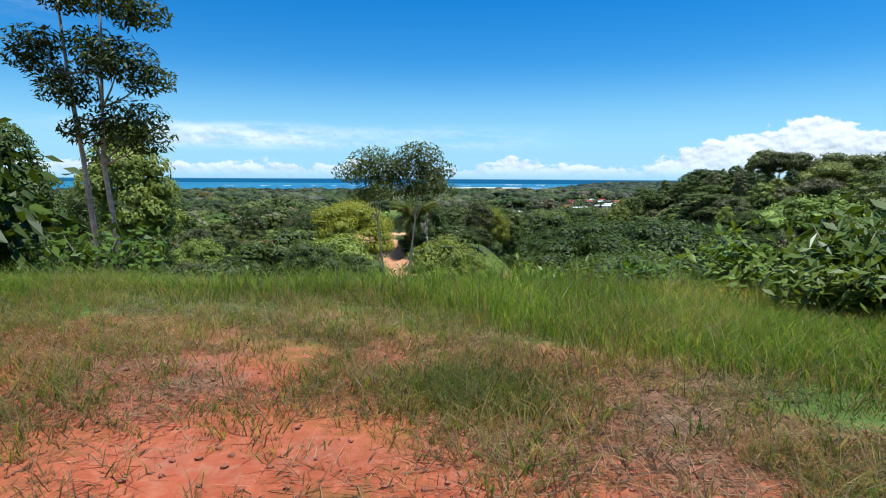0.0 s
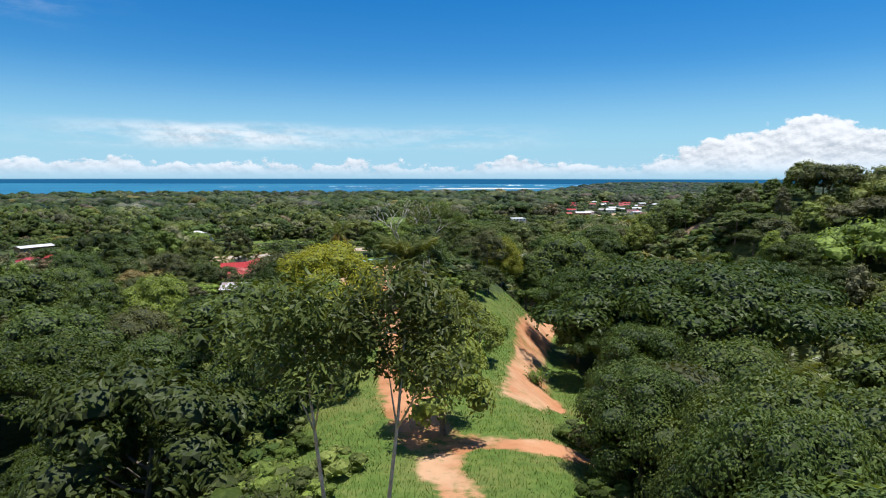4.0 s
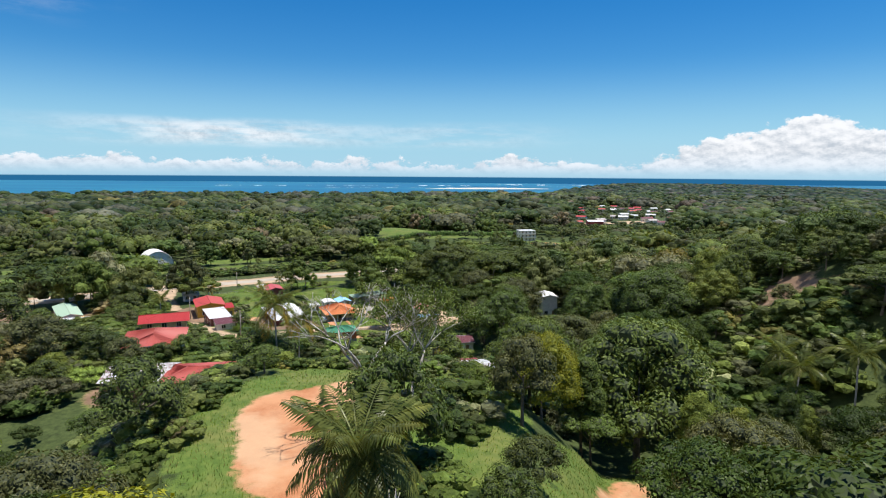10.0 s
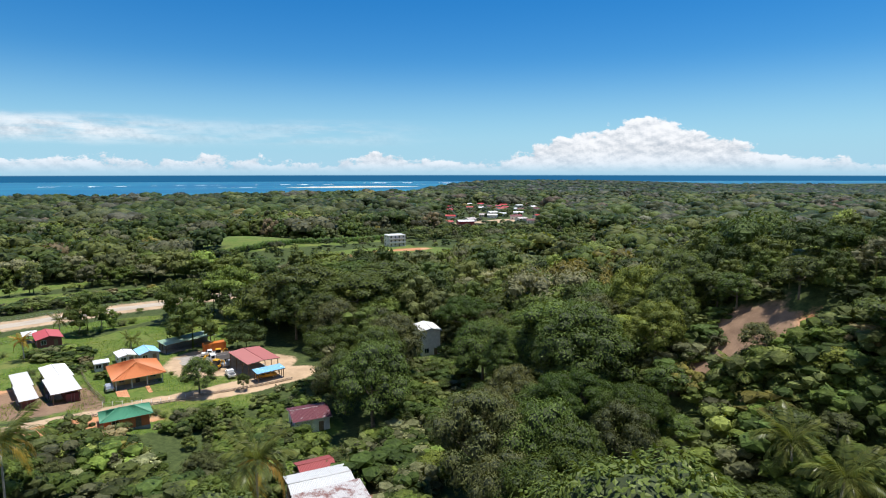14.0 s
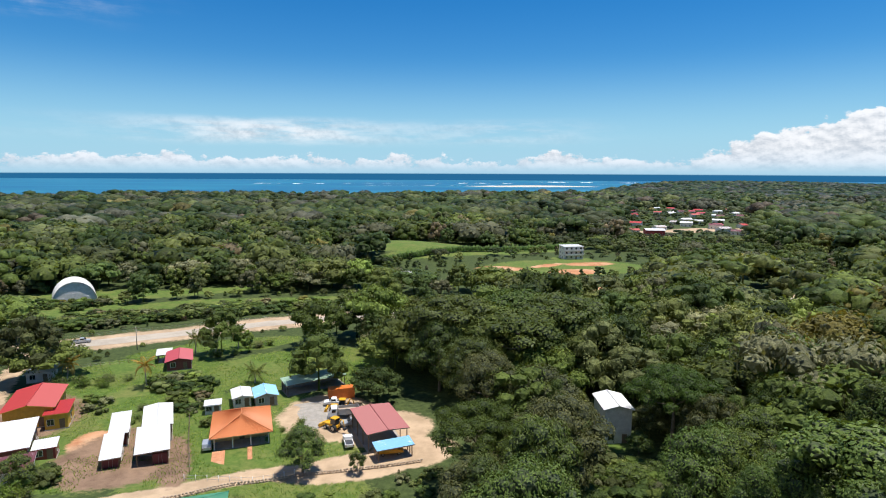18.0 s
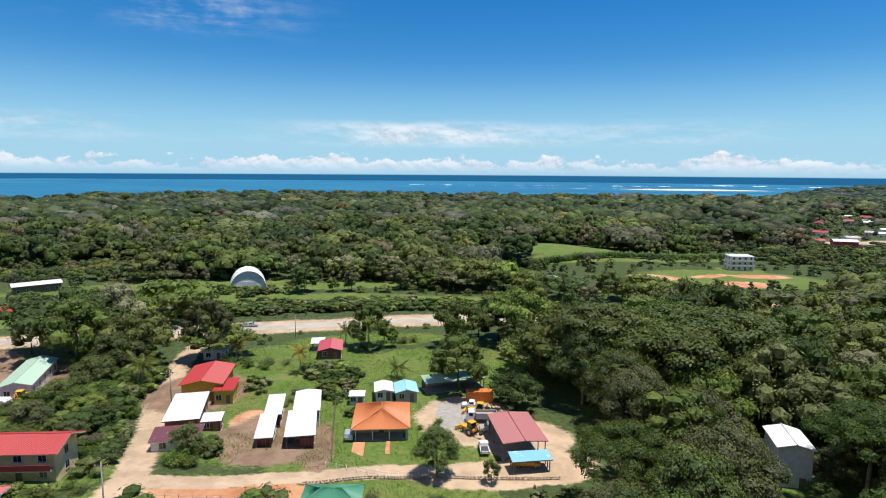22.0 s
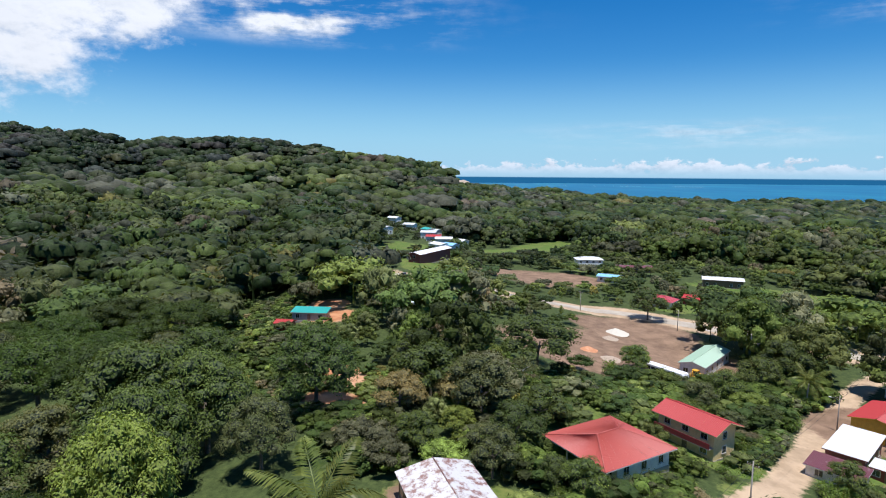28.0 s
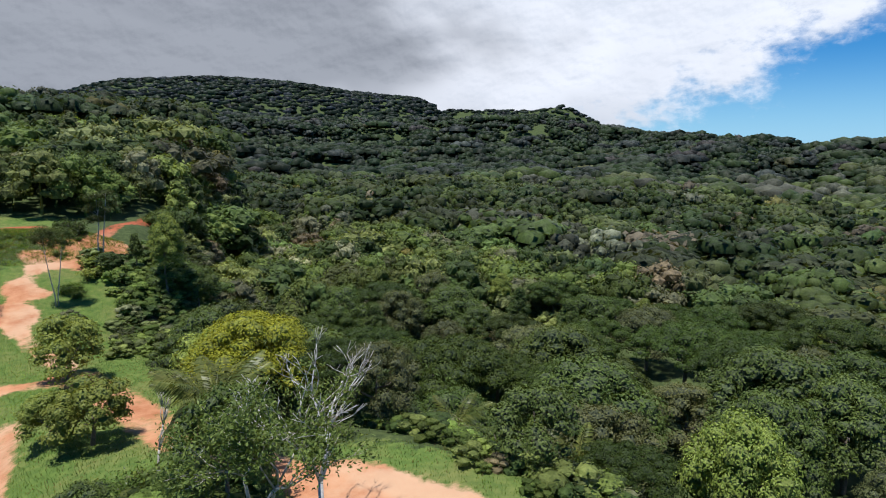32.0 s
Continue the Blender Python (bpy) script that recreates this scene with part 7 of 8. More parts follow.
SCRUB += [(-160, 168, 62, 15, 8, 3.0, 1.2, 3.0), (-112, 182, 22, 14, 0, 2.8, 1.0, 2.6), (-215, 205, 40, 22, 10, 3.6, 1.2, 3.4), (-46, 165, 14, 18, 0, 2.6, 1.2, 3.2), (-36, 128, 9, 12, 0, 2.6, 1.2, 3.0), (7, 186, 9, 20, 0, 2.4, 0.9, 2.0), (32, 255, 9, 30, -12, 3.0, 2.0, 4.2), (-66, 267, 8, 3.6, 20, 1.7, 1.6, 3.4), (-61.5, 272, 3.0, 4.5, 0, 1.7, 1.4, 2.8)]
SCRUB += [(86, 222, 24, 26, 0, 3.4, 1.2, 4.0), (-34, 150, 7, 24, 0, 2.2, 1.0, 2.8), (-20, 176, 18, 6, 0, 2.3, 1.0, 2.6), (2, 172, 9, 8, 0, 2.3, 1.0, 2.8), (-30, 40, 12, 24, 0, 2.6, 1.2, 4.0)]
for cx, cy, rx, ry, turn, gap, lo, hi in SCRUB:
    cnt = int(math.pi * rx * ry / gap ** 2)
    rad, an = np.sqrt(rng.random(cnt)), rng.uniform(0, 6.283, cnt)
    u, v = rx * rad * np.cos(an), ry * rad * np.sin(an)
    c_, s_ = math.cos(radians(turn)), math.sin(radians(turn))
    bx.append(cx + u * c_ - v * s_)
    by.append(cy + u * s_ + v * c_)
    bh.append(rng.uniform(lo, hi, cnt))
bx, by, bh = np.concatenate(bx), np.concatenate(by), np.concatenate(bh)
bc = covers(bx, by)
k = (seg_dist(bx, by, LANE) > 4.4) & (seg_dist(bx, by, STREET) > 4.0) & (seg_dist(bx, by, MAIN_ROAD) > 6.5) & (bc[0] < 0.5) & ((bc[4] < 0.7) | (by < 90)) & (bc[1] < 0.55)
for hx_, hy_, hr_ in HOUSES:
    k &= np.hypot(bx - hx_, by - hy_) > hr_
bx, by, bh = bx[k], by[k], bh[k]
woods("scrub", bx, by, land(bx, by) - 0.15, BUSH, bh, "dense bushes and scrub among the houses", 0.85, (0.92, 0.97, 0.88))

# ---------------------------------------------------------------- grass
def grass(name, x, y, height, width, tint, label, bend=0.45, seg=2):
    """Blades, each a bent tapering strip; one mesh."""
    g = np.random.default_rng(len(x))
    k = len(x)
    z = land(x, y) - 0.02
    a = g.uniform(0, 6.283, k)
    lx, ly = np.cos(a), np.sin(a)
    b = g.uniform(0, 6.283, k)
    bx, by = np.cos(b) * bend * height * g.uniform(0.2, 1.2, k), np.sin(b) * bend * height * g.uniform(0.2, 1.2, k)
    rows = []
    for j, u in enumerate(np.linspace(0, 1, seg + 1)):
        w = width * (1 - u) ** 0.7
        cx, cy, cz = x + bx * u * u, y + by * u * u, z + height * (u - 0.22 * u * u)
        rows.append(np.stack([cx - lx * w, cy - ly * w, cz], 1))
        if j < seg:
            rows.append(np.stack([cx + lx * w, cy + ly * w, cz], 1))
    v = np.stack(rows, 1)
    m = v.shape[1]
    tr = []
    for j in range(seg):
        p = 2 * j
        if j < seg - 1:
            tr += [(p, p + 1, p + 3), (p, p + 3, p + 2)]
        else:
            tr += [(p, p + 1, p + 2)]
    f = (np.array(tr)[None] + (np.arange(k) * m)[:, None, None]).reshape(-1, 3)
    t = np.ones((k, m, 4))
    t[..., :3] = tint[:, None, :]
    me = tri_mesh(name, v.reshape(-1, 3), f, LEAF["blade"], t.reshape(-1, 4))
    return tagged(part(name, me, None), label, "grass", kind="stuff")


g = np.random.default_rng(21)
GREEN = np.array([(0.090, 0.155, 0.024), (0.125, 0.200, 0.034), (0.185, 0.240, 0.058), (0.065, 0.118, 0.034)])
STRAW = np.array([(0.24, 0.19, 0.11), (0.17, 0.13, 0.085), (0.20, 0.175, 0.125), (0.17, 0.120, 0.080)])


def tall_zone(x, y):
    """0 on the bare earth, 1 in the high grass."""
    line = 7.0 - 0.74 * np.clip(x + 1.2, 0, 9) + 0.5 * waves(x, y, 1.1, 3)
    return sstep(-0.6, 0.9, y - line)


x, y = g.uniform(-22, 16, 300000), g.uniform(1.0, 25, 300000)
k = (g.random(len(x)) < tall_zone(x, y) * np.clip(16 / (y + 5), 0.25, 1.0) * (0.35 + 0.65 * (waves(x, y, 0.55, 8) > -0.15))) & (np.abs(x) < 1.0 * y + 4)
x, y = x[k], y[k]
patch = 0.5 + 0.5 * waves(x, y, 1.6, 4)
c = GREEN[g.integers(0, 4, len(x))] * (0.75 + 0.5 * patch)[:, None]
dry = g.random(len(x)) < 0.12 + 0.25 * (waves(x, y, 0.8, 12) > 0.2)
c[dry] = STRAW[g.integers(0, 4, dry.sum())]
grass("tall_grass", x, y, g.uniform(0.25, 0.75, len(x)) * (0.35 + 0.85 * patch ** 1.5) * np.where(y > 8, 1.3, 1.0), g.uniform(0.0035, 0.0075, len(x)) * np.where(y > 9, 1.9, 1.0), c, "tall green grass at the edge of the hilltop", 0.6, 2)
# thick grass in front, up to the bare patch
y = 2.2 + 7.5 * g.random(230000) ** 0.8
x = g.uniform(-1, 1, len(y)) * (0.86 * y + 0.5)
k = g.random(len(x)) < tall_zone(x, y) * (0.45 + 0.55 * (waves(x, y, 0.9, 2) > -0.25))
x, y = x[k], y[k]
patch = 0.5 + 0.5 * waves(x, y, 1.3, 6)
c = GREEN[g.integers(0, 4, len(x))] * (0.8 + 0.5 * patch)[:, None]
dry = g.random(len(x)) < 0.14 + 0.30 * (waves(x, y, 0.6, 12) > 0.1)
c[dry] = STRAW[g.integers(0, 4, dry.sum())] * 1.2
grass("meadow_grass", x, y, g.uniform(0.10, 0.40, len(x)) * (0.5 + 0.8 * patch), g.uniform(0.0026, 0.0058, len(x)), c, "thick green meadow grass beside the bare earth", 0.8, 2)
# dry and green tufts on the red earth
ty = 0.8 + 6.4 * g.random(9500) ** 0.75
tx = g.uniform(-1, 1, len(ty)) * (0.86 * ty + 0.5)
bare = blob(tx, ty, -1.5, 2.0, 1.9, 1.6, 20) + blob(tx, ty, 1.2, 2.7, 0.5, 0.35, 0)
k = (g.random(len(tx)) < (0.35 + 0.65 * (waves(tx, ty, 0.7, 7) > -0.05))) & (tall_zone(tx, ty) < 0.8) & (g.random(len(tx)) < 1.0 - 0.86 * bare)
tx, ty = tx[k], ty[k]
rep = g.integers(5, 15, len(tx))
x, y = np.repeat(tx, rep) + g.normal(size=rep.sum()) * 0.05, np.repeat(ty, rep) + g.normal(size=rep.sum()) * 0.05
kind = np.repeat(g.random(len(tx)), rep)
c = np.where((kind < 0.70)[:, None], STRAW[g.integers(0, 4, len(x))] * 1.2, GREEN[g.integers(0, 4, len(x))] * 0.95)
grass("dry_grass", x, y, g.uniform(0.04, 0.17, len(x)) * np.repeat(g.uniform(0.4, 1.9, len(tx)), rep), g.uniform(0.0024, 0.0060, len(x)), c, "dry and green grass tufts on red earth", 1.2, 2)
# one dense tuft patch in the middle of the bare earth
a_, r_ = g.uniform(0, 6.283, 4000), g.random(4000) ** 0.7
x, y = 0.2 + 0.42 * r_ * np.cos(a_) + 0.22 * g.normal(size=4000), 3.9 + 0.36 * r_ * np.sin(a_) + 0.2 * g.normal(size=4000)
grass("tuft_grass", x, y, g.uniform(0.06, 0.26, len(x)), g.uniform(0.0022, 0.0048, len(x)), np.where(g.random((len(x), 1)) < 0.3, STRAW[g.integers(0, 4, len(x))], GREEN[g.integers(0, 4, len(x))] * [0.85, 0.8, 1.2]) * g.uniform(0.6, 1.0, (len(x), 1)), "dense dark green tuft on the bare earth", 0.9, 2)
# thatch: flat dead stems
y = 0.8 + 6.7 * g.random(150000) ** 0.75
x = g.uniform(-1, 1, len(y)) * (0.86 * y + 0.5)
bare = blob(x, y, -1.5, 2.0, 1.9, 1.6, 20)
k = (waves(x, y, 0.5, 9) > -0.3) & (g.random(len(x)) < 1.0 - 0.8 * bare)
x, y = x[k], y[k]
grass("dead_stems", x, y, g.uniform(0.016, 0.075, len(x)), g.uniform(0.0025, 0.0075, len(x)), np.array([(0.36, 0.275, 0.23), (0.19, 0.145, 0.115), (0.07, 0.052, 0.042)])[g.integers(0, 3, len(x))] * g.uniform(0.6, 1.2, (len(x), 1)), "dead flattened grass stems on the earth", 5.0, 2)
# clods and small stones on the bare earth
cb_, cf_, cn_ = [], [], 0
for k in range(600):
    cy_ = 0.9 + 5.5 * g.random() ** 0.8
    cx_ = g.uniform(-1, 1) * (0.86 * cy_ + 0.4)
    s_ = g.uniform(0.006, 0.022)
    iv, jf = ICO1
    cb_.append(iv * (1 + 0.25 * g.normal(size=(len(iv), 1))) * s_ * [1, 1, 0.7] + [cx_, cy_, float(land(cx_, cy_)) + s_ * 0.3])
    cf_.append(jf + cn_)
    cn_ += len(iv)
tagged(part("clods", tri_mesh("clods", np.concatenate(cb_), np.concatenate(cf_), GROUND_CLOD), None), "small red clods and stones on the bare earth", "earth clods", kind="stuff")
# coarse grass on the slopes of the ridge
x, y = g.uniform(-46, 34, 260000), g.uniform(24, 196, 260000)
cr_, cp_, cg_, _, _ = covers(x, y)
k = (cg_ > 0.4) & (cr_ + 0.25 * waves(x, y, 2.0, 2) < 0.42) & (cp_ < 0.4) & (g.random(len(x)) < np.clip(60 / y, 0.3, 1.0))
x, y = x[k], y[k]
c = GREEN[g.integers(0, 4, len(x))] * (0.85 + 0.5 * waves(x, y, 4, 8))[:, None]
dry = g.random(len(x)) < 0.10 + 0.25 * (waves(x, y, 7, 5) > 0.35)
c[dry] = STRAW[g.integers(0, 4, dry.sum())] * 0.9
grass("slope_grass", x, y, g.uniform(0.22, 0.55, len(x)), g.uniform(0.010, 0.026, len(x)) * np.clip(y / 60, 0.7, 1.6), c, "rough grass on the slopes of the ridge", 0.7, 2)
# rough grass in the village fields
x, y = g.uniform(-130, 5, 120000), g.uniform(250, 372, 120000)
cr_, cp_, cg_, _, _ = covers(x, y)
k = (cg_ > 0.5) & (cr_ < 0.4) & (cp_ < 0.35) & (waves(x, y, 6, 11) > -0.3)
x, y = x[k], y[k]
grass("field_grass", x, y, g.uniform(0.2, 0.6, len(x)), g.uniform(0.03, 0.08, len(x)), GREEN[g.integers(0, 4, len(x))] * g.uniform(0.8, 1.4, (len(x), 1)), "rough green grass in the village lots", 0.8, 1)

# ---------------------------------------------------------------- sea edge
def flat_strip(name, r0, a0, a1, wide, mat, label, category, seed, z):
    """A broken, ragged band on the water at a distance from the end of the flight, between two bearings."""
    r = np.random.default_rng(seed)
    a = np.radians(np.arange(a0, a1, 0.12))
    rad = r0 + 60 * np.sin(a * 9 + seed) + 25 * np.sin(a * 31 + seed)
    w_ = wide * np.clip(0.15 + 0.9 * np.convolve(r.normal(size=len(a)), np.ones(9) / 5, "same"), 0.0, 1.6)
    if category == "sandbar":
        w_ = wide * np.sin(np.linspace(0.05, math.pi - 0.05, len(a)))
    v = []
    for s in (-1, 1):
        v.append(np.stack([END[0] + np.sin(a) * (rad + s * w_ / 2), END[1] + np.cos(a) * (rad + s * w_ / 2), np.full(len(a), z)], 1))
    v = np.stack(v, 1).reshape(-1, 3)
    i = np.arange(len(a) - 1) * 2
    me = tri_mesh(name, v, np.stack([i, i + 2, i + 3, i + 1], 1), mat)
    return tagged(part(name, me, None), label, category, kind="stuff")


flat_strip("surf", 3500, -22, 12, 150, FOAM, "white line of breaking surf over the reef", "surf", 1, SEA_Z + 0.6)
flat_strip("surf", 2900, -12, 6, 60, FOAM, "white surf inside the reef", "surf", 2, SEA_Z + 0.6)
flat_strip("surf", 4100, 4, 20, 260, FOAM, "white breakers beyond the sandbar", "surf", 3, SEA_Z + 0.6)
flat_strip("surf", 4000, -70, -56, 70, FOAM, "thin white surf lines offshore", "surf", 4, SEA_Z + 0.6)
flat_strip("sandbar", 2950, -2, 11, 330, SAND, "pale tidal sandbar off the coast", "sandbar", 5, SEA_Z + 0.4)
isl = thing("islet", pose(-4150, 1050, SEA_Z), "small rocky islet off the headland", "islet")
bm = bmesh.new()
bmesh.ops.create_icosphere(bm, subdivisions=3, radius=1.0)
for v in bm.verts:
    v.co = Vector((v.co.x * 95, v.co.y * 60, max(-4, v.co.z * 30 * (0.7 + 0.4 * math.sin(v.co.x * 5))))) * (1 + 0.1 * noise.noise(v.co * 3))
part("rock", bm, STONE, isl)


# ---------------------------------------------------------------- poles, walls, fences
def utility_pole(x, y, h=8.5, lamp=False, turn=0.0):
    t = thing("utility_pole", pose(x, y, float(land(x, y)), 0, 0, turn), "grey concrete utility pole with a crossarm" + (" and a street lamp" if lamp else ""), "pole", "utility poles")
    part("pole", tube([(0, 0, -0.6), (0, 0, h)], [0.15, 0.09], 8), CONCRETE, t)
    part("crossarm", box(-0.9, -0.06, h - 0.7, 0.9, 0.06, h - 0.58), TIMBER, t)
    for k in (-0.8, 0.0, 0.8):
        part("insulator", tube([(k, 0, h - 0.58), (k, 0, h - 0.38)], [0.05, 0.035], 6), FRAME_M, t)
    if lamp:
        a = part("lamp_arm", tube([(0, 0, h - 1.2), (-0.8, 0, h - 0.9), (-1.7, 0, h - 0.85)], [0.04, 0.035, 0.03], 6), STEEL, t)
        part("lamp_head", box(-2.2, -0.12, h - 0.95, -1.6, 0.12, h - 0.8, 0.03), FRAME_M, a)
    return t


POLES = [(*spot(q[0], q[1]), *q[2:]) for q in [(-64.8, 252.7, 9.0, False), (-89.3, 292.6, 8.0, True), (-115.5, 334, 8.5, False), (-91.5, 347.7, 7.5, False), (-166.2, 305.9, 7.5, False), (-54, 236, 8.5, False), (-38, 376, 8, False), (-200, 286, 8, False), (-240, 256, 8, False)]]
for px_, py_, ph, lm in POLES:
    utility_pole(px_, py_, ph, lm, 25)


def wire(a, b, sag=0.7):
    pts = []
    for k in range(9):
        u = k / 8
        q = Vector(a).lerp(Vector(b), u)
        q.z -= sag * 4 * u * (1 - u)
        pts.append(q)
    t = part("overhead_wire", tube(pts, [0.02] * 9, 4), RUBBER)
    tagged(t, "thin black overhead wire between poles", "wire", "overhead wires")


for i, j in ((5, 0), (0, 1), (1, 2), (3, 2), (3, 6), (2, 4), (4, 7), (7, 8)):
    a, b = POLES[i], POLES[j]
    for o in (-0.5, 0.5):
        wire((a[0] + o, a[1], float(land(a[0], a[1])) + a[2] - 0.4), (b[0] + o, b[1], float(land(b[0], b[1])) + b[2] - 0.4))


def fence(name, label, pts, gap, h, rails, mat, post_mat):
    """Posts with rails or wire between them."""
    pts = [spot(*q) for q in pts]
    x0, y0 = pts[0]
    t = thing(name, pose(x0, y0, float(land(x0, y0))), label, "fence", "fences")
    z0 = float(land(x0, y0))
    last = None
    for (ax, ay), (bx, by) in zip(pts, pts[1:]):
        n = max(1, round(math.hypot(bx - ax, by - ay) / gap))
        for k in range(n + 1):
            if k == 0 and last is not None:
                continue
            u = k / n
            px_, py_ = ax + (bx - ax) * u, ay + (by - ay) * u
            q = Vector((px_ - x0, py_ - y0, float(land(px_, py_)) - z0))
            part("post", tube([q - Vector((0, 0, 0.4)), q + Vector((0, 0, h))], [0.06, 0.05], 5), post_mat, t)
            if last is not None:
                for rz in rails:
                    part("rail", tube([last + Vector((0, 0, rz)), q + Vector((0, 0, rz))], [0.022, 0.022], 4), mat, t)
            last = q
    return t


fence("fence", "dark wire fence beside the orange house", [(-52.7, 301.2), (-47.5, 290.5), (-42.0, 279.6)], 1.6, 1.5, (0.3, 0.8, 1.4), STEEL, TIMBER)
fence("fence", "wire fence on white posts along the street", [(-42.0, 277.6), (-30.1, 277.6), (-22.2, 281.0)], 1.8, 1.2, (0.4, 1.0), STEEL, FRAME_M)
fence("fence", "post fence round the grass lot", [(-97, 331), (-83, 338), (-70, 346)], 2.4, 1.2, (0.5, 1.0), STEEL, TIMBER)
fence("fence", "post and wire fence on the bare lower lot", [(-63, 259.5), (-50, 263.0), (-42.5, 266.0)], 2.2, 1.2, (0.5, 1.0), STEEL, TIMBER)
fence("fence", "wire fence along the field beyond the road", [(-120, 358), (-90, 374), (-60, 390)], 3.5, 1.2, (0.5, 1.0), STEEL, TIMBER)

# low rubble wall below the street: single stones
wx, wy = spot(-40, 271.0)
wz = float(land(wx, wy))
wall = thing("retaining_wall", pose(wx, wy, wz, 0, 0, 0), "low dry-stone retaining wall below the street", "wall")
rw = random.Random(9)
stones = []
for k in range(6):
    bm = bmesh.new()
    bmesh.ops.create_icosphere(bm, subdivisions=1, radius=0.5)
    for v in bm.verts:
        v.co = Vector((v.co.x * rw.uniform(0.8, 1.1), v.co.y * 0.6, v.co.z * rw.uniform(0.6, 0.9))) * rw.uniform(0.85, 1.1)
    me = bpy.data.meshes.new("stone")
    bm.to_mesh(me)
    bm.free()
    me.materials.append(STONE)
    stones.append(me)
line = [spot(*q) for q in [(-43, 271.2), (-33, 276.6), (-22, 280.2), (-12, 283.0), (-2, 286.4)]]
for (ax, ay), (bx, by) in zip(line, line[1:]):
    n = int(math.hypot(bx - ax, by - ay) / 0.55)
    for k in range(n):
        for row in range(2):
            u = (k + 0.5 * row + rw.uniform(-0.1, 0.1)) / n
            o = part("stone", rw.choice(stones), None, wall)
            px_, py_ = ax + (bx - ax) * u, ay + (by - ay) * u
            o.matrix_local = Matrix.Translation((px_ - wx, py_ - wy, float(land(px_, py_)) - wz + 0.15 + 0.36 * row)) @ pose(0, 0, 0, rw.uniform(-15, 15), rw.uniform(-15, 15), 22 + rw.uniform(-20, 20)) @ Matrix.Diagonal((0.62, 0.6, 0.55, 1))


def drive(x, y, ang, w, d, label, mat):
    """Paving laid in square slabs."""
    x, y = spot(x, y)
    t = thing("driveway", pose(x, y, float(land(x, y)), 0, 0, ang), label, "driveway", "paths")
    n = max(1, round(w / 0.8))
    m = max(1, round(d / 0.8))
    r = random.Random(int(w * 10))
    me = bpy.data.meshes.new("slab")
    bm = box(-0.39 * w / n / 0.8, -0.39 * d / m / 0.8, -0.25, 0.39 * w / n / 0.8, 0.39 * d / m / 0.8, 0.07)
    bm.to_mesh(me)
    bm.free()
    me.materials.append(mat)
    for i in range(n):
        for j in range(m):
            o = part("slab", me, None, t)
            o.matrix_local = pose(-w / 2 + (i + 0.5) * w / n, -d / 2 + (j + 0.5) * d / m, 0.05 + r.uniform(-0.008, 0.008), r.uniform(-0.4, 0.4), r.uniform(-0.4, 0.4), 0)
    return t


drive(-39.3, 284.7, 22.5, 2.4, 8.0, "terracotta-coloured driveway in front of the orange house", TERRACOTTA)
drive(-34.2, 287.0, 22.5, 0.9, 7.5, "narrow terracotta path in front of the orange house", TERRACOTTA)
drive(-25.5, 306.5, 27, 11.0, 15.0, "worn concrete yard between garage and sheds", CONCRETE)


# ---------------------------------------------------------------- vehicles
def wheel(parent, x, y, r, w):
    o = part("wheel", tube([(x - w / 2, y, r), (x - w / 2 + 0.03, y, r), (x + w / 2 - 0.03, y, r), (x + w / 2, y, r)], [r * 0.86, r, r, r * 0.86], 16), RUBBER, parent)
    part("rim", tube([(x - w / 2 - 0.012, y, r), (x + w / 2 + 0.012, y, r)], [r * 0.55, r * 0.55], 12), STEEL, o)
    return o


def profile(points, width, bevel=0.06):
    """A body from its side outline (y forward, z up), as wide as given, with softened edges."""
    bm = bmesh.new()
    a = [bm.verts.new((-width / 2, y, z)) for y, z in points]
    b = [bm.verts.new((width / 2, y, z)) for y, z in points]
    bm.faces.new(a[::-1])
    bm.faces.new(b)
    n = len(points)
    for i in range(n):
        bm.faces.new((a[i], a[(i + 1) % n], b[(i + 1) % n], b[i]))
    bmesh.ops.recalc_face_normals(bm, faces=bm.faces)
    bmesh.ops.bevel(bm, geom=[e for e in bm.edges], offset=bevel, segments=2, affect="EDGES", profile=0.6)
    return bm


def car_bits(t, L, W, zf, paint):
    for s in (-1, 1):
        part("headlight", box(s * W * 0.38 - 0.16, L / 2 - 0.05, zf, s * W * 0.38 + 0.16, L / 2 + 0.015, zf + 0.18, 0.02), FRAME_M, t)
        part("tail_light", box(s * W * 0.42 - 0.1, -L / 2 - 0.015, zf, s * W * 0.42 + 0.1, -L / 2 + 0.05, zf + 0.25, 0.02), WALL["red"], t)
        part("wing_mirror", box(s * (W / 2 + 0.08) - 0.1, L * 0.16, zf + 0.35, s * (W / 2 + 0.08) + 0.1, L * 0.16 + 0.1, zf + 0.53, 0.02), paint, t)
    part("bumper", box(-W / 2 + 0.05, L / 2 - 0.03, 0.38, W / 2 - 0.05, L / 2 + 0.1, 0.62, 0.03), PAINT["dark"], t)
    part("number_plate", box(-0.25, L / 2 + 0.1, 0.44, 0.25, L / 2 + 0.115, 0.56), FRAME_M, t)


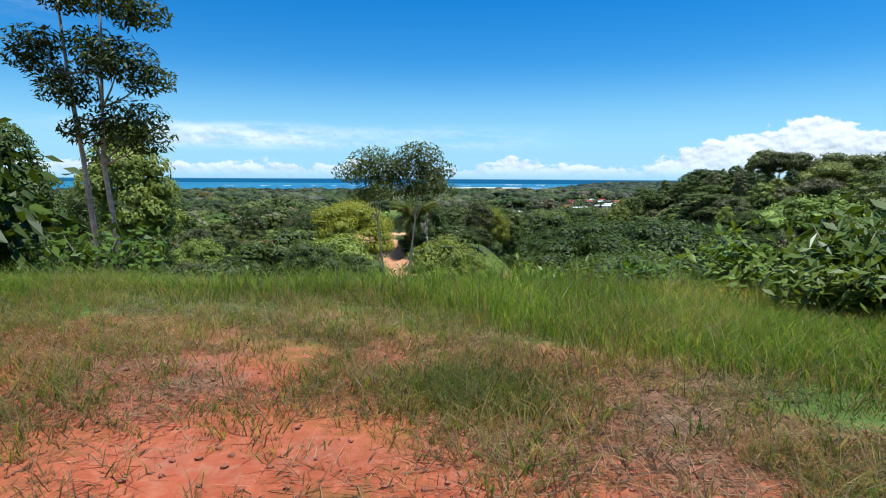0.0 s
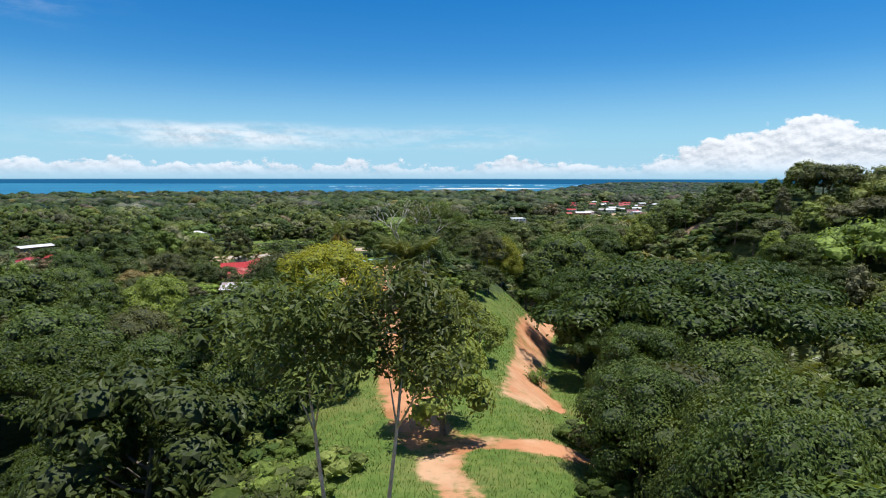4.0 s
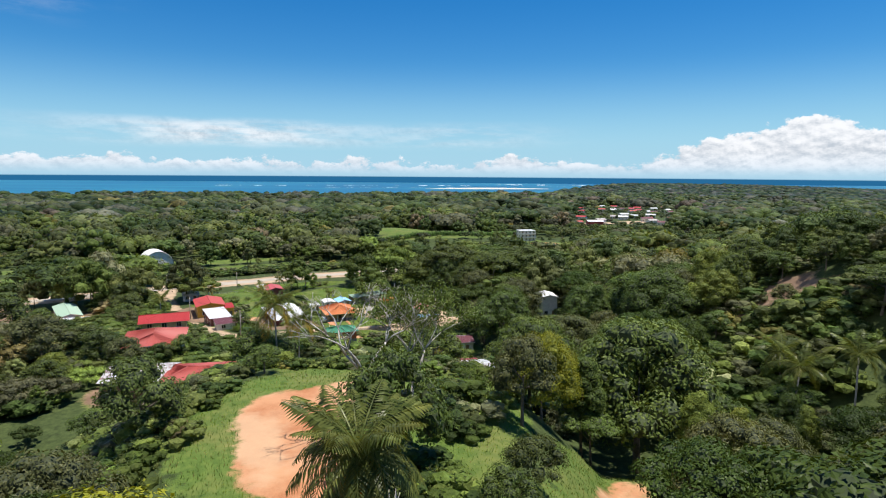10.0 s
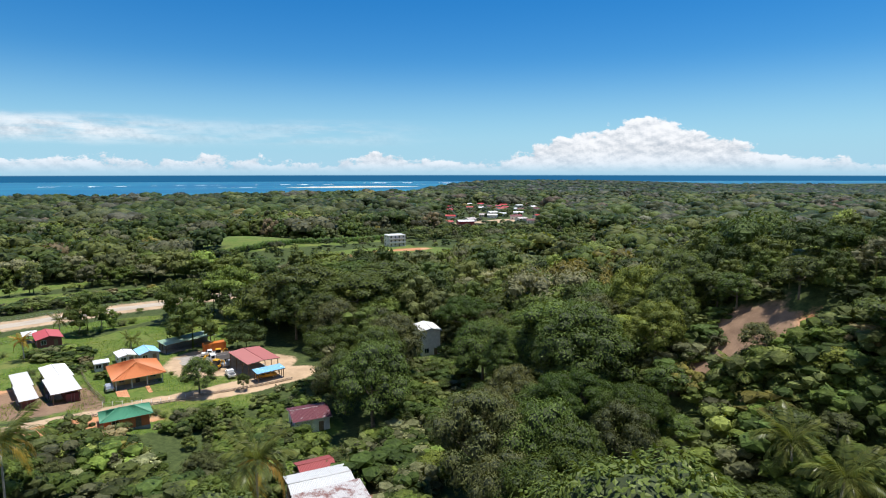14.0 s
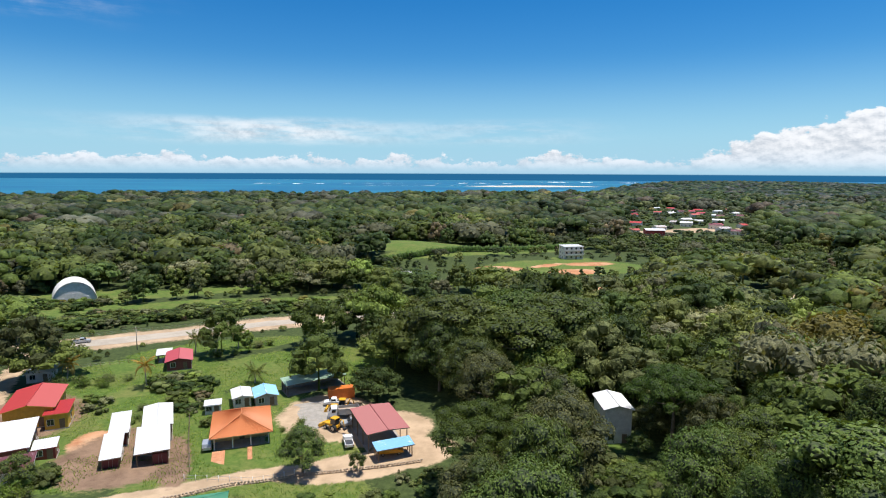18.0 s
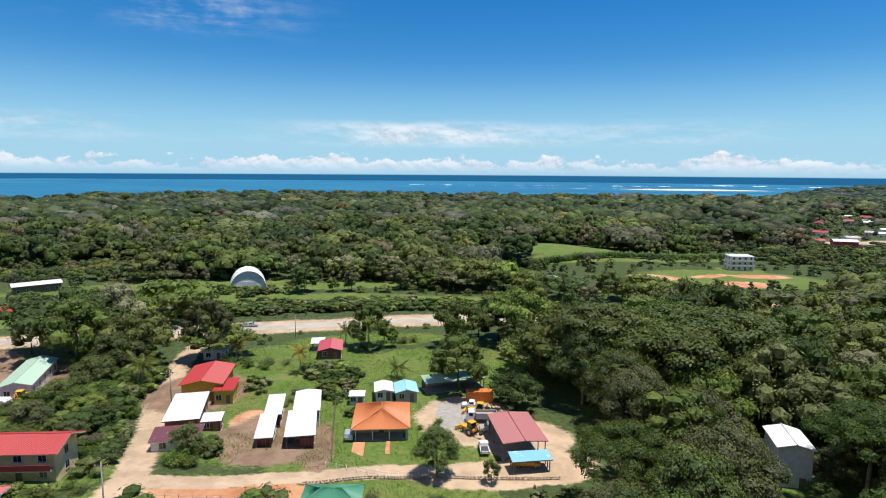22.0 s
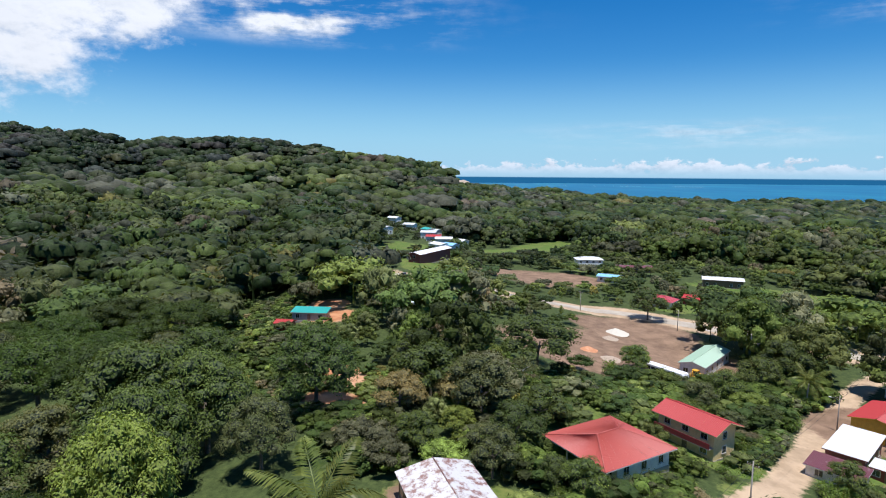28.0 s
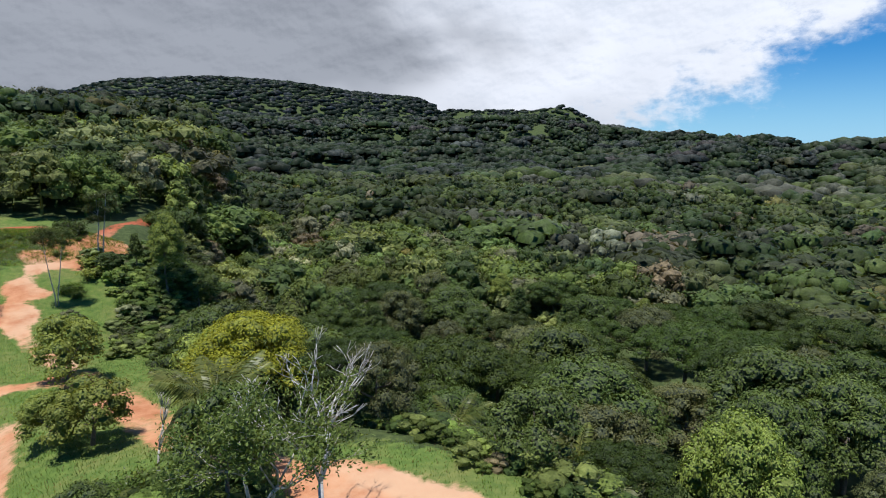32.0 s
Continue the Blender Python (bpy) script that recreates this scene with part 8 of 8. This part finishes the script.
def pickup(x, y, ang, paint, label):
    x, y = spot(x, y)
    L, W = 5.1, 1.75
    t = thing("pickup_truck", pose(x, y, float(land(x, y)) + 0.1, 0, 0, ang), label, "pickup truck", "vehicles")
    part("body", profile([(-L / 2, 0.5), (-L / 2, 1.12), (-0.35, 1.15), (1.1, 1.15), (L / 2 - 0.1, 1.02), (L / 2, 0.5)], W), paint, t)
    c = part("cab", profile([(-0.45, 1.1), (-0.35, 1.75), (0.75, 1.78), (1.4, 1.12)], W * 0.94, 0.08), paint, t)
    part("windscreen", profile([(0.86, 1.72), (1.36, 1.2), (1.39, 1.2), (0.89, 1.74)], W * 0.8, 0.005), GLASS, c)
    for s in (-1, 1):
        part("side_window", box(s * W * 0.47 - 0.015, -0.2, 1.22, s * W * 0.47 + 0.015, 0.8, 1.66), GLASS, c)
    part("load_bed", box(-W / 2 + 0.14, -L / 2 + 0.12, 1.1, W / 2 - 0.14, -0.55, 1.17), PAINT["dark"], t)
    for sx in (-1, 1):
        for yy in (-1.5, 1.6):
            wheel(t, sx * (W / 2 - 0.12), yy, 0.37, 0.24)
    car_bits(t, L, W, 0.78, paint)
    return t


def estate_car(x, y, ang, paint, label):
    x, y = spot(x, y)
    L, W = 4.4, 1.75
    t = thing("car", pose(x, y, float(land(x, y)) + 0.1, 0, 0, ang), label, "car", "vehicles")
    part("body", profile([(-L / 2, 0.4), (-L / 2, 1.0), (1.0, 1.0), (L / 2 - 0.1, 0.86), (L / 2, 0.4)], W), paint, t)
    c = part("cab", profile([(-L / 2 + 0.08, 0.95), (-L / 2 + 0.3, 1.6), (0.45, 1.62), (1.2, 0.97)], W * 0.93, 0.08), paint, t)
    part("windscreen", profile([(0.56, 1.56), (1.14, 1.06), (1.17, 1.06), (0.6, 1.58)], W * 0.8, 0.005), GLASS, c)
    for s in (-1, 1):
        for a, b in ((-1.7, -0.75), (-0.65, 0.4)):
            part("side_window", box(s * W * 0.465 - 0.015, a, 1.08, s * W * 0.465 + 0.015, b, 1.48), GLASS, c)
    for sx in (-1, 1):
        for yy in (-1.35, 1.35):
            wheel(t, sx * (W / 2 - 0.12), yy, 0.33, 0.22)
    car_bits(t, L, W, 0.64, paint)
    return t


def dump_truck(x, y, ang, label):
    x, y = spot(x, y)
    t = thing("dump_truck", pose(x, y, float(land(x, y)) + 0.1, 0, 0, ang), label, "truck", "vehicles")
    part("chassis", box(-0.5, -3.4, 0.7, 0.5, 3.0, 0.95), PAINT["dark"], t)
    c = part("cab", profile([(1.5, 0.75), (1.45, 2.6), (2.75, 2.6), (3.25, 1.75), (3.3, 0.75)], 2.3, 0.1), PAINT["white"], t)
    part("windscreen", profile([(2.82, 2.5), (3.2, 1.85), (3.24, 1.85), (2.86, 2.52)], 1.9, 0.005), GLASS, c)
    for s in (-1, 1):
        part("side_window", box(s * 1.15 - 0.015, 1.8, 1.65, s * 1.15 + 0.015, 2.65, 2.35), GLASS, c)
    b = bmesh.new()
    for q in ((-1.2, -3.5, 1.0, 1.2, 1.3, 1.15), (-1.2, -3.5, 1.15, -1.08, 1.3, 2.3), (1.08, -3.5, 1.15, 1.2, 1.3, 2.3), (-1.2, 1.18, 1.15, 1.2, 1.3, 2.5), (-1.2, -3.5, 1.15, 1.2, -3.38, 2.2)):
        box(*q, bm=b)
    part("tipper_body", b, PAINT["grey"], t)
    part("load", box(-1.05, -3.36, 1.2, 1.05, 1.15, 1.75, 0.2), STONE, t)
    for sx in (-1, 1):
        for yy, w in ((-2.6, 0.5), (-1.4, 0.5), (2.4, 0.3)):
            wheel(t, sx * 0.98, yy, 0.5, w)
    part("bumper", box(-1.15, 3.25, 0.5, 1.15, 3.4, 0.85, 0.03), PAINT["white"], t)
    return t


def backhoe(x, y, ang, label):
    x, y = spot(x, y)
    t = thing("backhoe_loader", pose(x, y, float(land(x, y)) + 0.1, 0, 0, ang), label, "digger", "vehicles")
    part("body", profile([(-1.6, 0.8), (-1.6, 1.3), (0.2, 1.4), (2.0, 1.35), (2.1, 0.8)], 1.1, 0.08), PAINT["yellow"], t)
    c = part("cab", profile([(-1.3, 1.3), (-1.2, 2.7), (0.0, 2.7), (0.25, 1.35)], 1.35, 0.06), GLASS, t)
    part("cab_roof", box(-0.75, -1.35, 2.66, 0.75, 0.15, 2.8, 0.04), PAINT["yellow"], c)
    for s in (-1, 1):
        wheel(t, s * 0.85, -0.9, 0.72, 0.5)
        wheel(t, s * 0.8, 1.5, 0.48, 0.35)
        part("lift_arm", tube([(s * 0.65, 0.6, 1.35), (s * 0.65, 2.2, 1.3), (s * 0.65, 3.0, 0.5)], [0.1, 0.11, 0.08], 6), PAINT["yellow"], t)
    part("bucket", profile([(2.85, 0.15), (2.8, 0.9), (3.1, 0.95), (3.6, 0.15)], 2.2, 0.04), PAINT["yellow"], t)
    part("boom", tube([(0, -1.6, 1.1), (0, -2.3, 2.8), (0, -3.0, 2.6)], [0.16, 0.15, 0.1], 6), PAINT["yellow"], t)
    part("dipper", tube([(0, -3.0, 2.7), (0, -3.3, 1.2)], [0.11, 0.09], 6), PAINT["yellow"], t)
    part("digging_bucket", box(-0.35, -3.6, 0.7, 0.35, -3.05, 1.25, 0.06), PAINT["dark"], t)
    return t


def coach(x, y, ang, label, paint):
    x, y = spot(x, y)
    t = thing("bus", pose(x, y, float(land(x, y)) + 0.1, 0, 0, ang), label, "bus", "vehicles")
    part("body", profile([(-5.6, 0.5), (-5.6, 3.1), (5.3, 3.15), (5.7, 2.4), (5.7, 0.5)], 2.5, 0.14), PAINT["white"], t)
    for s in (-1, 1):
        part("stripe", box(s * 1.25 - 0.01, -5.3, 0.7, s * 1.25 + 0.01, 5.3, 1.25), paint, t)
        for k in range(7):
            part("side_window", box(s * 1.252 - 0.012, -5.2 + k * 1.45, 1.75, s * 1.252 + 0.012, -3.9 + k * 1.45, 2.65), GLASS, t)
        for yy in (-3.3, 3.4):
            wheel(t, s * 1.12, yy, 0.5, 0.32)
    part("windscreen", box(-1.1, 5.5, 1.5, 1.1, 5.68, 2.6, 0.03), GLASS, t)
    part("roof_hatch", box(-0.5, -1.0, 3.12, 0.5, 0.2, 3.28, 0.04), FRAME_M, t)
    return t


pickup(-112.5, 353.5, -62, PAINT["silver"], "silver pickup on the main road")
pickup(-24.0, 311.1, 100, PAINT["white"], "white pickup parked in the concrete yard")
dump_truck(-20.6, 304.8, 108, "white dump truck with a grey tipper parked in the yard")
backhoe(-22.2, 308.2, 95, "yellow backhoe loader parked in the yard")
estate_car(-17.8, 300.9, 110, PAINT["silver"], "silver car parked beside the garage")
backhoe(-21.4, 298.6, 60, "yellow backhoe loader beside the mango tree")
pickup(-17.0, 292.6, 20, PAINT["white"], "white pickup beside the garage")
pickup(-8.3, 288.9, -75, PAINT["yellow"], "yellow pickup under the blue awning")
estate_car(-43.3, 289.3, 22, PAINT["silver"], "silver car in the porch of the orange house")
coach(-122.8, 274.8, -68, "white and light blue bus parked in the dirt yard", PAINT["blue"])
coach(-212, 218, -52, "white bus parked beside the road", PAINT["white"])
backhoe(-121.5, 282.5, 30, "yellow digger parked beside the workshop")
pickup(-300, 216, -50, PAINT["dark"], "dark pickup on the main road")
pickup(-285, 228, 130, PAINT["dark"], "dark pickup beside the main road")


def container(x, y, ang, L, W, H, mat, label, mapped=False):
    """A steel box with ribbed sides and a pair of doors."""
    x, y = spot(x, y) if mapped else (x, y)
    t = thing("shipping_container", pose(x, y, float(land(x, y)) + 0.1, 0, 0, ang), label, "container", "containers")
    bm = box(-W / 2 + 0.06, -L / 2 + 0.06, 0.05, W / 2 - 0.06, L / 2 - 0.06, H - 0.04)
    n = int(L / 0.28)
    for k in range(n):
        yy = -L / 2 + (k + 0.5) * L / n
        for s in (-1, 1):
            box(s * (W / 2 - 0.05) - 0.03, yy - 0.07, 0.1, s * (W / 2 - 0.05) + 0.03, yy + 0.07, H - 0.1, bm=bm)
    part("body", bm, mat, t)
    for sx in (-1, 1):
        for sy in (-1, 1):
            part("corner_post", box(sx * (W / 2) - 0.08, sy * (L / 2) - 0.08, 0, sx * (W / 2) + 0.08, sy * (L / 2) + 0.08, H), mat, t)
        d = part("door", box(sx * W / 4 - W / 4 + 0.1, -L / 2 - 0.01, 0.12, sx * W / 4 + W / 4 - 0.1, -L / 2 + 0.05, H - 0.12, 0.01), mat, t)
        part("lock_bar", tube([(sx * 0.3, -L / 2 - 0.04, 0.15), (sx * 0.3, -L / 2 - 0.04, H - 0.15)], [0.02, 0.02], 5), STEEL, d)
    return t


container(-57.0, 279.8, 29, 9.0, 2.4, 2.5, WALL["maroon"], "dark red shipping container under a shed roof")
container(-62.3, 290.4, 29, 9.0, 2.4, 2.5, WALL["maroon"], "dark red shipping container under a shed roof")
container(-49.6, 283.2, 29, 9.6, 2.4, 2.5, WALL["maroon"], "dark red shipping container under the white shed")
container(-23.6, 315.6, 112, 6.0, 2.4, 2.6, PAINT["orange"], "orange shipping container at the end of the yard", True)

# heaps in the dirt yard
for hx, hy, hr, hh, mat, text in ((-166.4, 283.5, 4.5, 1.6, SAND, "pale heap of sand in the dirt yard"), (-160, 278, 3.0, 1.0, STONE, "heap of grey rubble in the dirt yard"), (-141, 268, 3.6, 0.9, STONE, "low heap of stones in the dirt yard"), (-150, 266, 3.0, 1.2, TERRACOTTA, "heap of brown earth in the dirt yard")):
    hx, hy = spot(hx, hy)
    t = thing("heap", pose(hx, hy, float(land(hx, hy))), text, "heap", "heaps")
    bm = bmesh.new()
    bmesh.ops.create_cone(bm, cap_ends=True, segments=24, radius1=hr, radius2=hr * 0.12, depth=hh, matrix=Matrix.Translation((0, 0, hh / 2 - 0.1)))
    bmesh.ops.subdivide_edges(bm, edges=bm.edges[:], cuts=2, use_grid_fill=True)
    for v in bm.verts:
        v.co *= 1 + 0.14 * noise.noise(v.co * 0.9 + Vector((hx, hy, 0)))
    part("pile", bm, mat, t)

# clipped hedge row across the far field
bm_v, bm_f, base = [], [], 0
gh = np.random.default_rng(4)
L0, L1 = np.array(spot(-60, 500.0)), np.array(spot(100, 630.0))
for k in range(150):
    q = L0 + (L1 - L0) * (k + gh.uniform(0, 1)) / 150
    z0 = float(land(q[0], q[1]))
    iv, jf = ICO1
    bm_v.append(iv * (1 + 0.2 * gh.normal(size=(len(iv), 1))) * [1.8, 1.8, 2.4] + [q[0], q[1], z0 + 1.8])
    bm_f.append(jf + base)
    base += len(iv)
cv = np.concatenate(bm_v)
tt = np.ones((len(cv), 4))
tt[:, :3] = (0.085, 0.14, 0.035)
tagged(part("hedge", tri_mesh("hedge", cv, np.concatenate(bm_f), LEAF["wood"], tt, smooth=True), None), "long dark green hedge across the far fields", "hedge", kind="stuff")
